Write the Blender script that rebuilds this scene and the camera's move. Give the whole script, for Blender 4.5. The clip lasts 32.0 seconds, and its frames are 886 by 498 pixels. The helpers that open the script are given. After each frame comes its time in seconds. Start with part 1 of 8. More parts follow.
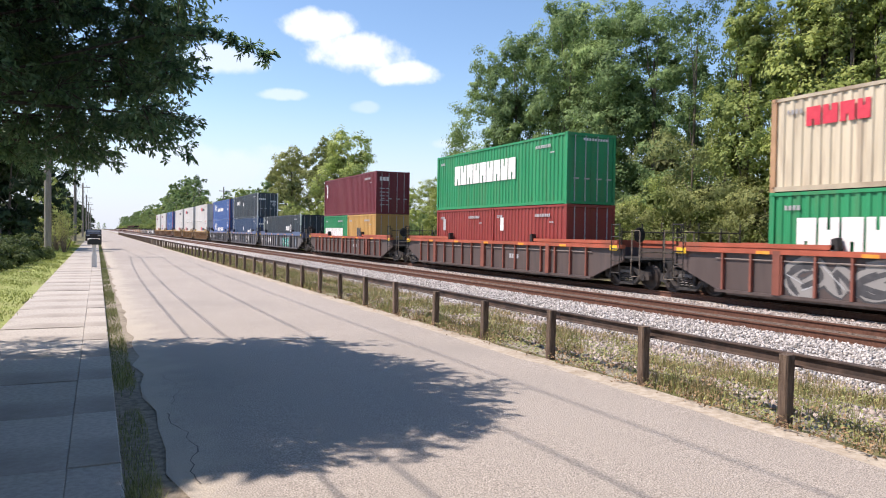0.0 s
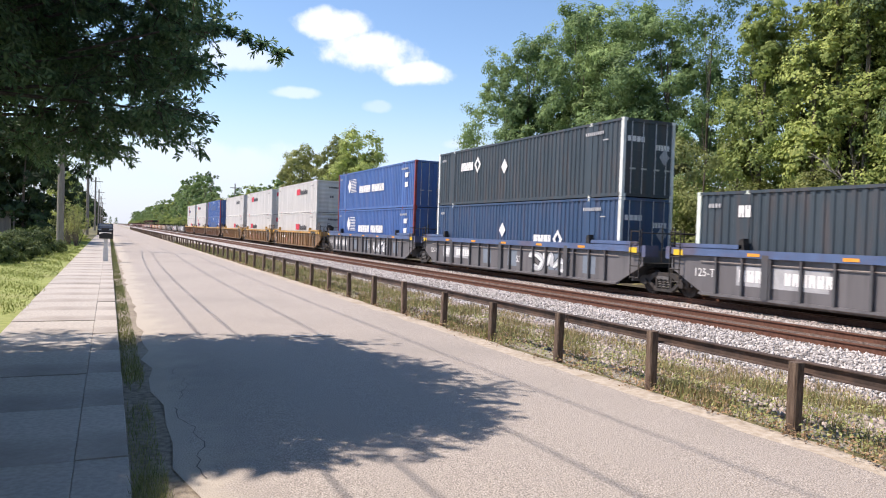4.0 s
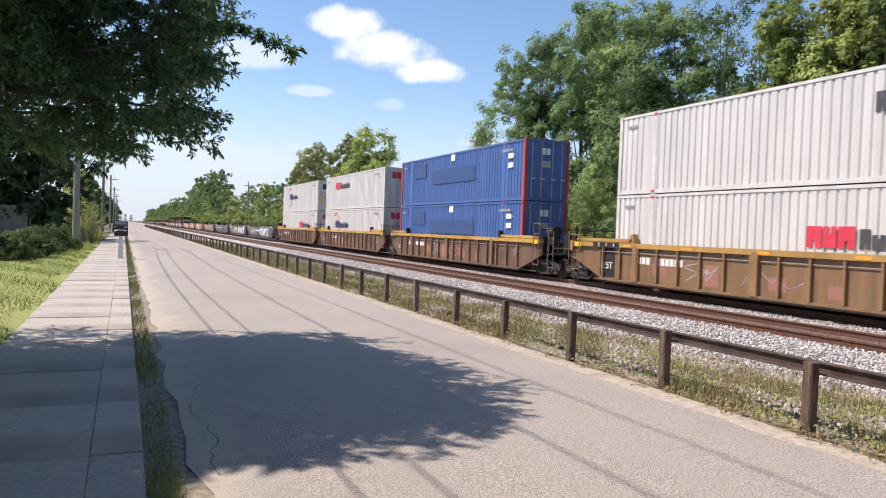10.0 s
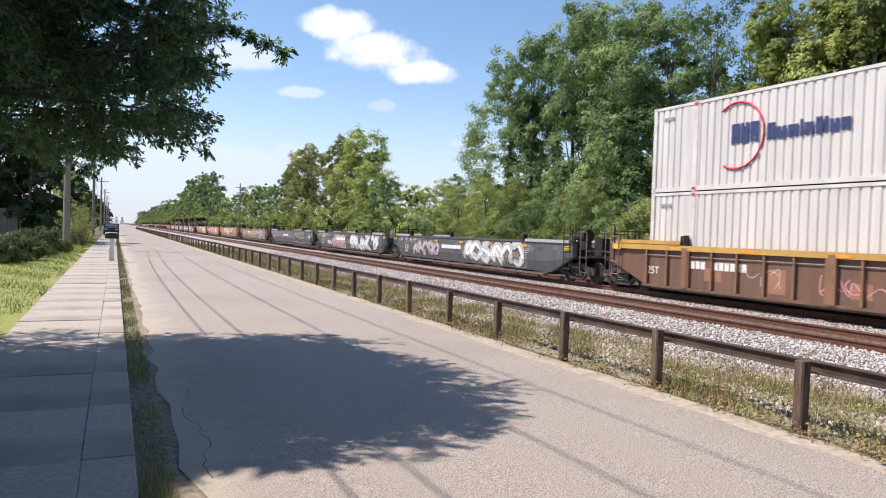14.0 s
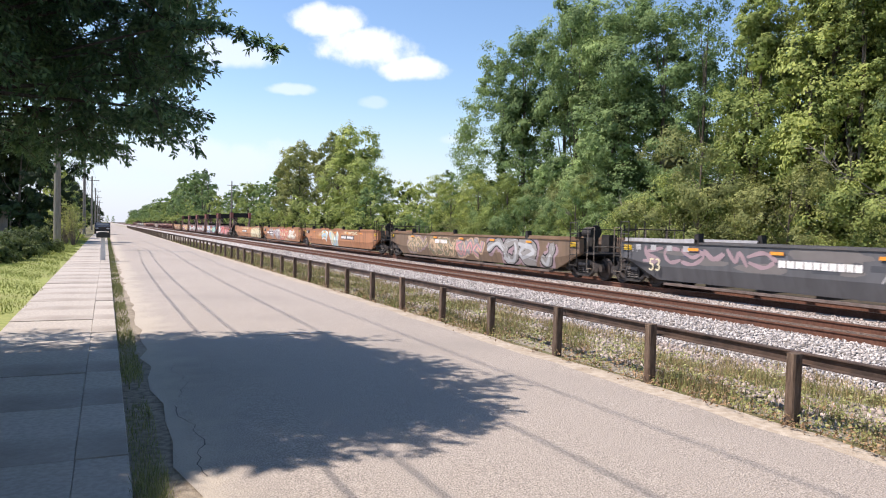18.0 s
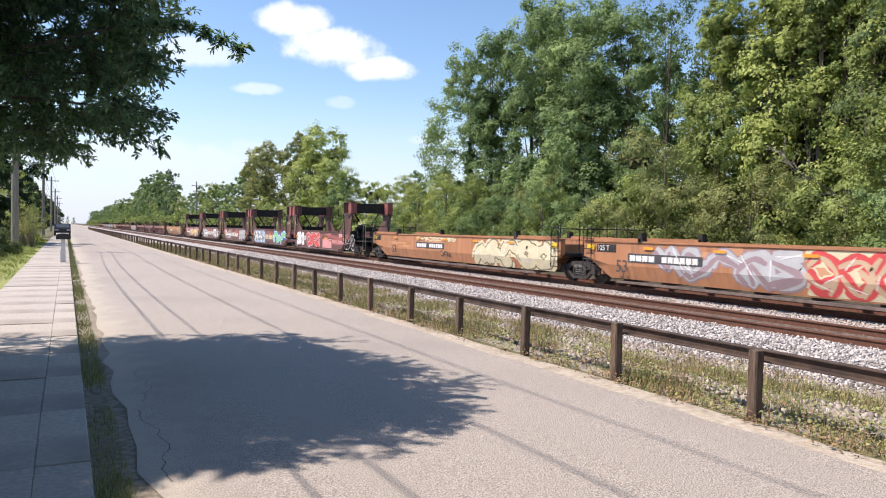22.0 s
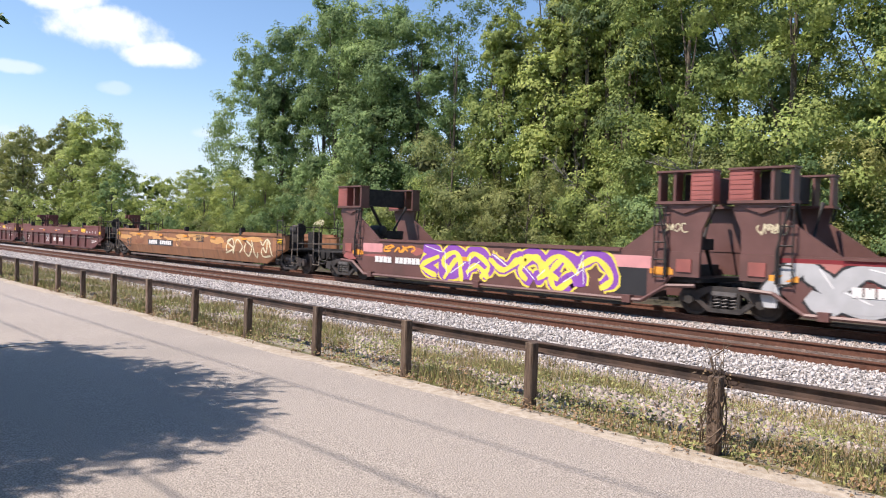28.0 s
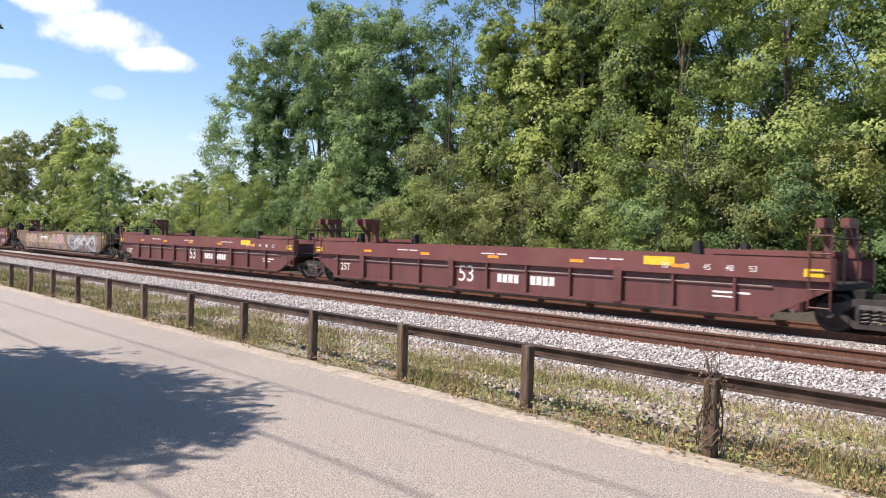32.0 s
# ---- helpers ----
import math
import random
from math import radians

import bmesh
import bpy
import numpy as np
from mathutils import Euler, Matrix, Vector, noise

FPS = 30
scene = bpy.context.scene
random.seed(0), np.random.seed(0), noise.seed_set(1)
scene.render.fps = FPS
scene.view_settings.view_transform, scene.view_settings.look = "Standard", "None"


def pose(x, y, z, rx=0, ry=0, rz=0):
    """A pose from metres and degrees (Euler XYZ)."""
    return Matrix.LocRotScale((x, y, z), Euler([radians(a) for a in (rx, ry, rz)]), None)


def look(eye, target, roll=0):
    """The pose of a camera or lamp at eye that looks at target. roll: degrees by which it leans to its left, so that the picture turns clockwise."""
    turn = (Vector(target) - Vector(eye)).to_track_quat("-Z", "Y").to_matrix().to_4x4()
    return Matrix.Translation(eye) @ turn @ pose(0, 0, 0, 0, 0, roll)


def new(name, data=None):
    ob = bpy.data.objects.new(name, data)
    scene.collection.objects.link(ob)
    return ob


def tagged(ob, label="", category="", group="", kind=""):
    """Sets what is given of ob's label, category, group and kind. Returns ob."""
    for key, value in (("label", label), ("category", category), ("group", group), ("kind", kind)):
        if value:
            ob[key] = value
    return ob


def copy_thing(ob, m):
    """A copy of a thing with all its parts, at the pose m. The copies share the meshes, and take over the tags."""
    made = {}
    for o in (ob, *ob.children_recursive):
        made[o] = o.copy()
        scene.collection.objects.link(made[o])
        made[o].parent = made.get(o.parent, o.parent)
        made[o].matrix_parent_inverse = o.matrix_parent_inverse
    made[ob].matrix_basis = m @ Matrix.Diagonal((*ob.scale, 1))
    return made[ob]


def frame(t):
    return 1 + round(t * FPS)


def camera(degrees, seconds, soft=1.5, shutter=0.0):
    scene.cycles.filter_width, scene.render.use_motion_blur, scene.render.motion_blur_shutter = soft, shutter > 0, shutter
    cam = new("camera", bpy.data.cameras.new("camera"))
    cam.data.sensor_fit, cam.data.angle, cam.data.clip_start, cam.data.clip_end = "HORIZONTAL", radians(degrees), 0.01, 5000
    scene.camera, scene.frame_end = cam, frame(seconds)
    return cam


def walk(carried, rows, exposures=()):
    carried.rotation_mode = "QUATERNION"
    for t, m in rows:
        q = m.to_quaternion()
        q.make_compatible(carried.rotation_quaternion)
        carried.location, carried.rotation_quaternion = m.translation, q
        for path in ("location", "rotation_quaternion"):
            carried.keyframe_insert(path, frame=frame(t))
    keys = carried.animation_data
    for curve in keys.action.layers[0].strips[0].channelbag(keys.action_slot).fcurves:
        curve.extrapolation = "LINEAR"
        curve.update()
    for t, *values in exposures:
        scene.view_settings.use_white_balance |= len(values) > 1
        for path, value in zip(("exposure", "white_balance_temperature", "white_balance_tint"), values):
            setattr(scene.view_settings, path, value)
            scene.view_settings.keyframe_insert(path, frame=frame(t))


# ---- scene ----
EYE = 1.6
cam = camera(63.4, 32.0, soft=1.05, shutter=0.12)
PATH = [
    (0.0, pose(0, 0, EYE, 88.78, -0.88, -25.76)),
    (0.5, pose(0, 0, EYE, 88.75, -0.89, -25.69)),
    (1.0, pose(0, 0, EYE, 88.77, -0.99, -25.68)),
    (1.5, pose(0, 0, EYE, 88.83, -1.11, -25.70)),
    (2.0, pose(0, 0, EYE, 88.90, -1.32, -25.80)),
    (2.5, pose(0, 0, EYE, 88.96, -1.42, -25.80)),
    (3.0, pose(0, 0, EYE, 88.98, -1.57, -25.69)),
    (3.5, pose(0, 0, EYE, 88.92, -1.73, -25.44)),
    (4.0, pose(0, 0, EYE, 88.80, -1.93, -24.99)),
    (4.5, pose(0, 0, EYE, 88.68, -2.11, -24.51)),
    (6.5, pose(0, 0, EYE, 88.81, -2.15, -24.48)),
    (7.0, pose(0, 0, EYE, 88.98, -2.01, -24.78)),
    (7.5, pose(0, 0, EYE, 89.05, -2.03, -24.91)),
    (8.0, pose(0, 0, EYE, 89.04, -2.07, -24.79)),
    (8.5, pose(0, 0, EYE, 88.97, -2.09, -24.49)),
    (9.0, pose(0, 0, EYE, 88.83, -2.17, -24.24)),
    (9.5, pose(0, 0, EYE, 88.72, -2.13, -24.07)),
    (10.0, pose(0, 0, EYE, 88.62, -2.08, -24.00)),
    (10.5, pose(0, 0, EYE, 88.57, -1.97, -23.99)),
    (11.0, pose(0, 0, EYE, 88.56, -1.90, -24.01)),
    (11.5, pose(0, 0, EYE, 88.58, -1.80, -24.05)),
    (12.0, pose(0, 0, EYE, 88.60, -1.72, -24.15)),
    (12.5, pose(0, 0, EYE, 88.62, -1.64, -24.26)),
    (13.0, pose(0, 0, EYE, 88.65, -1.67, -24.37)),
    (13.5, pose(0, 0, EYE, 88.68, -1.72, -24.48)),
    (14.0, pose(0, 0, EYE, 88.71, -1.79, -24.60)),
    (14.5, pose(0, 0, EYE, 88.73, -1.87, -24.71)),
    (16.5, pose(0, 0, EYE, 88.50, -1.64, -24.57)),
    (17.0, pose(0, 0, EYE, 88.45, -1.53, -24.64)),
    (17.5, pose(0, 0, EYE, 88.42, -1.44, -24.83)),
    (18.0, pose(0, 0, EYE, 88.43, -1.32, -25.18)),
    (18.5, pose(0, 0, EYE, 88.51, -1.29, -25.65)),
    (19.0, pose(0, 0, EYE, 88.60, -1.26, -26.15)),
    (19.5, pose(0, 0, EYE, 88.70, -1.22, -26.53)),
    (20.0, pose(0, 0, EYE, 88.77, -1.24, -26.79)),
    (20.5, pose(0, 0, EYE, 88.77, -1.36, -26.92)),
    (21.0, pose(0, 0, EYE, 88.70, -1.33, -27.02)),
    (21.5, pose(0, 0, EYE, 88.60, -1.24, -27.26)),
    (22.0, pose(0, 0, EYE, 88.52, -1.15, -27.73)),
    (22.5, pose(0, 0, EYE, 88.44, -1.03, -28.89)),
    (23.0, pose(0, 0, EYE, 88.39, -1.03, -30.89)),
    (23.5, pose(0, 0, EYE, 88.42, -1.21, -33.56)),
    (24.0, pose(0, 0, EYE, 88.48, -1.34, -36.32)),
    (24.5, pose(0, 0, EYE, 88.58, -1.36, -38.70)),
    (25.0, pose(0, 0, EYE, 88.62, -1.30, -40.35)),
    (25.5, pose(0, 0, EYE, 88.68, -1.21, -41.44)),
    (27.5, pose(0, 0, EYE, 88.90, -1.62, -44.08)),
    (28.0, pose(0, 0, EYE, 88.89, -1.71, -44.23)),
    (28.5, pose(0, 0, EYE, 88.88, -1.70, -44.31)),
    (29.0, pose(0, 0, EYE, 88.84, -1.51, -44.42)),
    (29.5, pose(0, 0, EYE, 88.88, -1.39, -44.62)),
    (30.0, pose(0, 0, EYE, 88.97, -1.33, -44.80)),
    (30.5, pose(0, 0, EYE, 89.05, -1.26, -44.86)),
    (31.0, pose(0, 0, EYE, 89.12, -1.33, -44.82)),
    (31.5, pose(0, 0, EYE, 89.19, -1.46, -44.71)),
    (32.0, pose(0, 0, EYE, 89.18, -1.48, -44.57)),
]
EXPOSURES = ((0.0, 0.50), (4.0, 0.52), (7.0, 0.48), (9.0, 0.36), (10.0, 0.38), (12.0, 0.44), (14.0, 0.39), (17.0, 0.49), (20.0, 0.52), (25.0, 0.50), (32.0, 0.50))
walk(cam, PATH, [(t, stops, 6500, 15) for t, stops in EXPOSURES])

# ---- world and sun ----
SUN_DIR = Vector((-0.87, 0.5, 1.43)).normalized()
sun = new("sun", bpy.data.lights.new("sun", "SUN"))
sun.data.energy, sun.data.angle, sun.data.color = 5.0, radians(0.53), (1.0, 0.90, 0.79)
sun.matrix_world = look(SUN_DIR * 100, (0, 0, 0))

world = bpy.data.worlds.new("sky")
scene.world = world
world.use_nodes = True
wn, wl = world.node_tree.nodes, world.node_tree.links
wn.clear()
sky = wn.new("ShaderNodeTexSky")
sky.sky_type, sky.sun_disc = "NISHITA", False
sky.sun_elevation = math.asin(SUN_DIR.z)
sky.sun_rotation = math.atan2(SUN_DIR.x, SUN_DIR.y)
sky.air_density, sky.dust_density, sky.ozone_density = 1.0, 0.25, 1.3
back = wn.new("ShaderNodeBackground")
back.inputs["Strength"].default_value = 0.125
wout = wn.new("ShaderNodeOutputWorld")
coord = wn.new("ShaderNodeTexCoord")
cloud_noise = wn.new("ShaderNodeTexNoise")
cloud_noise.inputs["Scale"].default_value, cloud_noise.inputs["Detail"].default_value = 16.0, 8.0
cloud_noise.inputs["Roughness"].default_value = 0.55
wl.new(coord.outputs["Generated"], cloud_noise.inputs["Vector"])


def wmath(op, a, b):
    n = wn.new("ShaderNodeMath")
    n.operation = op
    for sock, v in ((n.inputs[0], a), (n.inputs[1], b)):
        if isinstance(v, (int, float)):
            sock.default_value = v
        else:
            wl.new(v, sock)
    return n.outputs[0]


# fair-weather cumulus: direction, half width and half height in radians, density
CLOUDS = ((0.258, 0.927, 0.270, 0.050, 0.021, 0.95), (0.312, 0.917, 0.238, 0.066, 0.026, 1.0), (0.372, 0.897, 0.216, 0.050, 0.016, 0.95),
          (0.146, 0.965, 0.219, 0.052, 0.018, 0.62), (0.228, 0.957, 0.182, 0.034, 0.008, 0.5), (0.441, 0.889, 0.124, 0.03, 0.008, 0.4),
          (0.10, 0.99, 0.085, 0.18, 0.03, 0.5), (0.327, 0.93, 0.170, 0.02, 0.008, 0.3), (-0.5, 0.8, 0.3, 0.16, 0.05, 0.8), (0.2, -0.9, 0.35, 0.2, 0.06, 0.9),
          (-0.8, -0.4, 0.4, 0.2, 0.07, 0.9), (0.9, -0.3, 0.5, 0.18, 0.06, 0.8))
density = None
for cx, cy, cz, cw, ch, cd in CLOUDS:
    d = Vector((cx, cy, cz)).normalized()
    right = d.cross(Vector((0, 0, 1))).normalized()
    up = right.cross(d)
    terms = []
    for axis, width in ((right, cw), (up, ch)):
        dot = wn.new("ShaderNodeVectorMath")
        dot.operation = "DOT_PRODUCT"
        wl.new(coord.outputs["Generated"], dot.inputs[0])
        dot.inputs[1].default_value = axis
        q = wmath("DIVIDE", dot.outputs["Value"], width)
        terms.append(wmath("MULTIPLY", q, q))
    front = wn.new("ShaderNodeVectorMath")
    front.operation = "DOT_PRODUCT"
    wl.new(coord.outputs["Generated"], front.inputs[0])
    front.inputs[1].default_value = d
    fall = wmath("SUBTRACT", 1.0, wmath("ADD", terms[0], terms[1]))
    ruffled = wmath("ADD", fall, wmath("MULTIPLY", wmath("SUBTRACT", cloud_noise.outputs["Fac"], 0.5), 4.2))
    soft = wn.new("ShaderNodeMapRange")
    soft.interpolation_type = "SMOOTHSTEP"
    soft.inputs["From Min"].default_value, soft.inputs["From Max"].default_value = -0.3, 0.85
    wl.new(ruffled, soft.inputs["Value"])
    here = wmath("MULTIPLY", wmath("MULTIPLY", soft.outputs["Result"], cd), wmath("GREATER_THAN", front.outputs["Value"], 0.5))
    density = here if density is None else wmath("MAXIMUM", density, here)
mix = wn.new("ShaderNodeMix")
mix.data_type = "RGBA"
wl.new(density, mix.inputs["Factor"])
deeper = wn.new("ShaderNodeHueSaturation")
deeper.inputs["Saturation"].default_value, deeper.inputs["Value"].default_value = 1.10, 1.05
wl.new(sky.outputs["Color"], deeper.inputs["Color"])
wl.new(deeper.outputs["Color"], mix.inputs["A"])
mix.inputs["B"].default_value = (6.2, 6.6, 7.2, 1)
# pale haze towards the horizon, all round
height = wn.new("ShaderNodeSeparateXYZ")
wl.new(coord.outputs["Generated"], height.inputs[0])
veil = wn.new("ShaderNodeMapRange")
veil.interpolation_type = "SMOOTHSTEP"
veil.inputs["From Min"].default_value, veil.inputs["From Max"].default_value = 0.20, -0.01
veil.inputs["To Max"].default_value = 0.85
wl.new(height.outputs["Z"], veil.inputs["Value"])
hazy = wn.new("ShaderNodeMix")
hazy.data_type = "RGBA"
wl.new(veil.outputs["Result"], hazy.inputs["Factor"])
wl.new(mix.outputs["Result"], hazy.inputs["A"])
hazy.inputs["B"].default_value = (4.2, 4.75, 5.75, 1)
wl.new(hazy.outputs["Result"], back.inputs["Color"])
wl.new(back.outputs["Background"], wout.inputs["Surface"])

# ---- materials ----
def mat(name, c1, c2=None, scale=6.0, rough=0.6, metal=0.0, bump=0.0, bscale=40.0, stain=None, sscale=0.8, samount=0.5, space="Object", stretch=(1, 1, 1), spread=0.0):
    m = bpy.data.materials.new(name)
    m.use_nodes = True
    n, l = m.node_tree.nodes, m.node_tree.links
    p = n["Principled BSDF"]
    p.inputs["Roughness"].default_value, p.inputs["Metallic"].default_value = rough, metal
    c2 = c2 or tuple(min(1, v * 1.25) for v in c1)
    tc = n.new("ShaderNodeTexCoord")
    mp = n.new("ShaderNodeMapping")
    mp.inputs["Scale"].default_value = stretch
    l.new(tc.outputs[space], mp.inputs["Vector"])

    def noise_at(s, detail=5.0):
        x = n.new("ShaderNodeTexNoise")
        x.inputs["Scale"].default_value, x.inputs["Detail"].default_value = s, detail
        l.new(mp.outputs["Vector"], x.inputs["Vector"])
        return x.outputs["Fac"]

    def blend(fac, a, b, lo=0.35, hi=0.65, amount=1.0):
        r = n.new("ShaderNodeMapRange")
        r.inputs["From Min"].default_value, r.inputs["From Max"].default_value, r.inputs["To Max"].default_value = lo, hi, amount
        l.new(fac, r.inputs["Value"])
        x = n.new("ShaderNodeMix")
        x.data_type = "RGBA"
        l.new(r.outputs["Result"], x.inputs["Factor"])
        for sock, v in ((x.inputs["A"], a), (x.inputs["B"], b)):
            if isinstance(v, tuple):
                sock.default_value = (*v, 1)
            else:
                l.new(v, sock)
        return x.outputs["Result"]

    col = blend(noise_at(scale), c1, c2)
    if stain:
        col = blend(noise_at(sscale, 8.0), col, stain, 0.48, 0.68, samount)
    if spread:
        info = n.new("ShaderNodeObjectInfo")
        hsv = n.new("ShaderNodeHueSaturation")
        r = n.new("ShaderNodeMapRange")
        r.inputs["To Min"].default_value, r.inputs["To Max"].default_value = 1 - spread, 1 + spread
        l.new(info.outputs["Random"], r.inputs["Value"])
        l.new(r.outputs["Result"], hsv.inputs["Value"])
        l.new(col, hsv.inputs["Color"])
        col = hsv.outputs["Color"]
    l.new(col, p.inputs["Base Color"])
    if bump:
        b = n.new("ShaderNodeBump")
        b.inputs["Strength"].default_value, b.inputs["Distance"].default_value = bump, 0.02
        l.new(noise_at(bscale), b.inputs["Height"])
        l.new(b.outputs["Normal"], p.inputs["Normal"])
    return m


def leaf_mat(name, dark, light, hue=0.012, gloss=0.75, through_light=0.3, bough=0.35):
    """Single leaves: a tone for each leaf, a slower drift of tone from bough to bough, and one for each tree."""
    m = bpy.data.materials.new(name)
    m.use_nodes = True
    n, l = m.node_tree.nodes, m.node_tree.links
    p = n["Principled BSDF"]
    p.inputs["Roughness"].default_value = gloss
    p.inputs["Specular IOR Level"].default_value = 0.3
    geo = n.new("ShaderNodeNewGeometry")
    info = n.new("ShaderNodeObjectInfo")
    tc = n.new("ShaderNodeTexCoord")
    drift = n.new("ShaderNodeTexNoise")
    drift.inputs["Scale"].default_value, drift.inputs["Detail"].default_value = 0.65, 2.0
    l.new(tc.outputs["Object"], drift.inputs["Vector"])
    x = n.new("ShaderNodeMix")
    x.data_type = "RGBA"
    l.new(geo.outputs["Random Per Island"], x.inputs["Factor"])
    x.inputs["A"].default_value, x.inputs["B"].default_value = (*dark, 1), (*light, 1)
    hsv = n.new("ShaderNodeHueSaturation")
    both = n.new("ShaderNodeMath")
    l.new(info.outputs["Random"], both.inputs[0])
    l.new(drift.outputs["Fac"], both.inputs[1])
    r = n.new("ShaderNodeMapRange")
    r.inputs["From Min"].default_value, r.inputs["From Max"].default_value = 0.3, 1.7
    r.inputs["To Min"].default_value, r.inputs["To Max"].default_value = 0.5 + hue * 1.5, 0.5 - hue * 1.5
    l.new(both.outputs["Value"], r.inputs["Value"])
    l.new(r.outputs["Result"], hsv.inputs["Hue"])
    w = n.new("ShaderNodeMapRange")
    w.inputs["From Min"].default_value, w.inputs["From Max"].default_value = 0.3, 0.7
    w.inputs["To Min"].default_value, w.inputs["To Max"].default_value = 1 - bough, 1 + bough
    l.new(drift.outputs["Fac"], w.inputs["Value"])
    l.new(w.outputs["Result"], hsv.inputs["Value"])
    l.new(x.outputs["Result"], hsv.inputs["Color"])
    # some trees are paler than their neighbours
    own = n.new("ShaderNodeHueSaturation")
    o = n.new("ShaderNodeMapRange")
    o.inputs["To Min"].default_value, o.inputs["To Max"].default_value = 0.78, 1.25
    l.new(info.outputs["Random"], o.inputs["Value"])
    l.new(o.outputs["Result"], own.inputs["Value"])
    l.new(hsv.outputs["Color"], own.inputs["Color"])
    l.new(own.outputs["Color"], p.inputs["Base Color"])
    t = n.new("ShaderNodeBsdfTranslucent")
    l.new(own.outputs["Color"], t.inputs["Color"])
    mx = n.new("ShaderNodeMixShader")
    mx.inputs["Fac"].default_value = through_light
    l.new(p.outputs["BSDF"], mx.inputs[1])
    l.new(t.outputs["BSDF"], mx.inputs[2])
    l.new(mx.outputs["Shader"], n["Material Output"].inputs["Surface"])
    return m


def foliage_mat(name, dark, light, cell=13.0, through_light=0.4, tone=0.18):
    """Massed leaves: each cell is a leaf with its own tone and its own tilt."""
    m = bpy.data.materials.new(name)
    m.use_nodes = True
    n, l = m.node_tree.nodes, m.node_tree.links
    p = n["Principled BSDF"]
    p.inputs["Roughness"].default_value, p.inputs["Specular IOR Level"].default_value = 0.75, 0.2
    tc = n.new("ShaderNodeTexCoord")
    v = n.new("ShaderNodeTexVoronoi")
    v.inputs["Scale"].default_value = cell
    l.new(tc.outputs["Object"], v.inputs["Vector"])
    sep = n.new("ShaderNodeSeparateColor")
    l.new(v.outputs["Color"], sep.inputs["Color"])
    big = n.new("ShaderNodeTexNoise")
    big.inputs["Scale"].default_value = 0.55
    l.new(tc.outputs["Object"], big.inputs["Vector"])
    info = n.new("ShaderNodeObjectInfo")
    x = n.new("ShaderNodeMix")
    x.data_type = "RGBA"
    l.new(sep.outputs["Red"], x.inputs["Factor"])
    x.inputs["A"].default_value, x.inputs["B"].default_value = (*dark, 1), (*light, 1)
    hsv = n.new("ShaderNodeHueSaturation")
    for src, sock, lo, hi in ((big.outputs["Fac"], "Hue", 0.475, 0.525), (info.outputs["Random"], "Value", 1 - tone, 1 + tone)):
        r = n.new("ShaderNodeMapRange")
        r.inputs["To Min"].default_value, r.inputs["To Max"].default_value = lo, hi
        l.new(src, r.inputs["Value"])
        l.new(r.outputs["Result"], hsv.inputs[sock])
    l.new(x.outputs["Result"], hsv.inputs["Color"])
    l.new(hsv.outputs["Color"], p.inputs["Base Color"])
    geo = n.new("ShaderNodeNewGeometry")
    tilt = n.new("ShaderNodeVectorMath")
    tilt.operation = "MULTIPLY_ADD"
    l.new(v.outputs["Color"], tilt.inputs[0])
    tilt.inputs[1].default_value, tilt.inputs[2].default_value = (1.5, 1.5, 1.5), (-0.75, -0.75, -0.55)
    add = n.new("ShaderNodeVectorMath")
    l.new(geo.outputs["Normal"], add.inputs[0])
    l.new(tilt.outputs["Vector"], add.inputs[1])
    nrm = n.new("ShaderNodeVectorMath")
    nrm.operation = "NORMALIZE"
    l.new(add.outputs["Vector"], nrm.inputs[0])
    l.new(nrm.outputs["Vector"], p.inputs["Normal"])
    t = n.new("ShaderNodeBsdfTranslucent")
    l.new(hsv.outputs["Color"], t.inputs["Color"])
    mx = n.new("ShaderNodeMixShader")
    mx.inputs["Fac"].default_value = through_light
    l.new(p.outputs["BSDF"], mx.inputs[1])
    l.new(t.outputs["BSDF"], mx.inputs[2])
    l.new(mx.outputs["Shader"], n["Material Output"].inputs["Surface"])
    return m


def stone_mat(name, c1, c2, cell=16.0):
    m = bpy.data.materials.new(name)
    m.use_nodes = True
    n, l = m.node_tree.nodes, m.node_tree.links
    p = n["Principled BSDF"]
    p.inputs["Roughness"].default_value = 0.9
    tc = n.new("ShaderNodeTexCoord")
    v = n.new("ShaderNodeTexVoronoi")
    v.inputs["Scale"].default_value = cell
    l.new(tc.outputs["Object"], v.inputs["Vector"])
    g = n.new("ShaderNodeSeparateColor")
    l.new(v.outputs["Color"], g.inputs["Color"])
    x = n.new("ShaderNodeMix")
    x.data_type = "RGBA"
    l.new(g.outputs["Red"], x.inputs["Factor"])
    x.inputs["A"].default_value, x.inputs["B"].default_value = (*c1, 1), (*c2, 1)
    l.new(x.outputs["Result"], p.inputs["Base Color"])
    b = n.new("ShaderNodeBump")
    b.inputs["Strength"].default_value, b.inputs["Distance"].default_value = 1.0, 0.05
    b.invert = True
    l.new(v.outputs["Distance"], b.inputs["Height"])
    l.new(b.outputs["Normal"], p.inputs["Normal"])
    return m


def island_mat(name, c1, c2, rough=0.85):
    m = bpy.data.materials.new(name)
    m.use_nodes = True
    n, l = m.node_tree.nodes, m.node_tree.links
    p = n["Principled BSDF"]
    p.inputs["Roughness"].default_value = rough
    geo = n.new("ShaderNodeNewGeometry")
    x = n.new("ShaderNodeMix")
    x.data_type = "RGBA"
    l.new(geo.outputs["Random Per Island"], x.inputs["Factor"])
    x.inputs["A"].default_value, x.inputs["B"].default_value = (*c1, 1), (*c2, 1)
    l.new(x.outputs["Result"], p.inputs["Base Color"])
    return m


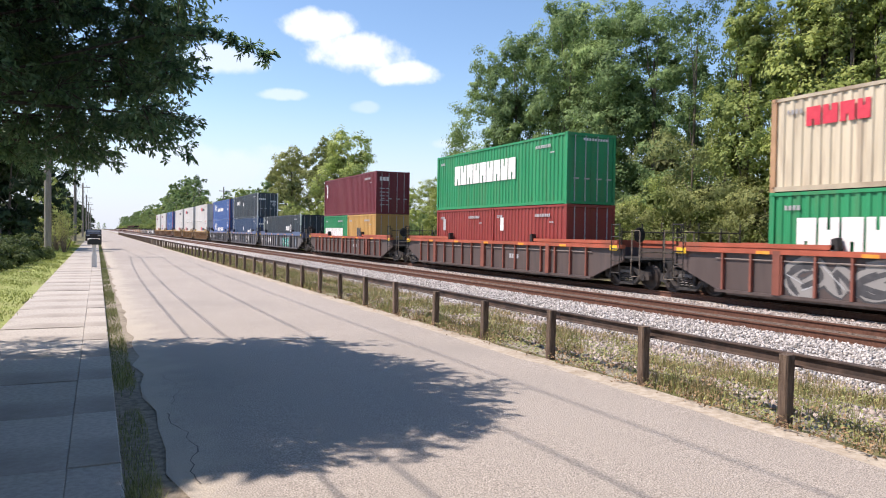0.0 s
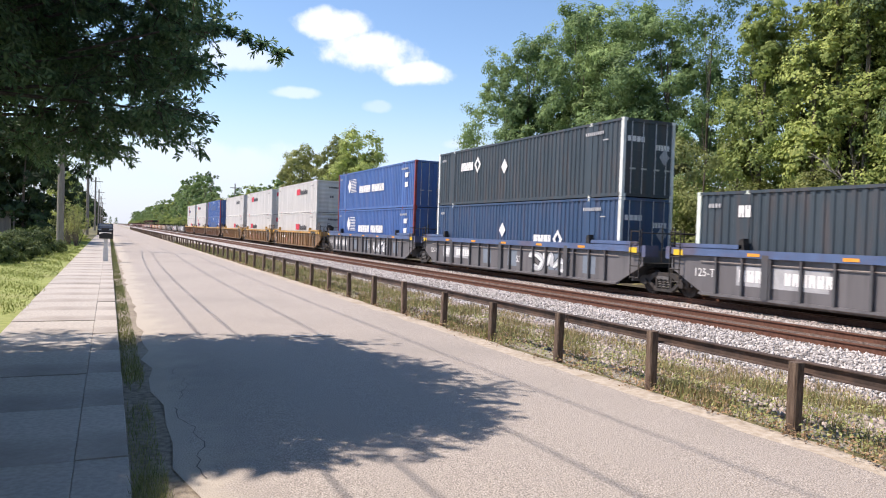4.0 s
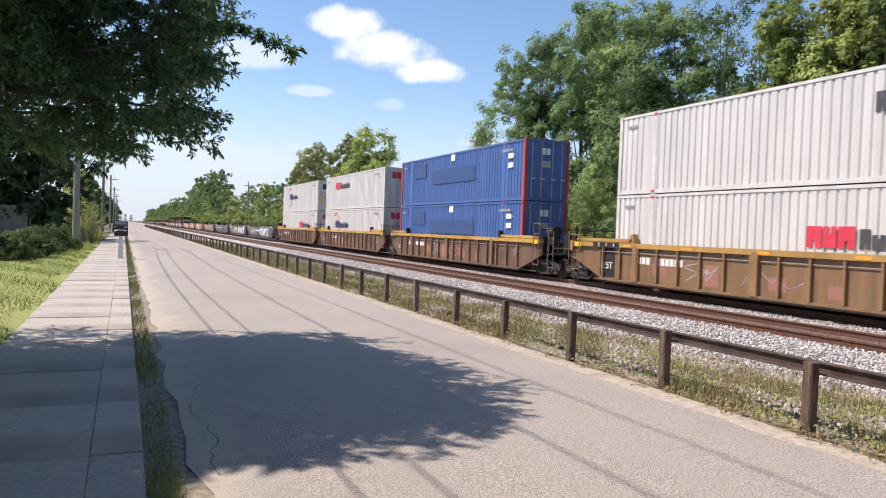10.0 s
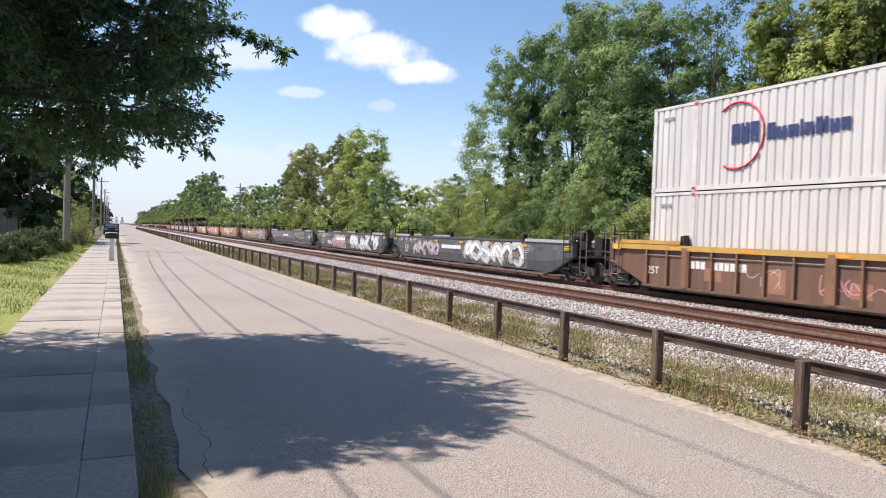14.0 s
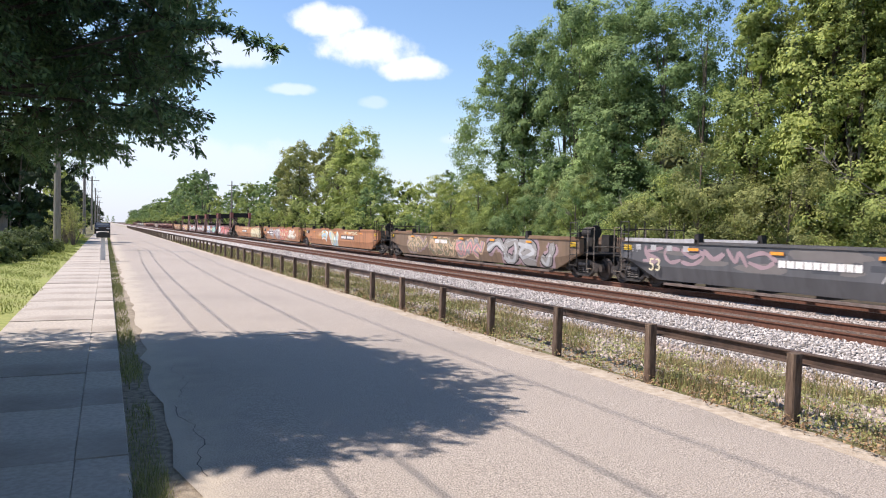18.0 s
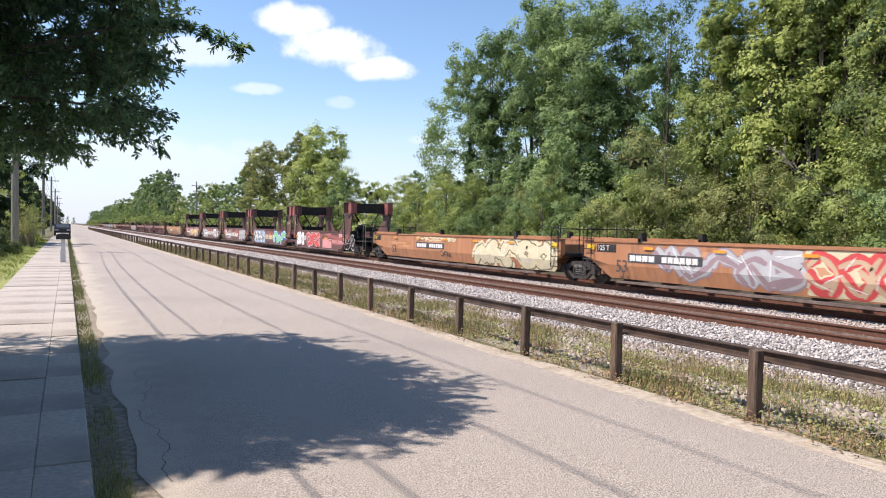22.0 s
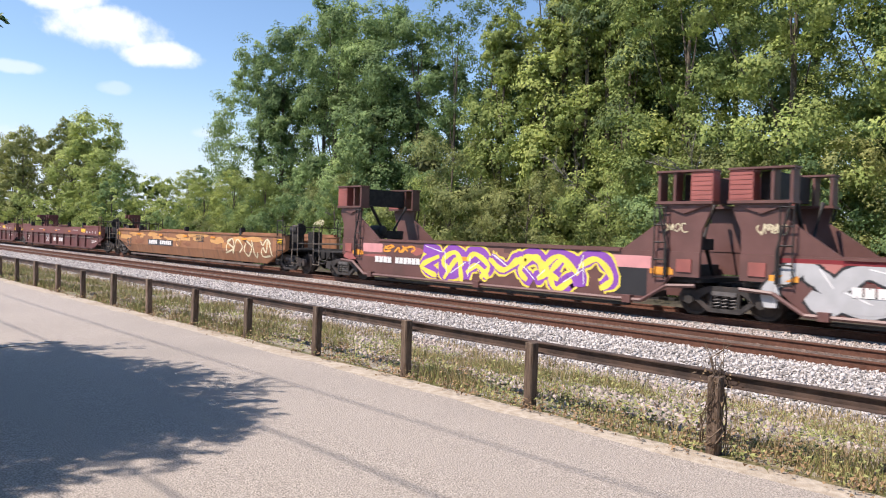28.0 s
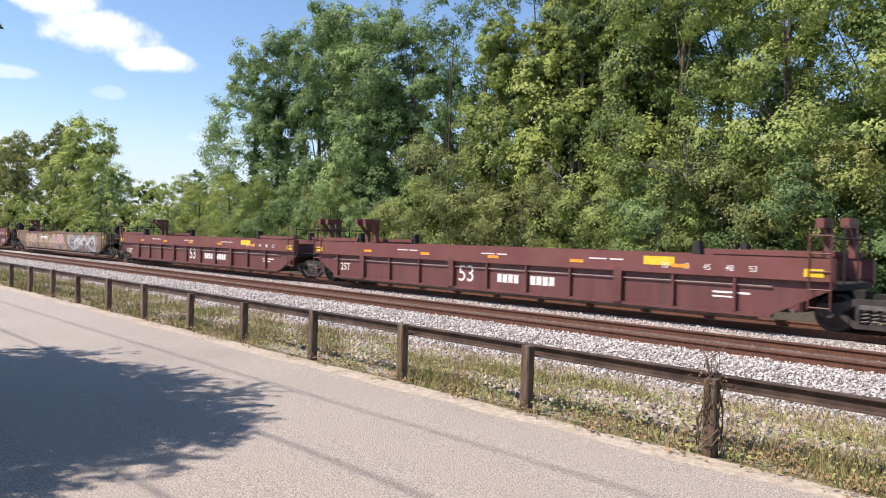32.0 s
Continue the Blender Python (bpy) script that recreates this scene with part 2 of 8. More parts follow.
ASPHALT = mat("asphalt", (0.185, 0.164, 0.143), (0.50, 0.445, 0.392), 95, 0.92, bump=0.7, bscale=70, stain=(0.27, 0.244, 0.216), sscale=0.35, samount=0.6)


def sand_edge(m, x0, x1, sand):
    """Pale sand washed over the asphalt from its broken edge at x0, thinning out towards x1."""
    n, l = m.node_tree.nodes, m.node_tree.links
    p = n["Principled BSDF"]
    tc, sep = n.new("ShaderNodeTexCoord"), n.new("ShaderNodeSeparateXYZ")
    l.new(tc.outputs["Object"], sep.inputs[0])
    wave = n.new("ShaderNodeTexNoise")
    wave.inputs["Scale"].default_value, wave.inputs["Detail"].default_value = 2.2, 7.0
    l.new(tc.outputs["Object"], wave.inputs["Vector"])
    shift = n.new("ShaderNodeMath")
    shift.operation = "MULTIPLY_ADD"
    l.new(wave.outputs["Fac"], shift.inputs[0])
    shift.inputs[1].default_value = -1.1
    l.new(sep.outputs["X"], shift.inputs[2])
    r = n.new("ShaderNodeMapRange")
    r.interpolation_type = "SMOOTHSTEP"
    r.inputs["From Min"].default_value, r.inputs["From Max"].default_value = x1 - 0.55, x0 - 0.55
    r.inputs["To Max"].default_value = 0.75
    l.new(shift.outputs["Value"], r.inputs["Value"])
    x = n.new("ShaderNodeMix")
    x.data_type = "RGBA"
    l.new(r.outputs["Result"], x.inputs["Factor"])
    l.new(p.inputs["Base Color"].links[0].from_socket, x.inputs["A"])
    x.inputs["B"].default_value = (*sand, 1)
    l.new(x.outputs["Result"], p.inputs["Base Color"])


sand_edge(ASPHALT, 0.45, 1.05, (0.46, 0.41, 0.335))
SHOULDER = mat("sandy_gravel", (0.36, 0.30, 0.23), (0.50, 0.44, 0.36), 14, 0.95, bump=0.6, bscale=60, stain=(0.25, 0.19, 0.12), sscale=1.2)
CONCRETE = mat("concrete", (0.36, 0.325, 0.285), (0.45, 0.41, 0.36), 25, 0.9, bump=0.3, bscale=90, stain=(0.24, 0.21, 0.18), sscale=0.7, samount=0.8, spread=0.06)
EARTH = mat("earth_and_turf", (0.10, 0.105, 0.035), (0.17, 0.15, 0.07), 1.3, 0.95, bump=0.8, bscale=9, stain=(0.20, 0.16, 0.10), sscale=0.25)
LAWN = island_mat("lawn_grass", (0.23, 0.27, 0.06), (0.45, 0.48, 0.145))
SOIL = mat("gutter_soil", (0.16, 0.13, 0.095), (0.31, 0.265, 0.20), 16, 0.95, bump=0.7, bscale=60, stain=(0.40, 0.35, 0.28), sscale=0.8)
TURF = mat("lawn_turf", (0.20, 0.235, 0.055), (0.30, 0.33, 0.09), 9, 0.95, bump=0.8, bscale=30, stain=(0.27, 0.26, 0.10), sscale=0.8)
BANK = mat("stony_bank", (0.17, 0.15, 0.11), (0.40, 0.36, 0.30), 22, 0.95, bump=1.0, bscale=28, stain=(0.30, 0.26, 0.15), sscale=0.9, samount=0.7)
WEED = island_mat("weeds", (0.17, 0.135, 0.065), (0.50, 0.40, 0.20))
WEED_GREEN = island_mat("green_weeds", (0.14, 0.165, 0.05), (0.35, 0.355, 0.135))
BALLAST = stone_mat("ballast_bed", (0.20, 0.18, 0.165), (0.56, 0.53, 0.50))
STONE = island_mat("ballast_stone", (0.15, 0.14, 0.135), (0.66, 0.62, 0.60))
STONE_DIRTY = island_mat("brown_ballast_stone", (0.20, 0.165, 0.145), (0.52, 0.445, 0.405))
RAIL_RUST = mat("rusty_rail", (0.12, 0.052, 0.034), (0.185, 0.085, 0.055), 12, 0.75, 0.3, bump=0.2, stain=(0.09, 0.05, 0.035), sscale=3)
RAIL_HEAD = mat("rail_head", (0.20, 0.14, 0.11), (0.30, 0.24, 0.20), 10, 0.4, 0.8)
TIE = mat("creosoted_tie", (0.07, 0.05, 0.04), (0.16, 0.12, 0.09), 9, 0.9, bump=0.6, bscale=30, spread=0.3)
POST_WOOD = mat("weathered_post", (0.10, 0.065, 0.045), (0.22, 0.16, 0.12), 5, 0.9, bump=0.7, bscale=25, stretch=(6, 6, 1), stain=(0.05, 0.03, 0.025), sscale=4, spread=0.25)
GUARD_STEEL = mat("rusted_guard_beam", (0.055, 0.04, 0.035), (0.11, 0.075, 0.06), 7, 0.7, 0.3, bump=0.2, stain=(0.17, 0.11, 0.08), sscale=2)
BARK = mat("bark", (0.09, 0.07, 0.055), (0.17, 0.14, 0.11), 7, 0.95, bump=1.0, bscale=18, stretch=(3, 3, 0.6))
POLE_WOOD = mat("grey_pole_wood", (0.20, 0.18, 0.155), (0.30, 0.27, 0.24), 6, 0.9, bump=0.5, bscale=30, stretch=(5, 5, 0.3))
WIRE = mat("black_cable", (0.02, 0.02, 0.02), (0.03, 0.03, 0.03), 5, 0.6)
FENCE_WOOD = mat("fence_wood", (0.16, 0.135, 0.12), (0.24, 0.20, 0.18), 4, 0.9, bump=0.4, stretch=(6, 6, 0.6), spread=0.15)
WHITE_PAINT = mat("white_post_paint", (0.62, 0.60, 0.57), (0.72, 0.70, 0.67), 8, 0.6, stain=(0.45, 0.42, 0.38), sscale=3)
BLACK_PAINT = mat("black_paint", (0.012, 0.012, 0.013), (0.02, 0.02, 0.02), 8, 0.4)
OAK = leaf_mat("oak_leaf", (0.085, 0.16, 0.085), (0.175, 0.28, 0.125), 0.01, 0.45, 0.35, 0.25)
LEAF_A = leaf_mat("wood_leaf", (0.145, 0.225, 0.088), (0.275, 0.375, 0.145), through_light=0.36)
LEAF_B = leaf_mat("bright_leaf", (0.20, 0.27, 0.078), (0.365, 0.42, 0.13), through_light=0.36)
LEAF_C = leaf_mat("olive_leaf", (0.20, 0.235, 0.08), (0.36, 0.375, 0.14), through_light=0.36)
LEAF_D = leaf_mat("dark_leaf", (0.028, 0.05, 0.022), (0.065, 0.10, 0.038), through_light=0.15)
LEAF_F = leaf_mat("garden_leaf", (0.06, 0.09, 0.03), (0.16, 0.20, 0.065), through_light=0.25)
LEAF_E = leaf_mat("spring_leaf", (0.25, 0.325, 0.09), (0.42, 0.48, 0.155), through_light=0.36, bough=0.25)
# crown hearts: wood, bright, olive and pine have inner shade put into darker colours
MASS = {LEAF_A: foliage_mat("wood_leaf_shade_mass", (0.07, 0.105, 0.045), (0.19, 0.25, 0.10)), LEAF_B: foliage_mat("bright_leaf_shade_mass", (0.08, 0.12, 0.04), (0.22, 0.28, 0.09)),
        LEAF_C: foliage_mat("olive_leaf_shade_mass", (0.08, 0.095, 0.04), (0.21, 0.225, 0.09)), LEAF_D: foliage_mat("dark_leaf_mass", (0.025, 0.045, 0.018), (0.08, 0.12, 0.04), through_light=0.1), LEAF_E: foliage_mat("spring_leaf_mass", (0.22, 0.28, 0.09), (0.44, 0.50, 0.17))}
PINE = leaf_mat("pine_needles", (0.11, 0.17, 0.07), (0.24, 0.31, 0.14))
MASS[PINE] = foliage_mat("pine_shade_mass", (0.05, 0.08, 0.035), (0.17, 0.22, 0.10), 16.0)

DARK_STEEL = mat("dark_steel", (0.018, 0.017, 0.017), (0.04, 0.036, 0.033), 6, 0.7, 0.2, bump=0.2)
TRUCK_STEEL = mat("truck_casting", (0.022, 0.02, 0.02), (0.05, 0.045, 0.042), 5, 0.75, 0.1, bump=0.3, stain=(0.09, 0.065, 0.05), sscale=3)
WHEEL_STEEL = mat("wheel_steel", (0.028, 0.022, 0.02), (0.055, 0.042, 0.037), 5, 0.65, 0.3)
YELLOW_MARK = mat("yellow_reflector", (0.75, 0.47, 0.02), (0.85, 0.58, 0.05), 6, 0.5)
ORANGE_MARK = mat("orange_reflector", (0.75, 0.28, 0.03), (0.8, 0.36, 0.05), 6, 0.5)
WHITE_MARK = mat("white_marking", (0.72, 0.71, 0.69), (0.8, 0.79, 0.77), 6, 0.6)
DARK_MARK = mat("dark_marking", (0.05, 0.05, 0.055), (0.08, 0.08, 0.085), 6, 0.6)
RED_MARK = mat("red_marking", (0.58, 0.03, 0.06), (0.66, 0.05, 0.08), 6, 0.6)
NAVY_MARK = mat("navy_marking", (0.02, 0.035, 0.12), (0.03, 0.05, 0.16), 6, 0.6)
FAINT_MARK = mat("faint_marking", (0.30, 0.29, 0.29), (0.36, 0.35, 0.35), 6, 0.6)
GREY_MARK = mat("grey_marking", (0.35, 0.35, 0.36), (0.45, 0.45, 0.46), 6, 0.6)
STEEL_ROD = mat("lock_rod", (0.40, 0.40, 0.41), (0.5, 0.5, 0.5), 9, 0.45, 0.5)

PAINT = {}


def paint(name, c, rust=(0.16, 0.08, 0.045), amount=0.35, rough=0.5, sscale=0.9, streaks=False):
    if name not in PAINT:
        PAINT[name] = mat(name, c, tuple(min(1, v * 1.22 + 0.006) for v in c), 1.7, rough, bump=0.08, bscale=14, stain=rust, sscale=3.5 if streaks else sscale, samount=amount, stretch=(1, 1, 0.13) if streaks else (1, 1, 1))
    return PAINT[name]

# ---- mesh tools ----
class Shape:
    """Collects boxes, prisms, tubes and panels for one mesh."""

    def __init__(self):
        self.v, self.f = [], []

    def add(self, verts, faces):
        k = len(self.v)
        self.v.extend(verts)
        self.f.extend([tuple(i + k for i in face) for face in faces])
        return self

    def box(self, x0, x1, y0, y1, z0, z1):
        return self.add([(x, y, z) for x in (x0, x1) for y in (y0, y1) for z in (z0, z1)],
                        [(0, 1, 3, 2), (4, 6, 7, 5), (0, 4, 5, 1), (2, 3, 7, 6), (0, 2, 6, 4), (1, 5, 7, 3)])

    def prism(self, pts, a, b, axis="x"):
        """A closed outline, extruded from a to b along the axis; the outline's two numbers are the other two axes in order."""
        put = {"x": lambda p, k: (k, p[0], p[1]), "y": lambda p, k: (p[0], k, p[1]), "z": lambda p, k: (p[0], p[1], k)}[axis]
        n = len(pts)
        return self.add([put(p, a) for p in pts] + [put(p, b) for p in pts],
                        [tuple(range(n)), tuple(range(2 * n - 1, n - 1, -1))] + [(i, i + n, (i + 1) % n + n, (i + 1) % n) for i in range(n)])

    def tube(self, points, radii, sides=6, caps=True):
        points = [Vector(p) for p in points]
        if isinstance(radii, (int, float)):
            radii = [radii] * len(points)
        verts, faces = [], []
        for i, p in enumerate(points):
            d = (points[min(i + 1, len(points) - 1)] - points[max(i - 1, 0)]).normalized()
            a = d.cross(Vector((0, 0, 1)) if abs(d.z) < 0.9 else Vector((1, 0, 0))).normalized()
            b = d.cross(a)
            for k in range(sides):
                w = 2 * math.pi * k / sides
                verts.append(tuple(p + radii[i] * (math.cos(w) * a + math.sin(w) * b)))
        for i in range(len(points) - 1):
            for k in range(sides):
                q = (k + 1) % sides
                faces.append((i * sides + k, i * sides + q, (i + 1) * sides + q, (i + 1) * sides + k))
        if caps:
            faces += [tuple(range(sides - 1, -1, -1)), tuple(range((len(points) - 1) * sides, len(points) * sides))]
        return self.add(verts, faces)

    def lathe(self, profile, axis="x", sides=24, at=(0, 0, 0)):
        """Turns (radius, offset) pairs round an axis."""
        verts, faces = [], []
        for r, o in profile:
            for k in range(sides):
                w = 2 * math.pi * k / sides
                c, s = r * math.cos(w), r * math.sin(w)
                p = {"x": (o, c, s), "y": (c, o, s), "z": (c, s, o)}[axis]
                verts.append((p[0] + at[0], p[1] + at[1], p[2] + at[2]))
        n = len(profile)
        for i in range(n - 1):
            for k in range(sides):
                q = (k + 1) % sides
                faces.append((i * sides + k, i * sides + q, (i + 1) * sides + q, (i + 1) * sides + k))
        faces += [tuple(range(sides)), tuple(range((n - 1) * sides, n * sides))]
        return self.add(verts, faces)

    def mesh(self, name, material, smooth=False):
        me = bpy.data.meshes.new(name)
        me.from_pydata(self.v, [], self.f)
        me.materials.append(material)
        if smooth:
            me.shade_smooth()
        me.validate()
        bm = bmesh.new()
        bm.from_mesh(me)
        bmesh.ops.recalc_face_normals(bm, faces=bm.faces)
        bm.to_mesh(me)
        bm.free()
        return me


def part(name, shape, material, parent=None, label="", smooth=False, at=None):
    me = shape.mesh(name, material, smooth) if isinstance(shape, Shape) else shape
    ob = new(name, me)
    ob.parent = parent
    if at:
        ob.location = at
    if label:
        ob["label"] = label
    return ob


def thing(name, label, category, group="", m=None):
    ob = new(name)
    ob.empty_display_size = 0.2
    tagged(ob, label, category, group)
    if m:
        ob.matrix_world = m
    return ob


def soup(name, verts, faces, material, smooth=False):
    """A mesh from numpy arrays of corners and equal faces."""
    me = bpy.data.meshes.new(name)
    verts, faces = np.asarray(verts, dtype=np.float32), np.asarray(faces, dtype=np.int32)
    k = faces.shape[1]
    me.vertices.add(len(verts))
    me.vertices.foreach_set("co", verts.ravel())
    me.loops.add(faces.size)
    me.loops.foreach_set("vertex_index", faces.ravel())
    me.polygons.add(len(faces))
    me.polygons.foreach_set("loop_start", np.arange(0, faces.size, k, dtype=np.int32))
    me.polygons.foreach_set("loop_total", np.full(len(faces), k, dtype=np.int32))
    me.materials.append(material)
    me.update(calc_edges=True)
    if smooth:
        me.shade_smooth()
    return me


def leaves(centres, size, rng, normals=None, slim=0.75, wild=0.9, whole=False):
    """Bent leaf quads at the given places: corners and faces."""
    n = len(centres)
    a = rng.normal(size=(n, 3))
    if normals is not None:
        a = normals + wild * a * 0.6
    a /= np.linalg.norm(a, axis=1, keepdims=True) + 1e-9
    b = np.cross(a, rng.normal(size=(n, 3)))
    b /= np.linalg.norm(b, axis=1, keepdims=True) + 1e-9
    c = np.cross(a, b)
    s = (size * rng.uniform(0.6, 1.35, n))[:, None]
    if whole:
        quad = np.stack([centres - b * s, centres + c * s * slim + a * s * 0.15, centres + b * s, centres - c * s * slim + a * s * 0.15], 1)
        return quad.reshape(-1, 3), np.arange(4 * n).reshape(-1, 4)
    tri = np.stack([centres - b * s * 0.7 + c * s * slim, centres + b * s, centres - b * s * 0.7 - c * s * slim], 1)
    return tri.reshape(-1, 3), np.arange(3 * n).reshape(-1, 3)

# ---- the ground, road, pavement and railway ----
ZR = -0.24          # top of the rails
TRAIN_X, NEAR_X = 18.18, 13.9
ROAD_L, ROAD_R = 0.46, 5.0
WALK_L, WALK_R = -1.33, 0.16


def ground_z(x):
    xs = (-3000, -1.4, 0.5, 5.2, 5.8, 7.2, 8.8, 10.2, 11.0, 22.5, 24.0, 27.0, 3000)
    zs = (-0.02, -0.02, -0.03, -0.03, -0.06, -0.22, -0.42, -0.60, -0.72, -0.9, -0.75, -0.35, -0.3)
    return np.interp(x, xs, zs)


def build_ground():
    xs = np.concatenate([[-3000, -700, -200, -60, -25], np.arange(-12, 30.1, 0.75), [36, 50, 90, 250, 800, 3000]])
    ys = np.concatenate([[-1500, -300, -80, -30], np.arange(-12, 70, 1.0), np.arange(70, 200, 5), [230, 280, 350, 450, 650, 1000, 2000, 4800]])
    X, Y = np.meshgrid(xs, ys)
    Z = ground_z(X)
    rng = np.random.default_rng(3)
    off = np.where((X < -1.5) | (X > 22), rng.normal(0, 0.035, X.shape), 0)
    v = np.stack([X, Y, Z + off], -1).reshape(-1, 3)
    nx, ny = len(xs), len(ys)
    i = np.arange(nx * ny).reshape(ny, nx)
    f = np.stack([i[:-1, :-1], i[:-1, 1:], i[1:, 1:], i[1:, :-1]], -1).reshape(-1, 4)
    tagged(new("ground", soup("ground", v, f, EARTH, True)), "earthy ground with patchy grass", "ground", kind="structure")


def strip(name, profile, y0, y1, step, material, label, category, jitter=0.0, seed=1, far=4500):
    """A sheet along the road with the given (x, z) profile."""
    rng = np.random.default_rng(seed)
    ys = np.concatenate([np.arange(y0, y1, step), ([y1, y1 + 60, y1 + 200, y1 + 600, far] if far > y1 + 600 else [y1])])
    xs, zs = np.array([p[0] for p in profile]), np.array([p[1] for p in profile])
    X, Y = np.meshgrid(xs, ys)
    Z = np.broadcast_to(zs, X.shape).copy()
    edge = rng.normal(0, jitter, X.shape)
    edge[:, 1:-1] *= 0.3
    v = np.stack([X + edge, Y, Z], -1).reshape(-1, 3)
    nx, ny = len(xs), len(ys)
    i = np.arange(nx * ny).reshape(ny, nx)
    f = np.stack([i[:-1, :-1], i[:-1, 1:], i[1:, 1:], i[1:, :-1]], -1).reshape(-1, 4)
    return tagged(new(name, soup(name, v, f, material, True)), label, category, kind="structure")


build_ground()
strip("road", ((ROAD_L, -0.012), (0.8, 0.0), (2.7, 0.02), (4.6, 0.0), (ROAD_R, -0.008)), -40, 120, 0.6, ASPHALT, "worn pale grey asphalt road", "road", 0.035)
strip("road_shoulder", ((4.8, -0.025), (5.1, -0.018), (5.35, -0.03), (5.6, -0.09)), -40, 120, 0.35, SHOULDER, "pale sandy gravel edge of the road", "road shoulder", 0.06, 2)
strip("road_gutter", ((0.12, -0.02), (0.3, -0.022), (0.5, -0.02), (0.62, -0.016)), -40, 120, 0.35, SOIL, "earthy strip between pavement and road", "verge", 0.04, 3)
strip("bank", ((5.5, -0.05), (5.8, -0.05), (7.2, -0.205), (8.8, -0.405), (10.1, -0.585)), -40, 120, 0.5, BANK, "dry stony bank between road and railway", "bank", 0.05, 6)
strip("lawn_turf", ((-9.5, 0.09), (-6, 0.085), (-3, 0.06), (-1.6, 0.035), (-1.3, 0.012)), 8, 75, 0.5, TURF, "sunlit yellow-green lawn", "lawn", 0.06, 7, 75.5)
strip("ballast_bed", ((9.9, -0.60), (11.0, -0.52), (12.05, -0.43), (12.6, -0.40), (15.3, -0.41), (16.1, -0.43), (16.8, -0.41), (19.6, -0.41), (20.3, -0.45), (21.8, -0.9)),
      -60, 200, 0.5, BALLAST, "grey crushed stone ballast", "ballast", 0.03, 4)


def build_pavement():
    """Concrete slabs with recessed joints."""
    root = thing("pavement", "pale concrete pavement with joints", "pavement")
    tagged(root, kind="structure")
    slab = Shape()
    hw, hl, r = (WALK_R - 0.33 - WALK_L) / 2 - 0.001, 0.7475, 0.006
    pts = [(-hw, -0.12), (hw, -0.12), (hw, 0.03 - r), (hw - r, 0.03), (-hw + r, 0.03), (-hw, 0.03 - r)]
    slab.prism(pts, -hl, hl, "y")
    me = slab.mesh("slab", CONCRETE)
    edge = Shape().prism([(-0.164, -0.12), (0.161, -0.12), (0.161, 0.022), (0.153, 0.03), (-0.158, 0.03), (-0.164, 0.024)], -hl, hl, "y").mesh("edge_slab", CONCRETE)
    rng = random.Random(5)
    for i in range(110):
        ob = part("slab", me, None, root, at=((WALK_L + WALK_R - 0.33) / 2, -6 + i * 1.5, rng.uniform(-0.006, 0.004)))
        part("edge_slab", edge, None, root, at=(WALK_R - 0.165, -6 + i * 1.5, rng.uniform(-0.008, 0.004)))
        ob.rotation_euler = (rng.uniform(-0.002, 0.002), rng.uniform(-0.003, 0.003), 0)
    far = Shape().box(WALK_L, WALK_R, 158.26, 900, -0.1, 0.03)
    part("far_slabs", far, CONCRETE, root)


def rail_shape(y0, y1):
    p = [(-0.07, -0.19), (0.07, -0.19), (0.07, -0.175), (0.012, -0.155), (0.012, -0.045), (0.036, -0.035), (0.036, -0.006), (0.028, 0.0),
         (-0.028, 0.0), (-0.036, -0.006), (-0.036, -0.035), (-0.012, -0.045), (-0.012, -0.155), (-0.07, -0.175)]
    return Shape().prism(p, y0, y1, "y")


def build_track(name, x, used):
    root = thing(name, "railway track with rusty rails on wooden ties", "railway track")
    tagged(root, kind="structure")
    for side in (-0.75, 0.75):
        part("rail", rail_shape(-250, 3000), RAIL_RUST, root, at=(x + side, 0, ZR))
        head = Shape().box(-0.03, 0.03, -250, 3000, 0.001, 0.004)
        part("running_surface", head, RAIL_HEAD, root, "worn rail top", at=(x + side, 0, ZR))
    tie = Shape().prism([(-0.11, -0.17), (0.11, -0.17), (0.11, -0.008), (0.1, 0), (-0.1, 0), (-0.11, -0.008)], -1.3, 1.3, "x").mesh("tie", TIE)
    plate = Shape()
    for side in (-0.75, 0.75):
        plate.box(side - 0.18, side + 0.18, -0.09, 0.09, 0.001, 0.02)
        for dx, dy in ((-0.1, -0.06), (-0.1, 0.05), (0.1, -0.05), (0.1, 0.06)):
            plate.box(side + dx - 0.02, side + dx + 0.02, dy - 0.013, dy + 0.013, 0.015, 0.055)
    plate = plate.mesh("tie_plate", RAIL_RUST)
    rng = random.Random(8)
    for i in range(130):
        y = -4 + i * 0.51
        t = part("tie", tie, None, root, at=(x + rng.uniform(-0.04, 0.04), y, ZR - 0.215))
        t.rotation_euler = (0, 0, rng.uniform(-0.02, 0.02))
        part("tie_plate", plate, None, root, at=(x, y, ZR - 0.213))


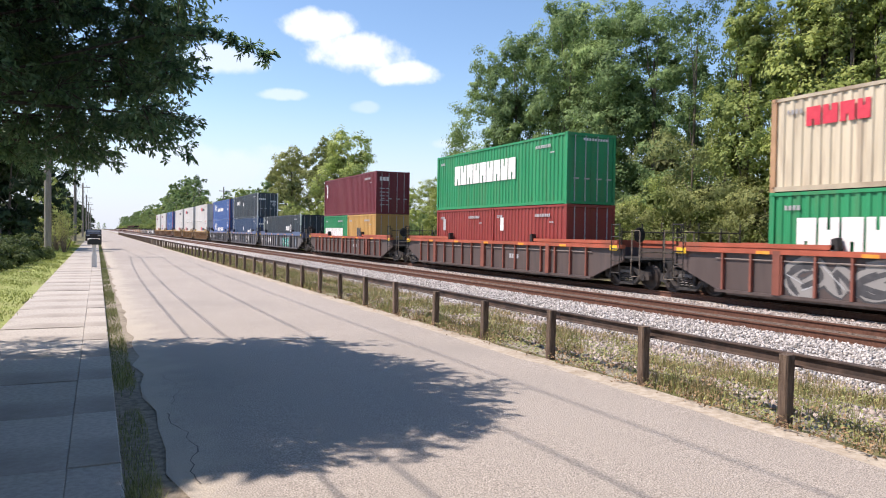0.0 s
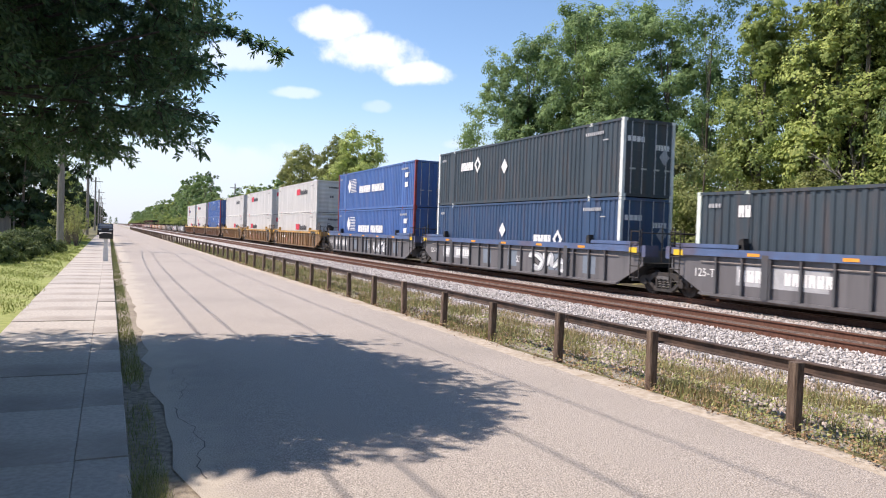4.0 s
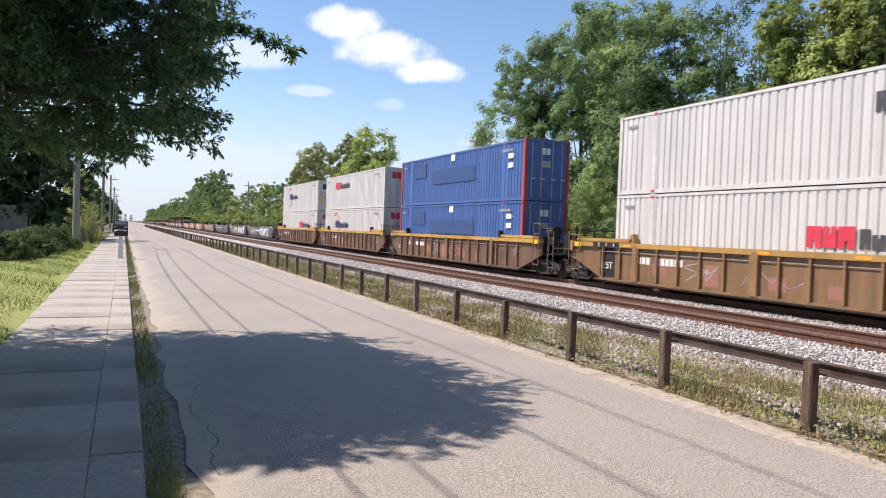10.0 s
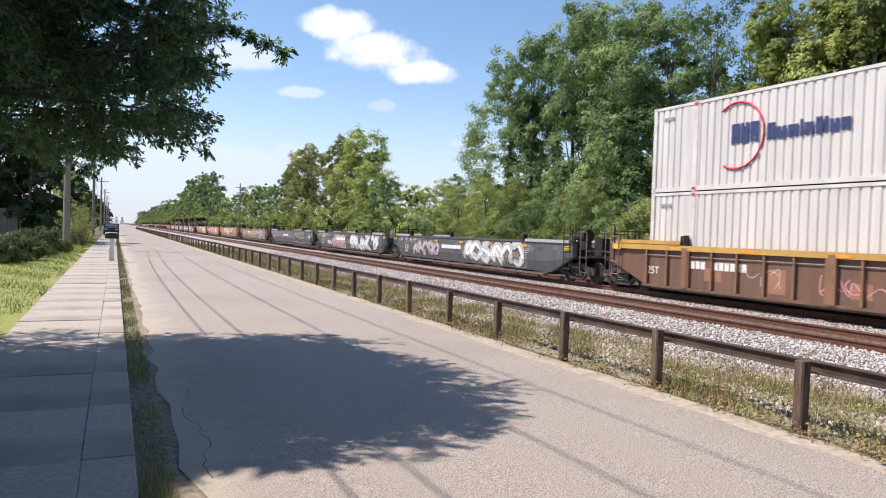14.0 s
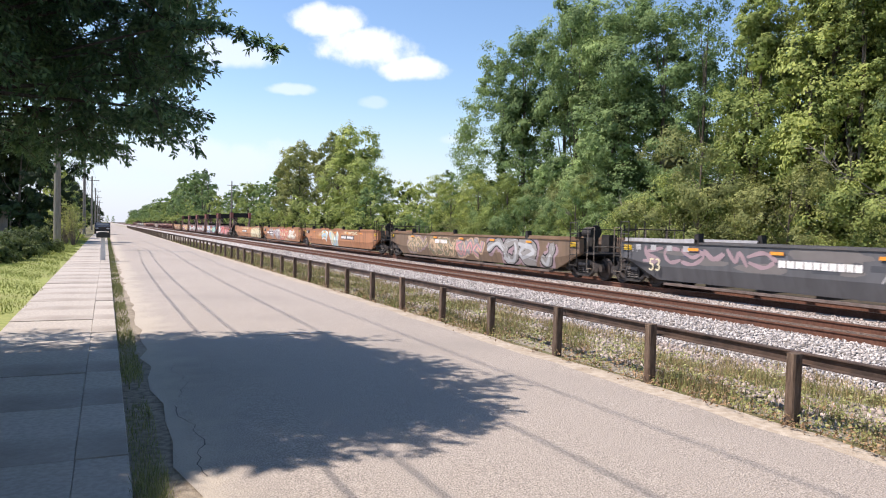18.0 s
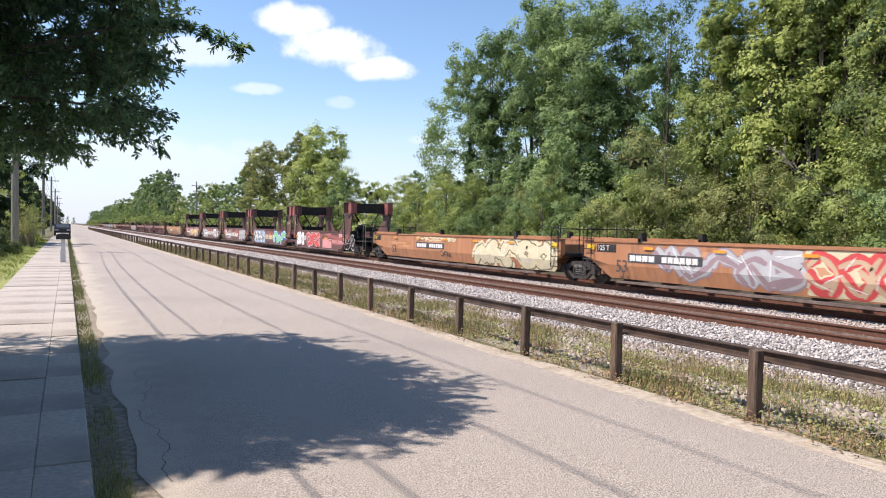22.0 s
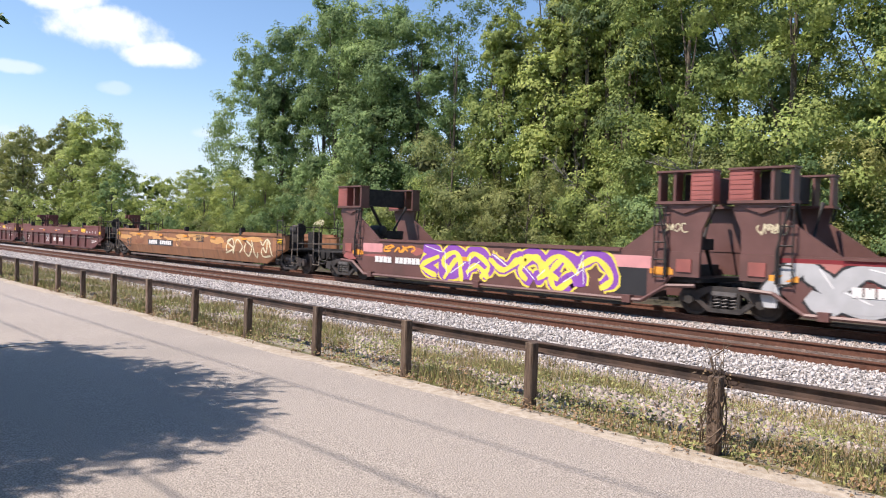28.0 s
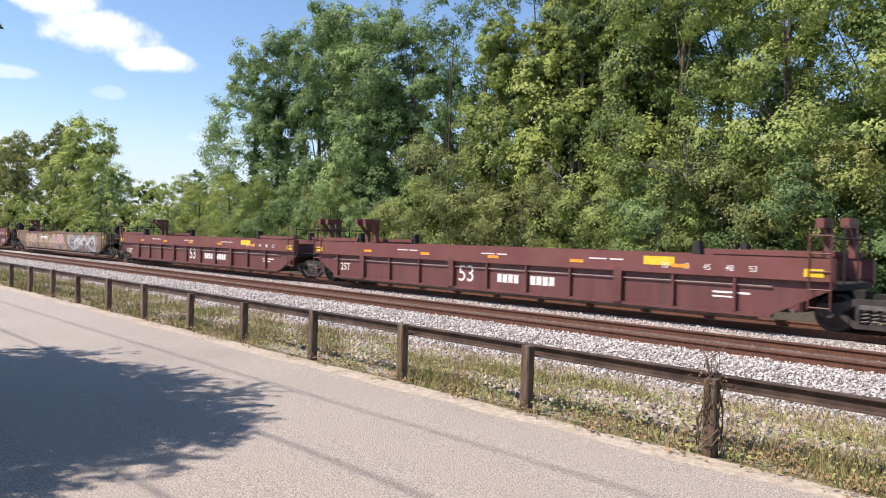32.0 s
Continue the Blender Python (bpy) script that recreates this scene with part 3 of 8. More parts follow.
def build_guard():
    """Low barrier: squared timber posts with a rolled steel beam behind them."""
    gx, sp, y0 = 5.45, 1.82, 2.50
    rng = random.Random(11)
    post = Shape()
    w = 0.05
    post.prism([(-w, -w + 0.012), (-w + 0.012, -w), (w - 0.012, -w), (w, -w + 0.012), (w, w - 0.012), (w - 0.012, w), (-w + 0.012, w), (-w, w - 0.012)], -0.6, 0.59, "z")
    me = post.mesh("guard_post", POST_WOOD)
    root = thing("guard_rail", "low rusty steel barrier on weathered timber posts", "guard rail")
    for i in range(-4, 120):
        p = part("guard_post", me, None, root, at=(gx + rng.uniform(-0.02, 0.02), y0 + i * sp + rng.uniform(-0.03, 0.03), rng.uniform(-0.03, 0.03)))
        p.rotation_euler = (rng.uniform(-0.035, 0.035), rng.uniform(-0.03, 0.03), rng.uniform(-0.12, 0.12))
    prof = [(-0.062, 0.478), (0.055, 0.478), (0.055, 0.486), (0.012, 0.492), (0.012, 0.565), (0.055, 0.57), (0.055, 0.58), (-0.035, 0.58), (-0.035, 0.571), (-0.008, 0.566),
            (-0.008, 0.492), (-0.062, 0.487)]
    beam = Shape().prism(prof, 0, sp * 3 - 0.012, "y").mesh("beam", GUARD_STEEL)
    for i in range(-2, 40):
        b = part("beam", beam, None, root, at=(gx + 0.14, y0 + i * sp * 3, 0.0))
        b.rotation_euler = (rng.uniform(-0.002, 0.002), 0, 0)


def scatter_stones(name, x0, x1, y0, y1, count, size, material, label, zf, seed):
    rng = np.random.default_rng(seed)
    x = rng.uniform(x0, x1, count)
    y = y0 + (y1 - y0) * rng.uniform(0, 1, count) ** 1.5
    z = zf(x)
    s = size * rng.uniform(0.55, 1.5, count)
    base = np.array([(1, 0, 0), (0, 1, 0), (-1, 0, 0), (0, -1, 0), (0.1, 0.1, 0.9)])
    v = base[None] * rng.uniform(0.6, 1.25, (count, 5, 1))
    q = rng.normal(size=(count, 4))
    q /= np.linalg.norm(q, axis=1, keepdims=True)
    w, a, b, c = q.T
    R = np.stack([1 - 2 * (b * b + c * c), 2 * (a * b - c * w), 2 * (a * c + b * w), 2 * (a * b + c * w), 1 - 2 * (a * a + c * c), 2 * (b * c - a * w),
                  2 * (a * c - b * w), 2 * (b * c + a * w), 1 - 2 * (a * a + b * b)], -1).reshape(-1, 3, 3)
    v = np.einsum("nij,nkj->nki", R, v) * s[:, None, None] + np.stack([x, y, z], -1)[:, None]
    f = np.array([(0, 1, 4), (1, 2, 4), (2, 3, 4), (3, 0, 4), (0, 3, 2), (0, 2, 1)])
    f = (f[None] + (np.arange(count) * 5)[:, None, None]).reshape(-1, 3)
    tagged(new(name, soup(name, v.reshape(-1, 3), f, material)), label, "ballast", kind="stuff")


def ballast_z(x):
    return np.interp(x, (9.0, 9.9, 11.0, 12.05, 12.6, 15.3, 16.1, 16.8, 19.6), (-0.45, -0.58, -0.51, -0.42, -0.40, -0.41, -0.43, -0.41, -0.41))


def grass(name, x0, x1, y0, y1, count, height, material, label, zf, seed, patch=0.0, width=0.006, bias=1.6, keep=None):
    rng = np.random.default_rng(seed)
    x = rng.uniform(x0, x1, count)
    y = y0 + (y1 - y0) * rng.uniform(0, 1, count) ** bias
    if patch:
        k = np.sin(x * 2.1 + 0.7 * y) + np.sin(y * 1.3 + seed) + np.sin(x * 4.3 - y * 2.9) + rng.normal(0, 0.8, count)
        ok = k > patch
        x, y = x[ok], y[ok]
    if keep is not None:
        ok = keep(x, y, rng)
        x, y = x[ok], y[ok]
    n = len(x)
    z = zf(x)
    h = height * rng.uniform(0.35, 1.4, n) * (1 + 0.35 * np.sin(x * 3 + y * 1.7))
    a = rng.uniform(0, 2 * np.pi, n)
    lean = rng.uniform(0.1, 0.7, n) * h
    wd = 1.5 * width * (1 + np.maximum(y, 0) / 12) * rng.uniform(0.7, 1.5, n)
    b = rng.uniform(0, 2 * np.pi, n)
    dx, dy, lx, ly = np.cos(a) * wd, np.sin(a) * wd, np.cos(b) * lean, np.sin(b) * lean
    v = np.stack([np.stack([x - dx, y - dy, z - 0.02], -1), np.stack([x + dx, y + dy, z - 0.02], -1), np.stack([x + lx, y + ly, z + h], -1)], 1)
    f = np.arange(3 * n).reshape(-1, 3)
    tagged(new(name, soup(name, v.reshape(-1, 3), f, material)), label, "grass", kind="stuff")


# dark sheet: shade behind the train and under the trees, put into ground colour
strip("woodland_floor", ((21.3, -0.86), (22.5, -0.84), (24.0, -0.70), (27.0, -0.31), (60, -0.26)), -40, 200, 1.0, mat("woodland_shade", (0.035, 0.028, 0.02), (0.075, 0.06, 0.04), 5, 0.95, bump=0.8, bscale=14, stain=(0.05, 0.055, 0.02), sscale=0.5), "woodland ground with the shade below the trees in its dark colour", "ground", 0.06, 12)
build_pavement()
build_track("track_near", NEAR_X, False)
build_track("track_far", TRAIN_X, True)
build_guard()
scatter_stones("ballast_stones", 9.8, 13.1, -1, 60, 42000, 0.035, STONE, "pale grey crushed stones of the ballast shoulder", ballast_z, 21)
strip("track_bed", ((12.75, -0.405), (13.2, -0.396), (14.6, -0.396), (15.1, -0.402)), -60, 200, 0.5, stone_mat("oily_ballast", (0.07, 0.05, 0.038), (0.20, 0.145, 0.115)), "oily brown ballast round the ties", "ballast", 0.04, 9)
scatter_stones("ballast_stones", 13.2, 14.6, -1, 40, 7000, 0.04, island_mat("oily_stone", (0.08, 0.055, 0.04), (0.24, 0.17, 0.135)), "brownish ballast between the rails", lambda x: ballast_z(x) - 0.01, 22)
scatter_stones("ballast_stones", 14.75, 17.0, -1, 60, 13000, 0.042, STONE_DIRTY, "tan ballast between the tracks", ballast_z, 23)
scatter_stones("ballast_stones", 5.95, 10.2, -1, 45, 25000, 0.041, STONE_DIRTY, "grey stones spilled down the bank", lambda x: ground_z(x) + 0.015, 24)
grass("verge_weeds", 5.45, 8.6, -1, 70, 150000, 0.12, WEED, "dry straw-coloured weeds below the guard rail", ground_z, 31, 0.2, 0.0022)
grass("verge_weeds", 5.4, 8.4, -1, 70, 85000, 0.13, WEED_GREEN, "low green weeds below the guard rail", ground_z, 32, 0.5, 0.0024)
grass("verge_weeds", 7.5, 10.4, -1, 70, 50000, 0.13, WEED, "sparse weeds on the stony bank", ground_z, 36, 0.5, 0.003)
grass("gutter_grass", 0.165, 0.37, 2.5, 90, 26000, 0.06, WEED_GREEN, "green grass tufts in the pavement edge", lambda x: x * 0 - 0.02, 33, -0.9, 0.0013, 2.4)
grass("lawn", -9.0, -1.25, 10, 75, 120000, 0.034, LAWN, "sunlit green lawn", lambda x: np.interp(x, (-9.5, -6, -3, -1.6, -1.3), (0.09, 0.085, 0.06, 0.035, 0.012)), 34, 0, 0.0035, 1.3,
      keep=lambda x, y, rng: x < -1.4 + 0.2 * np.sin(y * 1.1) * np.sin(y * 0.37) + rng.normal(0, 0.06, len(x)))


def broad_weeds(name, x0, x1, y0, y1, clumps, per, material, label, seed):
    """Low weeds with small broad leaves, in uneven cushions."""
    rng = np.random.default_rng(seed)
    cx = x0 + (x1 - x0) * rng.uniform(0, 1, clumps) ** 1.4
    cy = y0 + (y1 - y0) * rng.uniform(0, 1, clumps) ** 1.6
    r = rng.uniform(0.06, 0.2, clumps)
    d = rng.normal(size=(clumps, per, 3)) * np.array((1, 1, 0.7))
    p = d * r[:, None, None] * 0.6
    p[..., 2] = np.abs(p[..., 2]) + 0.02
    p += np.stack([cx, cy, ground_z(cx)], -1)[:, None]
    v, f = leaves(p.reshape(-1, 3), 0.019, rng, np.broadcast_to(np.array((-0.2, 0, 1.0)), (clumps * per, 3)), 0.6, 0.8)
    tagged(new(name, soup(name, v, f, material)), label, "weeds", kind="stuff")


broad_weeds("broadleaf_weeds", 5.45, 9.0, -1, 45, 1150, 32, WEED_GREEN, "leafy green weeds among dry grass", 51)
broad_weeds("leaf_litter", 5.25, 6.6, -1, 40, 1000, 16, island_mat("dead_leaves", (0.13, 0.08, 0.04), (0.36, 0.24, 0.13)), "brown dead leaves at the road edge", 52)


def road_marks():
    """Cracks along the broken road edge and a pale skim of old repair."""
    rng = random.Random(61)
    dark = mat("crack_tar", (0.12, 0.108, 0.096), (0.17, 0.15, 0.135), 9, 0.9)
    for k, (x0, y0, n, w) in enumerate(((0.60, 4.6, 20, 0.004), (0.58, 6.9, 14, 0.003))):
        s, x, y, prev = Shape(), x0, y0, None
        for i in range(n):
            x, y = min(1.1, max(0.56, x + rng.uniform(-0.05, 0.052))), y + rng.uniform(0.06, 0.16)
            q = w * rng.uniform(0.4, 1.5)
            z = float(np.interp(x, (0.46, 0.8, 2.7), (-0.012, 0.0, 0.02))) + 0.004
            here = ((x - q, y, z), (x + q, y, z))
            if prev:
                s.add([prev[0], prev[1], here[1], here[0]], [(0, 1, 2, 3)])
            prev = here
        tagged(part("road_crack", s, dark), "dark crack in the broken asphalt edge", "crack", kind="structure")
    pale = mat("pale_skim", (0.42, 0.41, 0.39), (0.54, 0.53, 0.50), 8, 0.9, bump=0.4, stain=(0.25, 0.22, 0.2), sscale=6, samount=0.8)
    for k in range(16):
        cx, cy, r = 2.75 + rng.uniform(-0.42, 0.42), 10.45 + rng.uniform(-0.14, 0.14), rng.uniform(0.025, 0.07)
        pts = [(cx + 1.5 * r * rng.uniform(0.6, 1.1) * math.cos(a), cy + r * rng.uniform(0.6, 1.1) * math.sin(a), 0.0235 + 0.0006 * k) for a in np.linspace(0, 2 * math.pi, 12)[:-1]]
        tagged(part("repair_patch", Shape().add(pts, [tuple(range(11))]), pale), "thin pale patch of old road repair", "road patch", "road patches", kind="structure")


road_marks()

# ---- the train ----
SPEED = 16.09       # metres a second, towards the viewer
MOVERS = []         # things on the train with their place along it at the start


def on_train(ob, s, z=0.0, x=0.0):
    ob.matrix_world = pose(TRAIN_X + x, s, ZR + z)
    MOVERS.append((ob, s, z, x))
    return ob


def wheelset_mesh():
    s = Shape()
    for sx in (-1, 1):
        s.lathe([(0.10, sx * 0.80), (0.30, sx * 0.785), (0.34, sx * 0.80), (0.41, sx * 0.80), (0.42, sx * 0.74), (0.455, sx * 0.69), (0.45, sx * 0.675), (0.34, sx * 0.675), (0.28, sx * 0.72), (0.10, sx * 0.68)])
    s.lathe([(0.08, -1.0), (0.08, 1.0)], sides=12)
    return s.mesh("wheelset", WHEEL_STEEL, False)


def side_frame_mesh(side):
    s = Shape()
    top = [(-1.18, 0.50), (-1.12, 0.62), (-0.75, 0.66), (-0.4, 0.78), (0.4, 0.78), (0.75, 0.66), (1.12, 0.62), (1.18, 0.50)]
    for sx in (side,):
        x0, x1 = sorted((sx * 0.96, sx * 1.10))
        s.prism(top + [(1.18, 0.36), (0.95, 0.33), (0.72, 0.40), (0.42, 0.62), (-0.42, 0.62), (-0.72, 0.40), (-0.95, 0.33), (-1.18, 0.36)], x0, x1)
        s.prism([(-0.78, 0.44), (-0.40, 0.14), (0.40, 0.14), (0.78, 0.44), (0.60, 0.44), (0.34, 0.24), (-0.34, 0.24), (-0.60, 0.44)], x0, x1)
        for c in (-0.38, 0.30):
            s.box(x0, x1, c, c + 0.08, 0.2, 0.66)
        for c in (-0.89, 0.89):
            s.lathe([(0.11, x1 + 0.0 if sx > 0 else x0 - 0.06), (0.11, x1 + 0.06 if sx > 0 else x0)], sides=12, at=(0, c, 0.42))
    return s.mesh("side_frame", TRUCK_STEEL)


SPRING_STEEL = mat("spring_steel", (0.09, 0.085, 0.085), (0.16, 0.15, 0.145), 6, 0.6, 0.3)


def spring_mesh(side):
    s = Shape()
    for sx in (side,):
        for c in (-0.2, 0.0, 0.2):
            pts = [(sx * 1.03 + 0.075 * math.cos(w), c + 0.085 * math.sin(w), 0.26 + 0.32 * w / (2 * math.pi * 4)) for w in np.linspace(0, 8 * math.pi, 33)]
            s.tube(pts, 0.02, 4)
    s.box(*sorted((side * 0.94, side * 1.12)), -0.3, 0.3, 0.56, 0.66)
    return s.mesh("spring", SPRING_STEEL)


WHEELSET, SIDE_FRAMES, SPRINGS = wheelset_mesh(), (side_frame_mesh(-1), side_frame_mesh(1)), (spring_mesh(-1), spring_mesh(1))
BOLSTER = Shape().box(-0.95, 0.95, -0.18, 0.18, 0.5, 0.74).box(-0.25, 0.25, -0.25, 0.25, 0.7, 0.85).mesh("bolster", DARK_STEEL)
FLOOR_BEAM = Shape().box(-1.23, 1.23, -0.12, 0.12, 0.22, 0.40).mesh("floor_beam", DARK_STEEL)
COUPLER = Shape().box(-0.12, 0.12, -0.9, 0.0, 0.72, 0.98).box(-0.2, 0.2, -0.12, 0.16, 0.66, 1.02).tube([(0.2, -0.3, 0.9), (0.3, 0.0, 0.6), (0.15, 0.35, 0.55)], 0.03, 5).mesh("coupler", DARK_STEEL)


def add_truck(root, y):
    t = part("truck", BOLSTER, None, root, "dark cast steel wheel truck", at=(0, y, 0))
    for me in SIDE_FRAMES:
        part("side_frame", me, None, t)
    for me in SPRINGS:
        part("spring", me, None, t)
    for d in (-0.89, 0.89):
        part("wheelset", WHEELSET, None, t, at=(0, d, 0.42))


def ladder_shape(x, y0, y1, z0, z1):
    s = Shape()
    for y in (y0, y1):
        s.tube([(x, y, z0), (x, y, z1)], 0.02, 5)
    n = max(3, int((z1 - z0) / 0.32))
    for i in range(n):
        z = z0 + 0.05 + (z1 - z0 - 0.1) * i / (n - 1)
        s.tube([(x, y0, z), (x, y1, z)], 0.018, 4)
    return s


def bars(root, name, x, y0, z0, widths, height, gap, material, label="", depth=0.006, lean=0.0, rise=()):
    """A line of plain blocks that stands for lettering; runs towards -y, as read from the near side."""
    y, whole = y0, Shape()
    for k, w in enumerate(widths):
        if w > 0:
            s = whole if height < 0.3 else Shape()
            h = height * (rise[k] if k < len(rise) else 1.0)
            n = h * 0.34 if height >= 0.3 else h * 0.16
            sl = lambda z: -lean * z
            pts = [(y, z0), (y - w * 0.42, z0), (y - w * 0.42, z0 + n), (y - w * 0.58, z0 + n), (y - w * 0.58, z0), (y - w, z0), (y - w, z0 + h), (y, z0 + h)]
            if k % 2:
                pts = [(a, 2 * z0 + h - b) for a, b in pts]
            s.prism([(a + sl(b - z0), b) for a, b in pts], x - depth, x)
            if height >= 0.3:
                part(name, s, material, root, label)
        y -= abs(w) + gap
    if whole.v:
        tagged(part(name, whole, material, root, label), kind="stuff")


def end_bars(root, name, y, x0, z0, widths, height, gap, material, label=""):
    s, x = Shape(), x0
    for w in widths:
        s.box(x, x + w, y - 0.008, y, z0, z0 + height)
        x += w + gap
    return tagged(part(name, s, material, root, label), kind="stuff")


def words(root, text, x, y, z, size, material):
    """Raised lettering on the near side."""
    cu = bpy.data.curves.new("lettering", "FONT")
    cu.body, cu.size, cu.extrude = text, size, 0.003
    cu.materials.append(material)
    ob = new("lettering", cu)
    ob.parent = root
    ob.matrix_local = Matrix.Translation((x - 0.004, y, z)) @ Euler((math.pi / 2, 0, -math.pi / 2)).to_matrix().to_4x4()
    return ob


STROKES = (((.15, 0), (.1, .5), (.3, 1), (.55, .7)), ((.86, .86), (.3, 1), (.1, .5), (.45, .06), (.9, .2)), ((.86, .95), (.2, .8), (.85, .4), (.1, .05)),
           ((.05, .1), (.4, .95), (.55, .3), (.95, 1)), ((.5, .1), (.12, .45), (.45, .95), (.9, .6), (.6, .25)), ((.1, .95), (.15, .3), (.5, .05), (.9, .5), (.7, .9)),
           ((.05, .6), (.5, .9), (.95, .5)), ((.1, .2), (.5, .55), (.9, .1)))
FOLD_Z = 0.78        # smooth-sided cars lean inwards below this height
LIMITS = [0.0, 9.0, False]


def cut(poly, z, above):
    out = []
    for i, p in enumerate(poly):
        q = poly[i - 1]
        inside, was = (p[1] >= z) == above, (q[1] >= z) == above
        if inside != was:
            f = (z - q[1]) / (p[1] - q[1])
            out.append((q[0] + f * (p[0] - q[0]), z))
        if inside:
            out.append(p)
    return out


def spray(shape, poly, x):
    """Lays one flat patch of paint on the side, cut to the painted band and bent at the fold."""
    lo, hi, fold = LIMITS
    poly = cut(cut(poly, lo, True), hi, False)
    for piece in ((cut(poly, FOLD_Z, True), cut(poly, FOLD_Z, False)) if fold else (poly,)):
        if len(piece) > 2:
            shape.add([(x + (0.14 * max(0, FOLD_Z - p[1]) / 0.46 if fold else 0), p[0], p[1]) for p in piece], [tuple(range(len(piece)))])


def ribbon(shape, pts, width, x, taper=0.75):
    """A flat painted stroke through the given points, swelling and tapering."""
    sm = []
    n = len(pts)
    for j in range(n - 1):
        p0, p1, p2, p3 = (Vector(pts[max(0, min(n - 1, q))]) for q in (j - 1, j, j + 1, j + 2))
        for f in (0.0, 0.2, 0.4, 0.6, 0.8):
            sm.append(0.5 * ((2 * p1) + (p2 - p0) * f + (2 * p0 - 5 * p1 + 4 * p2 - p3) * f * f + (3 * p1 - p0 - 3 * p2 + p3) * f ** 3))
    sm.append(Vector(pts[-1]))
    m, last = len(sm), None
    for j, p in enumerate(sm):
        d = (sm[min(j + 1, m - 1)] - sm[max(j - 1, 0)]).normalized()
        q = Vector((-d.y, d.x)) * width / 2 * (taper if j in (0, m - 1) else 1 + 0.2 * math.sin(1.3 * j + n))
        edge = ((p.x + q.x, p.y + q.y), (p.x - q.x, p.y - q.y))
        if last:
            spray(shape, [last[0], last[1], edge[1], edge[0]], x - 0.00003 * j)
        last = edge


def strokes_of(rng, y0, y1, z0, z1, letters):
    """Interlocking abstract strokes, turned and mirrored at will."""
    out, w, h = [], (y1 - y0) / letters, z1 - z0
    for i in range(letters):
        base = y1 - w * (i + 0.5)
        for k in range(rng.choice((1, 2, 2))):
            stroke = rng.choice(STROKES)
            mx, my, lean = rng.random() < 0.5, rng.random() < 0.5, rng.uniform(-0.25, 0.3)
            line = []
            for a, b in stroke:
                a, b = (1 - a if mx else a) + rng.uniform(-0.1, 0.1), (1 - b if my else b) + rng.uniform(-0.07, 0.07)
                line.append((base - (a - 0.5 + lean * (b - 0.5)) * w * 1.12, z0 + h * min(1.0, max(0, 0.1 + 0.8 * b))))
            out.append(line)
    return out, w


def graffiti(root, x, y0, y1, z0, z1, colours, seed, letters=6, outline=None):
    """A spray-painted piece: backing cloud, outline, fat letter strokes, inner strokes and highlights in thin layers of paint."""
    rng = random.Random(seed)
    LIMITS[:] = [max(z0 - 0.04, 0.3), min(z1 + 0.03, 1.585), x == -1.45]
    strokes, w = strokes_of(rng, y0, y1, z0, z1, letters)
    fat = min(w * 0.36, (z1 - z0) * 0.34)
    back, edge, fill, inner, shine = Shape(), Shape(), Shape(), Shape(), Shape()
    step = 0.00012
    for i, st in enumerate(strokes):
        if len(colours) > 2:
            ribbon(back, st, fat * 2.1, x - 0.001 - step * i, 0.9)
        ribbon(edge, st, fat * 1.32, x - 0.004 - step * i, 0.95)
        ribbon(fill, st, fat, x - 0.007 - step * i)
        k = len(st) // 2
        if len(colours) > 1:
            ribbon(inner, [(p[0] + fat * 0.12, p[1] - fat * 0.16) for p in st[k - 1:]] if len(st) > 2 else [(p[0] + fat * 0.1, 0.5 * (p[1] + st[0][1])) for p in st], fat * 0.42, x - 0.0105 - step * i)
        ribbon(shine, [(p[0] - fat * 0.22, p[1] + fat * 0.2) for p in st[:2]], fat * 0.08, x - 0.0125 - step * i)
    for name, shape, m in (("graffiti_backing", back, colours[-1]), ("graffiti_outline", edge, outline or G_BLACK), ("graffiti", fill, colours[0]),
                           ("graffiti_shading", inner, colours[1 % len(colours)]), ("graffiti_highlight", shine, G_SILVER if colours[0] in (G_GREY, G_OLIVE, G_TAN) else G_WHITE)):
        if shape.v:
            tagged(part(name, shape, m, root), kind="stuff")


def throw_up(root, x, y0, y1, z0, z1, material, seed, letters=3):
    """Fat rounded bubble letters in one pale colour with thin dark outlines."""
    rng = random.Random(seed)
    w, h = (y1 - y0) / letters, z1 - z0
    LIMITS[:] = [0.3, 1.585, x == -1.45]
    edge, fill = Shape(), Shape()
    for i in range(letters):
        cy, cz = y1 - w * (i + 0.5), (z0 + z1) / 2 + rng.uniform(-0.05, 0.05) * h
        for q in range(2):
            oy, oz = rng.uniform(-0.1, 0.1) * w, (q - 0.5) * 0.34 * h
            pts = [(cy + oy + w * rng.uniform(0.5, 0.58) * math.cos(a), cz + oz + h * rng.uniform(0.28, 0.33) * math.sin(a)) for a in np.linspace(0, 2 * math.pi, 15)[:-1]]
            d = 0.002 + 0.0008 * (2 * i + q)
            spray(fill, pts, x - d - 0.0004)
            big = [(cy + oy + (p[0] - cy - oy) * 1.07, cz + oz + (p[1] - cz - oz) * 1.09) for p in pts]
            spray(edge, big, x - d)
        ribbon(edge, [(cy - 0.1 * w, cz + 0.3 * h), (cy + 0.12 * w, cz), (cy - 0.06 * w, cz - 0.28 * h)], 0.035, x - 0.012)
    tagged(part("graffiti_outline", edge, G_BLACK, root), kind="stuff")
    tagged(part("graffiti", fill, material, root), kind="stuff")


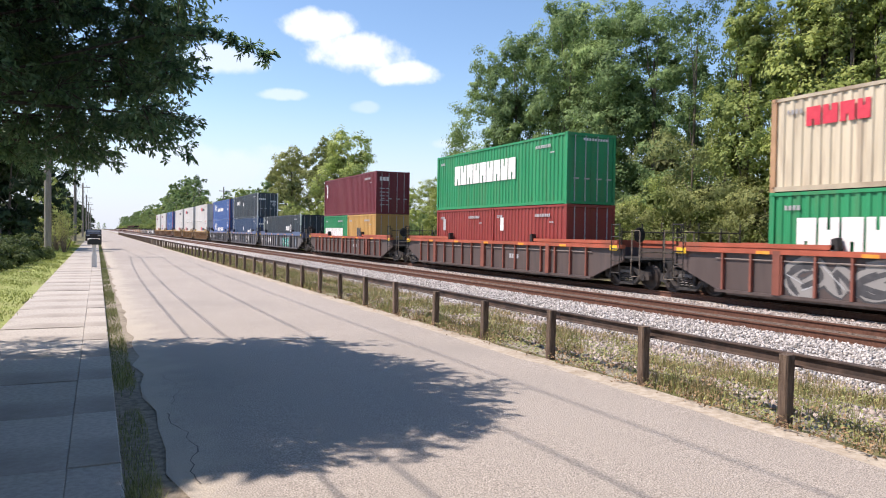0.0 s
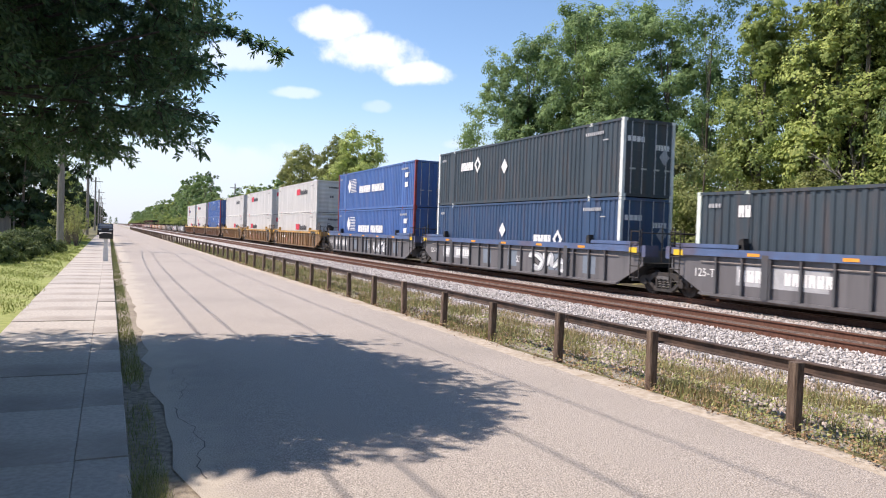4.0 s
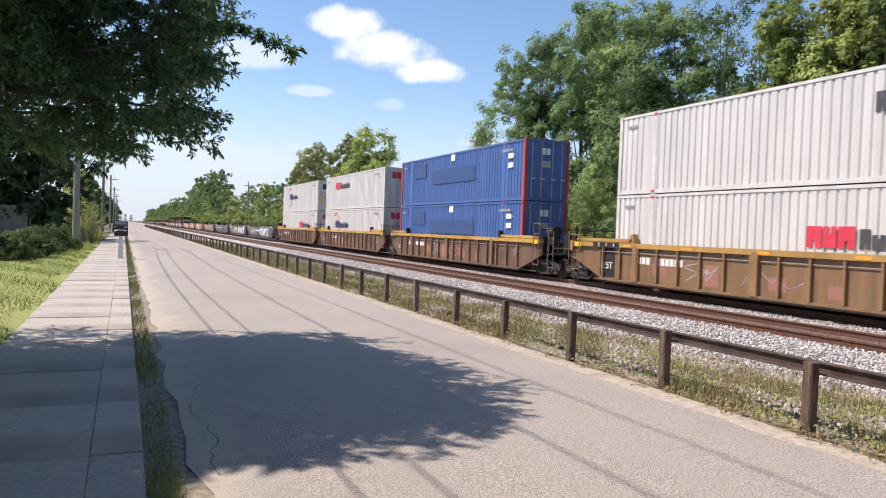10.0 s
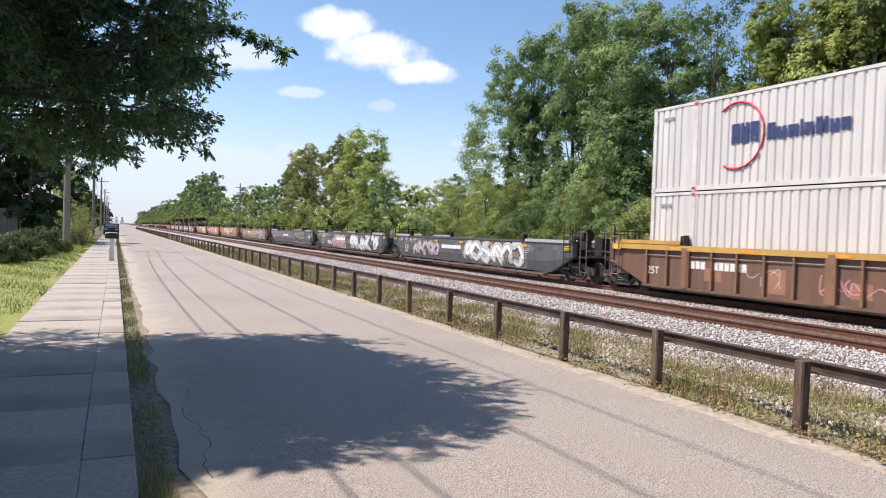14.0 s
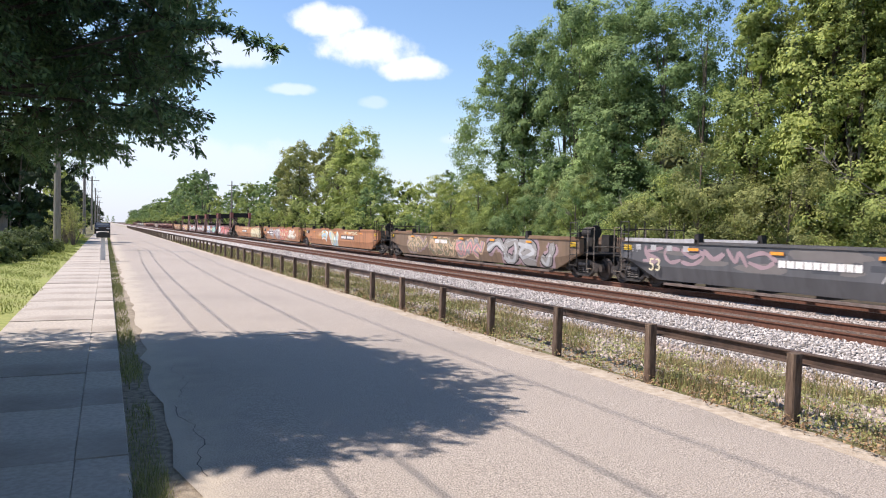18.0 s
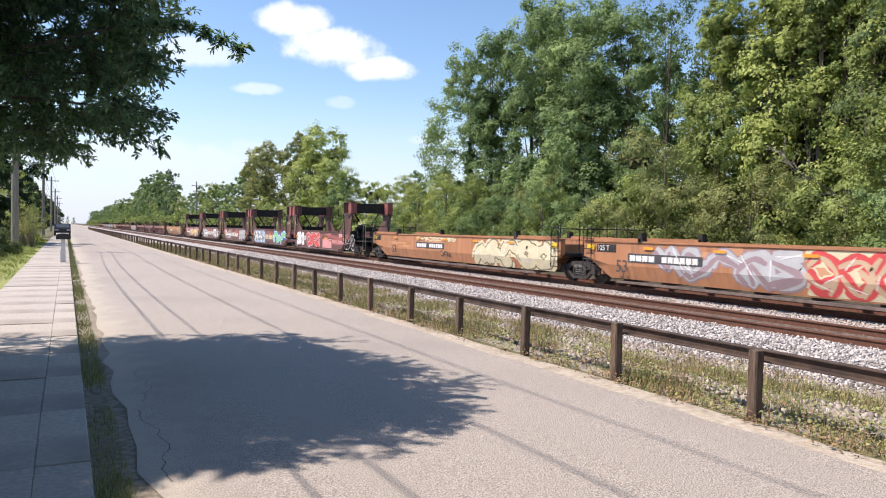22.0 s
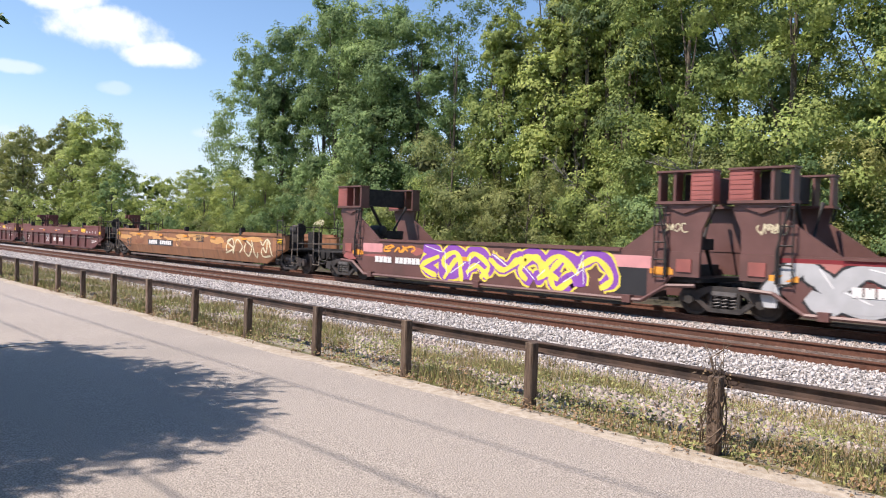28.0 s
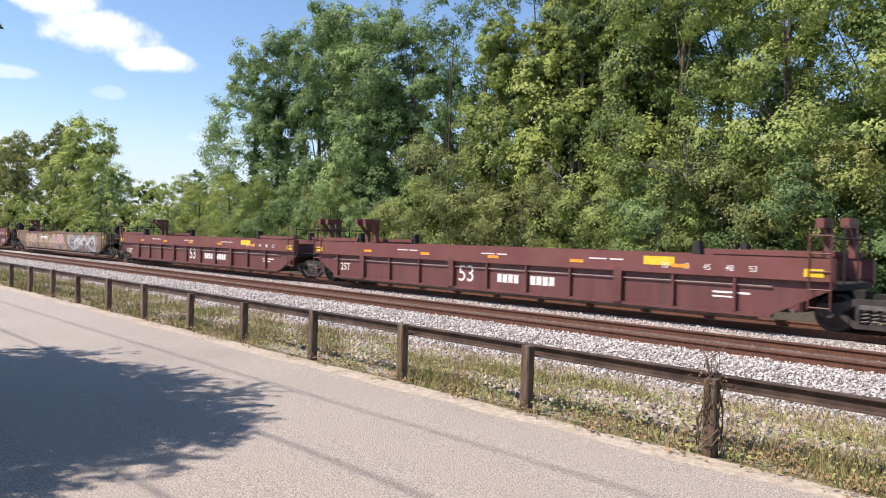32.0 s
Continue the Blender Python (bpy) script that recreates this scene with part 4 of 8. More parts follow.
def scrawl(root, x, y0, y1, z0, z1, material, seed, strokes=5, width=0.03):
    rng = random.Random(seed)
    LIMITS[:] = [z0 - 0.1, z1 + 0.1, x == -1.45]
    s = Shape()
    lines, w = strokes_of(rng, y0, y1, z0, z1, strokes)
    for i, st in enumerate(lines):
        ribbon(s, st, width * 1.3, x - 0.006 - 0.0002 * i)
    return tagged(part("graffiti_scrawl", s, material, root), kind="stuff")


LEDGE = mat("dusty_ledge", (0.10, 0.075, 0.065), (0.17, 0.13, 0.115), 4, 0.8)
STYLES = {
    # chord colour, panel colour, rib colour, chord height, top, half width
    "red40": ((0.36, 0.085, 0.045), (0.085, 0.062, 0.056), (0.21, 0.068, 0.045), 0.14, 1.55, 1.47),
    "blue53": ((0.075, 0.115, 0.22), (0.125, 0.118, 0.122), (0.075, 0.075, 0.08), 0.22, 1.66, 1.47),
    "yellow53": ((0.39, 0.23, 0.06), (0.205, 0.118, 0.055), (0.24, 0.138, 0.06), 0.17, 1.66, 1.47),
    "maroon53": ((0.15, 0.05, 0.046), (0.125, 0.045, 0.042), (0.11, 0.04, 0.037), 0.50, 1.62, 1.47),
    "grey": ((0.085, 0.085, 0.088), (0.088, 0.09, 0.098), (0.06, 0.06, 0.06), 0.06, 1.55, 1.47),
    "orange": ((0.36, 0.165, 0.08), (0.40, 0.185, 0.09), (0.3, 0.13, 0.05), 0.06, 1.55, 1.47),
    "brown": ((0.19, 0.12, 0.07), (0.17, 0.115, 0.075), (0.1, 0.07, 0.05), 0.06, 1.52, 1.47),
    "gold": ((0.26, 0.12, 0.06), (0.27, 0.125, 0.06), (0.2, 0.09, 0.05), 0.06, 1.55, 1.47),
    "rust": ((0.47, 0.28, 0.07), (0.15, 0.085, 0.055), (0.20, 0.11, 0.062), 0.17, 1.66, 1.47),
}


def end_gear(root, y, d, reach, top=1.6, brakes=True):
    """Crossover platform, steps, handholds, hoses and air reservoir at a coupled end."""
    u0, u1 = sorted((y - d * 0.05, y - d * (reach + 0.05)))
    part("end_platform", Shape().box(-1.25, 1.25, u0, u1, 1.0, 1.05).box(-0.25, 0.25, u0, u1, 0.7, 1.0), DARK_STEEL, root)
    for x in (-1.25, 1.25):
        e = y - d * reach
        part("step", Shape().tube([(x, e, 1.05), (x, e, 0.45), (x, e + d * 0.42, 0.45), (x, e + d * 0.42, 1.05)], 0.022, 5), STEP_STEEL, root)
        part("handhold", Shape().tube([(x, e, 1.0), (x, e, 2.05), (x, e + d * 0.4, 2.05), (x, e + d * 0.4, 1.0)], 0.022, 5), STEP_STEEL, root)
    part("cross_rail", Shape().tube([(-1.25, y - d * reach, 1.3), (1.25, y - d * reach, 1.3)], 0.025, 5), STEP_STEEL, root)
    part("air_hose", Shape().tube([(-0.4, y - d * reach, 0.9), (-0.45, y - d * (reach + 0.3), 0.5), (-0.35, y - d * (reach + 0.6), 0.45)], 0.03, 5), DARK_STEEL, root)
    if not brakes:
        return
    c = y + d * 0.75
    part("air_reservoir", Shape().lathe([(0.1, -0.42), (0.2, -0.38), (0.23, -0.3), (0.23, 0.3), (0.2, 0.38), (0.1, 0.42)], "y", 14, (-0.35, c, top + 0.32)).box(-0.5, -0.2, c - 0.3, c + 0.3, 1.06, top + 0.15), DARK_STEEL, root)
    part("brake_valve", Shape().box(-1.0, -0.7, c - 0.15, c + 0.2, 1.06, top + 0.1), DARK_STEEL, root)
    part("brake_cylinder", Shape().box(0.4, 0.8, c - 0.2, c + 0.3, 1.06, top + 0.25), DARK_STEEL, root)


STEP_STEEL = mat("worn_step_steel", (0.16, 0.13, 0.10), (0.30, 0.25, 0.20), 6, 0.7, 0.2)


PIPE_STEEL = mat("dusty_pipe", (0.24, 0.20, 0.18), (0.36, 0.31, 0.28), 6, 0.6, 0.2)


def well_car(style, length, ends, label, group, number=True, dressed=True):
    """A container well unit between two joints. ends: C for a coupler with its own truck, A for a shared truck, at the -y and the +y end.
    A shared truck belongs to the unit whose -y end rests on it."""
    chord_c, panel_c, rib_c, chord_h, top, hw = STYLES[style]
    chord, panel, ribm = paint(style + "_chord", chord_c, amount=0.4), paint(style + "_panel", panel_c, tuple(0.5 * v + 0.02 for v in panel_c), amount=0.6, streaks=True), paint(style + "_rib", rib_c)
    root = thing("well_car", label, "railcar", group)
    h = length / 2
    ya, yb = -h + (1.25 if ends[0] == "C" else 0.7), h - (1.25 if ends[1] == "C" else 0.7)
    smooth_sided = style in ("grey", "orange", "brown", "gold")
    cut_a, cut_b = (1.75 if ends[0] == "C" else 1.3), (1.75 if ends[1] == "C" else 1.3)
    for sx in (-1, 1):
        inner, outer = sorted((sx * (hw - 0.12), sx * (hw - 0.05)))
        low = 0.32
        if smooth_sided:
            s = Shape()
            mid = 0.78
            ob_x, lo_x = sx * (hw - 0.02), sx * (hw - 0.16)
            in_x = sx * (hw - 0.22)
            ring = lambda y, z0c: [(ob_x, y, top), (ob_x, y, max(mid, z0c)), (lo_x, y, z0c), (in_x, y, z0c), (in_x, y, top)]
            rings = [ring(ya, 1.02), ring(ya + cut_a, low), ring(yb - cut_b, low), ring(yb, 1.02)]
            v = [p for r in rings for p in r]
            f = [(i * 5 + k, i * 5 + (k + 1) % 5, (i + 1) * 5 + (k + 1) % 5, (i + 1) * 5 + k) for i in range(3) for k in range(5)]
            f += [(0, 1, 2, 3, 4), (19, 18, 17, 16, 15)]
            s.add(v, f)
            part("side_wall", s, panel, root)
            part("top_chord", Shape().box(*sorted((sx * (hw - 0.24), sx * (hw + 0.015))), ya + 0.02, yb - 0.02, top + 0.001, top + 0.06), chord, root)
        else:
            outline = [(ya, top - chord_h), (ya, 0.98), (ya + cut_a, low), (yb - cut_b, low), (yb, 0.98), (yb, top - chord_h)]
            part("side_wall", Shape().prism(outline, inner, outer), panel, root)
            part("top_chord", Shape().box(*sorted((sx * (hw - 0.14), sx * (hw + 0.06))), ya, yb, top - chord_h + 0.002, top), chord, root)
            part("bottom_chord", Shape().box(*sorted((sx * (hw - 0.14), sx * (hw + 0.03))), ya + cut_a, yb - cut_b, low - 0.08, low - 0.002), panel, root)
            n = int((yb - ya) / 0.98)
            rib = Shape().prism([(-0.035, low), (0.035, low), (0.035, top - chord_h - 0.004), (-0.035, top - chord_h - 0.004)], *sorted((sx * (hw - 0.05), sx * (hw + 0.045)))).mesh("rib", ribm)
            posts = (-4.39, 1.85, 6.53) if style == "maroon53" else [ya + (yb - ya) * q + 0.32 for q in (0.22, 0.5, 0.78)]
            for y in [0.29 + 1.56 * k for k in range(-7, 8)] if style == "maroon53" else [ya + (yb - ya) * i / n for i in range(1, n)]:
                if ya + cut_a < y < yb - cut_b and (style != "maroon53" or min(abs(y - q) for q in posts) > 0.2):
                    part("rib", rib, None, root, at=(0, y, 0))
            # brake pipe along the panels, and heavier posts that carry the chord
            zp = top - chord_h - 0.17
            part("brake_pipe", Shape().tube([(sx * (hw - 0.01), ya + cut_a, zp), (sx * (hw - 0.01), yb - cut_b, zp)], 0.016, 5), PIPE_STEEL, root)
            for y in posts:
                part("side_post", Shape().box(*sorted((sx * (hw - 0.05), sx * (hw + 0.066))), y - 0.12, y + 0.12, low - 0.02, top - chord_h + 0.1), ribm, root)
        if dressed:
            part("under_ledge", Shape().box(*sorted((sx * (hw - 0.32), sx * (hw - 0.06))), ya + cut_a + 0.4, yb - cut_b - 0.4, 0.17, 0.24), LEDGE, root)
    # floor beams, end walls and end decks
    for i in range(9):
        part("floor_beam", FLOOR_BEAM, None, root, at=(0, ya + 2.0 + (yb - ya - 4.0) * i / 8, 0))
    for y, d in ((ya, 1), (yb, -1)):
        kind = ends[0] if d > 0 else ends[1]
        deep = h - 1.25 - 6.25 if style == "red40" else (1.45 if kind == "C" else 0.7)
        w0, w1 = sorted((y + d * deep, y + d * (deep + 0.07)))
        part("end_wall", Shape().box(-hw + 0.24, hw - 0.24, w0, w1, 0.4, top - 0.16), panel, root)
        d0, d1 = sorted((y + d * 0.02, y + d * (deep - 0.02)))
        part("end_deck", Shape().box(-hw + 0.25, hw - 0.25, d0, d1, 0.92, 1.06).box(-0.3, 0.3, d0 - 0.3, d1 + 0.3, 0.7, 0.92), DARK_STEEL, root)
        for sx in (-1, 1):
            x0, x1 = sorted((sx * (hw - 0.2), sx * (hw + 0.02)))
            g0, g1 = sorted((y + d * 0.25, y + d * (deep + 2.2)))
            part("guide_plate", Shape().box(x0, x1, g0, g1, top + 0.03, top + 0.15).box(x0 + 0.05, x1 - 0.05, g0 + 0.2, g1 - 0.2, top + 0.0, top + 0.03), GREY_MARK if style == "grey" else chord, root)
            k0 = y + d * (deep + 2.3)
            part("guide_horn", Shape().prism([(k0, top), (k0 + 0.22, top), (k0 + 0.2, top + 0.3), (k0 + 0.05, top + 0.34)], x0, x1), chord if style == "yellow53" else DARK_STEEL, root)
    for end, y, d in ((ends[0], ya, 1), (ends[1], yb, -1)):
        y0, y1 = sorted((y + d * 0.05, y + d * 0.5))
        rods = Shape()
        if dressed:
            part("ladder", ladder_shape(-hw - 0.08, y0, y1, 0.5, top + (0.75 if end == "C" else 0.55)), ribm if style in ("maroon53", "yellow53", "rust") else DARK_STEEL, root)
            if style in ("yellow53", "blue53"):
                part("end_box", Shape().box(-hw - 0.03, -hw + 0.55, *sorted((y - d * 0.02, y - d * 0.2)), 1.28, top + 0.02), chord, root)
        for k, x in enumerate((-hw + 0.05, -0.5, 0.5, hw - 0.1)):
            rods.tube([(x, y + d * 0.1, 1.0), (x, y + d * 0.1, top + 0.6 + 0.15 * (k % 2))], 0.025, 5)
        rods.tube([(-hw + 0.05, y + d * 0.1, top + 0.45), (hw - 0.1, y + d * 0.1, top + 0.45)], 0.02, 4)
        part("grab_rail", rods, DARK_STEEL, root)
        if end == "C":
            c = part("coupler", COUPLER, None, root, at=(0, -d * 0 + (y - d * 1.0), 0))
            c.rotation_euler = (0, 0, 0 if d < 0 else math.pi)
            end_gear(root, y, d, 0.65, top, d > 0 and style != "red40")
        if style == "maroon53":
            for k, a0 in enumerate((0.35, 0.9)):
                yy = y + d * a0
                part("post_bracket", Shape().box(0.9, 1.05, yy - 0.07, yy + 0.07, top, top + 0.95).box(0.3, 1.06, yy - 0.09, yy + 0.09, top + 0.72, top + 0.95)
                     .prism([(0.45, top + 0.72), (0.9, top + 0.3), (0.9, top + 0.45), (0.6, top + 0.72)], yy - 0.05, yy + 0.05, "y"), chord, root)
    if ends[0] == "C":
        add_truck(root, -h + 1.45)
        part("brake_wheel", Shape().lathe([(0.26, 0.0), (0.28, 0.02), (0.26, 0.04), (0.22, 0.03)], "y", 16, (-0.6, ya + 0.1, top + 0.35)), DARK_STEEL, root)
    else:
        add_truck(root, -h)
    if ends[1] == "C":
        add_truck(root, h - 1.45)
    if dressed:
        x = -hw - (0.063 if not smooth_sided else 0.02)
        zc = top - max(0.1, chord_h * 0.6) if not smooth_sided else 1.38
        for i, y in enumerate(np.linspace(ya + 0.4, yb - 0.4, 7)):
            m = YELLOW_MARK if i in (0, 6) else ORANGE_MARK
            big = i in (0, 6)
            part("reflector", Shape().box(x - 0.006, x, y - (0.2 if big else 0.22), y + (0.2 if big else 0.22), zc - (0.11 if big else 0.04), zc + (0.07 if big else 0.05)), m, root)
    return root


def corrugated(length, z0, z1, depth=0.034, pitch=0.28, skip=(), crest=0.38):
    """A corrugated wall in the yz plane, crests at x = 0 and troughs at x = depth."""
    n = max(4, int(round(length / pitch)))
    p = length / n
    prof = []
    for i in range(n):
        y = -length / 2 + i * p
        flat = any(abs(y + p / 2 - k) < p for k in skip)
        dd = 0 if flat else depth
        prof += [(y, 0.0), (y + p * crest, 0.0), (y + p * (crest + 0.12), dd), (y + p * 0.88, dd)]
    prof.append((length / 2, 0.0))
    v = [(x, y, z) for y, x in prof for z in (z0, z1)]
    f = [(2 * i, 2 * i + 1, 2 * i + 3, 2 * i + 2) for i in range(len(prof) - 1)]
    return v, f


CAST = Shape().box(-0.09, 0.09, -0.09, 0.09, -0.06, 0.06).box(-0.095, 0.095, -0.035, 0.035, -0.03, 0.03)
BOX_CACHE = {}


def container(length, height, colour, label, frame_c=None, post_c=None, doors=True, rust=0.3, rough=0.5, door_c=None, z=0.53, s=0.0):
    """A corrugated freight container, its base at z over the rails and its middle s metres along the train."""
    width = 2.44
    key = ("box", colour)
    body = paint("container_%d_%d_%d" % tuple(int(c * 999) for c in colour), colour, amount=rust * 0.75, rough=rough, streaks=True)
    frame_m = paint("container_%d_%d_%d" % tuple(int(c * 999) for c in (frame_c or colour)), frame_c or colour, amount=rust, rough=rough)
    post_m = paint("container_%d_%d_%d" % tuple(int(c * 999) for c in (post_c or frame_c or colour)), post_c or frame_c or colour, amount=rust * 0.5, rough=rough)
    door_m = paint("container_%d_%d_%d" % tuple(int(c * 999) for c in (door_c or colour)), door_c or colour, amount=rust * 0.6, rough=rough)
    root = thing("container", label, "container", "freight containers")
    l2, w2 = length / 2, width / 2
    stops = (-6.1, 6.1) if length > 15 else ()
    for sx in (-1, 1):
        v, f = corrugated(length - 0.24, 0.14, height - 0.1, skip=stops, pitch=0.28 if length < 15 else 0.29, crest=0.38 if length < 15 or sum(colour) < 1.2 else 0.62)
        me = Shape().add([(sx * (w2 - 0.02) - sx * x, y, zz) for x, y, zz in v], f)
        part("side_wall", me, body, root)
        part("top_rail", Shape().box(*sorted((sx * (w2 - 0.07), sx * w2)), -l2 + 0.1, l2 - 0.1, height - 0.1, height - 0.01), frame_m, root)
        part("bottom_rail", Shape().box(*sorted((sx * (w2 - 0.07), sx * w2)), -l2 + 0.1, l2 - 0.1, 0.02, 0.15), frame_m, root)
        for y in stops:
            part("lift_post", Shape().box(*sorted((sx * (w2 - 0.1), sx * (w2 - 0.002))), y - 0.1, y + 0.1, 0.15, height - 0.1), frame_m, root)
    for sx in (-1, 1):
        for sy in (-1, 1):
            part("corner_post", Shape().box(*sorted((sx * (w2 - 0.12), sx * w2)), *sorted((sy * (l2 - 0.16), sy * l2)), 0.11, height - 0.1), post_m, root)
    cast = BOX_CACHE.setdefault(("cast", post_m.name), CAST.mesh("corner_casting", post_m))
    spots = [(a, b) for a in (-l2 + 0.088, l2 - 0.088) for b in (-1, 1)] + [(y, b) for y in stops for b in (-1, 1)]
    for y, sx in spots:
        for zz in (0.06, height - 0.058):
            part("corner_casting", cast, None, root, at=(sx * (w2 - 0.09), y, zz))
    v, f = corrugated(length - 0.2, -w2 + 0.06, w2 - 0.06, 0.02)
    part("roof", Shape().add([(zz, y, height - 0.02 - x) for x, y, zz in v], f), body, root)
    part("floor", Shape().box(-w2 + 0.07, w2 - 0.07, -l2 + 0.1, l2 - 0.1, 0.03, 0.12), DARK_STEEL, root)
    for sy in (-1, 1):
        part("end_sill", Shape().box(-w2 + 0.12, w2 - 0.12, *sorted((sy * (l2 - 0.12), sy * l2)), 0.02, 0.14), frame_m, root)
        part("end_header", Shape().box(-w2 + 0.12, w2 - 0.12, *sorted((sy * (l2 - 0.12), sy * l2)), height - 0.13, height - 0.01), frame_m, root)
    v, f = corrugated(width - 0.24, 0.14, height - 0.13, 0.04, 0.25)
    part("front_wall", Shape().add([(y, l2 - 0.03 - x, zz) for x, y, zz in v], f), body, root)
    if doors:
        for sx in (-1, 1):
            x0, x1 = sorted((sx * 0.01, sx * (w2 - 0.13)))
            s_ = Shape().box(x0, x1, -l2 + 0.05, -l2 + 0.09, 0.15, height - 0.14)
            for k in range(5):
                zz = 0.35 + k * (height - 0.6) / 5
                s_.box(x0 + 0.08, x1 - 0.08, -l2 + 0.035, -l2 + 0.05, zz, zz + (height - 0.6) / 5 - 0.09)
            part("door", s_, door_m, root)
            for xx in (0.3, 0.82):
                part("lock_rod", Shape().tube([(sx * xx, -l2 + 0.012, 0.12), (sx * xx, -l2 + 0.012, height - 0.1)], 0.02, 6).box(sx * xx - 0.05, sx * xx + 0.2, -l2 - 0.005, -l2 + 0.03, 1.02, 1.08), STEEL_ROD, root)
    else:
        v, f = corrugated(height - 0.3, -w2 + 0.12, w2 - 0.12, 0.03, 0.36)
        part("end_wall", Shape().add([(zz, -l2 + 0.03 + x, y + height / 2) for x, y, zz in v], f), door_m, root)
    ink = FAINT_MARK if sum(colour) > 1.2 else GREY_MARK
    for y0, n in ((-l2 + 2.3, 9), (l2 - 0.5, 4)):
        bars(root, "number", -w2 - 0.002, y0, height - 0.5, (0.085,) * n, 0.13, 0.045, ink)
    bars(root, "notice", -w2 - 0.002, -l2 + 1.2, height - 0.75, (0.3,), 0.05, 0.05, ink)
    on_train(root, s, z)
    return root


def tower_car(length, ends, group, label, seed):
    """A low articulated unit with a braced bulkhead tower over each end."""
    top, hw = 1.60, 1.47
    body = paint("tower_maroon", (0.122, 0.057, 0.049), (0.085, 0.05, 0.042), amount=0.6)
    pink = paint("tower_faded", (0.30, 0.095, 0.08), (0.17, 0.07, 0.06), amount=0.6)
    root = thing("tower_well_car", label, "railcar", group)
    h = length / 2
    ya, yb = -h + (2.9 if ends[0] == "C" else 0.5), h - (2.9 if ends[1] == "C" else 0.5)
    for sx in (-1, 1):
        x0, x1 = sorted((sx * (hw - 0.12), sx * (hw - 0.02)))
        cut = 1.5
        part("side_wall", Shape().prism([(ya, top), (ya, 0.98), (ya + 0.7, 0.98), (ya + cut, 0.28), (yb - cut, 0.28), (yb - 0.7, 0.98), (yb, 0.98), (yb, top)], x0, x1), body, root)
        part("top_chord", Shape().box(*sorted((sx * (hw - 0.2), sx * (hw + 0.02))), ya + 2.2, yb - 2.2, top - 0.05, top + 0.03), body, root)
        px = sx * (hw + 0.07)
        part("side_pipe", Shape().tube([(px, ya + 0.05, 0.78), (px, ya + 0.8, 0.74), (px, ya + 1.5, 0.31), (px, yb - 1.5, 0.31), (px, yb - 0.8, 0.74), (px, yb - 0.05, 0.78)], 0.055, 6), body, root)
        part("under_ledge", Shape().box(*sorted((sx * (hw - 0.3), sx * (hw - 0.04))), ya + 2, yb - 2, 0.13, 0.2), DARK_STEEL, root)
        for k in range(3):
            y = ya + 1.9 + (yb - ya - 3.8) * k / 2
            part("pipe_bracket", Shape().box(*sorted((sx * (hw - 0.02), sx * (hw + 0.15))), y - 0.12, y + 0.12, 0.22, 0.42), body, root)
        for y, d in ((ya, 1), (yb, -1)):
            o = lambda a, z: (y + d * a, z)
            part("tower_plate", Shape().prism([o(0.0, top + 0.002), o(-0.02, 2.15), o(-0.22, 2.62), o(-0.22, 2.788), o(1.08, 2.788), o(1.02, 2.42), o(2.2, top + 0.002)], *sorted((sx * (hw - 0.14), sx * (hw - 0.06)))), body, root)
            part("tower_gusset", Shape().prism([o(-0.25, 2.786), o(1.12, 2.786), o(0.45, 2.55)], *sorted((sx * (hw - 0.05), sx * (hw - 0.01)))), body, root)
            for a0, a1, m in ((-0.30, 0.26, pink), (0.66, 1.15, body)):
                u0, u1 = sorted((y + d * a0, y + d * a1))
                bx = sorted((sx * (hw - 0.36), sx * (hw + 0.02)))
                if m is pink:
                    part("tower_head", Shape().box(*bx, u0, u1, 2.86, 3.58), m, root)
                    for r in range(6):
                        part("head_slat", Shape().box(*sorted((sx * (hw + 0.02), sx * (hw + 0.03))), u0 + 0.03, u1 - 0.03, 2.90 + r * 0.112, 2.965 + r * 0.112), m, root)
                else:
                    part("head_post", Shape().box(*bx, u0, u0 + 0.07, 2.86, 3.58), m, root)
                    part("head_post", Shape().box(*bx, u1 - 0.07, u1, 2.86, 3.58), m, root)
            u0, u1 = sorted((y - d * 0.32, y + d * 1.18))
            part("head_sill", Shape().box(*sorted((sx * (hw - 0.38), sx * (hw + 0.06))), u0, u1, 2.79, 2.86), body, root)
            part("head_cap", Shape().box(*sorted((sx * (hw - 0.38), sx * (hw + 0.06))), u0, u1, 3.581, 3.63), body, root)
            part("conduit", Shape().tube([(sx * (hw + 0.04), y + d * 1.12, 2.8), (sx * (hw + 0.05), y + d * 0.85, 1.7), (sx * (hw + 0.05), y + d * 0.85, 0.95)], 0.03, 5), DARK_STEEL, root)
            part("hatch", Shape().box(*sorted((sx * (hw - 0.02), sx * (hw + 0.005))), *sorted((y + d * 0.2, y + d * 0.6)), 1.1, 1.42), pink, root)
    for y, d in ((ya, 1), (yb, -1)):
        u0, u1 = sorted((y + d * 0.28, y + d * 0.62))
        part("cross_beam", Shape().box(-hw + 0.36, hw - 0.36, u0, u1, 2.9, 3.55), DARK_STEEL, root)
        u0, u1 = sorted((y + d * 0.75, y + d * 1.0))
        brace = Shape().tube([(-0.9, u0, 0.95), (-0.3, u0, 2.0), (-0.9, u0, 2.9)], 0.06, 6).tube([(0.9, u0, 0.95), (0.3, u0, 2.0), (0.9, u0, 2.9)], 0.06, 6).box(-hw + 0.2, hw - 0.2, u0, u1, 0.9, 1.25)
        brace.box(-0.7, 0.7, u0 - 0.1, u1 + 0.1, 1.65, 1.95)
        part("brace", brace, DARK_STEEL, root)
        u0, u1 = sorted((y + d * 0.02, y + d * 2.0))
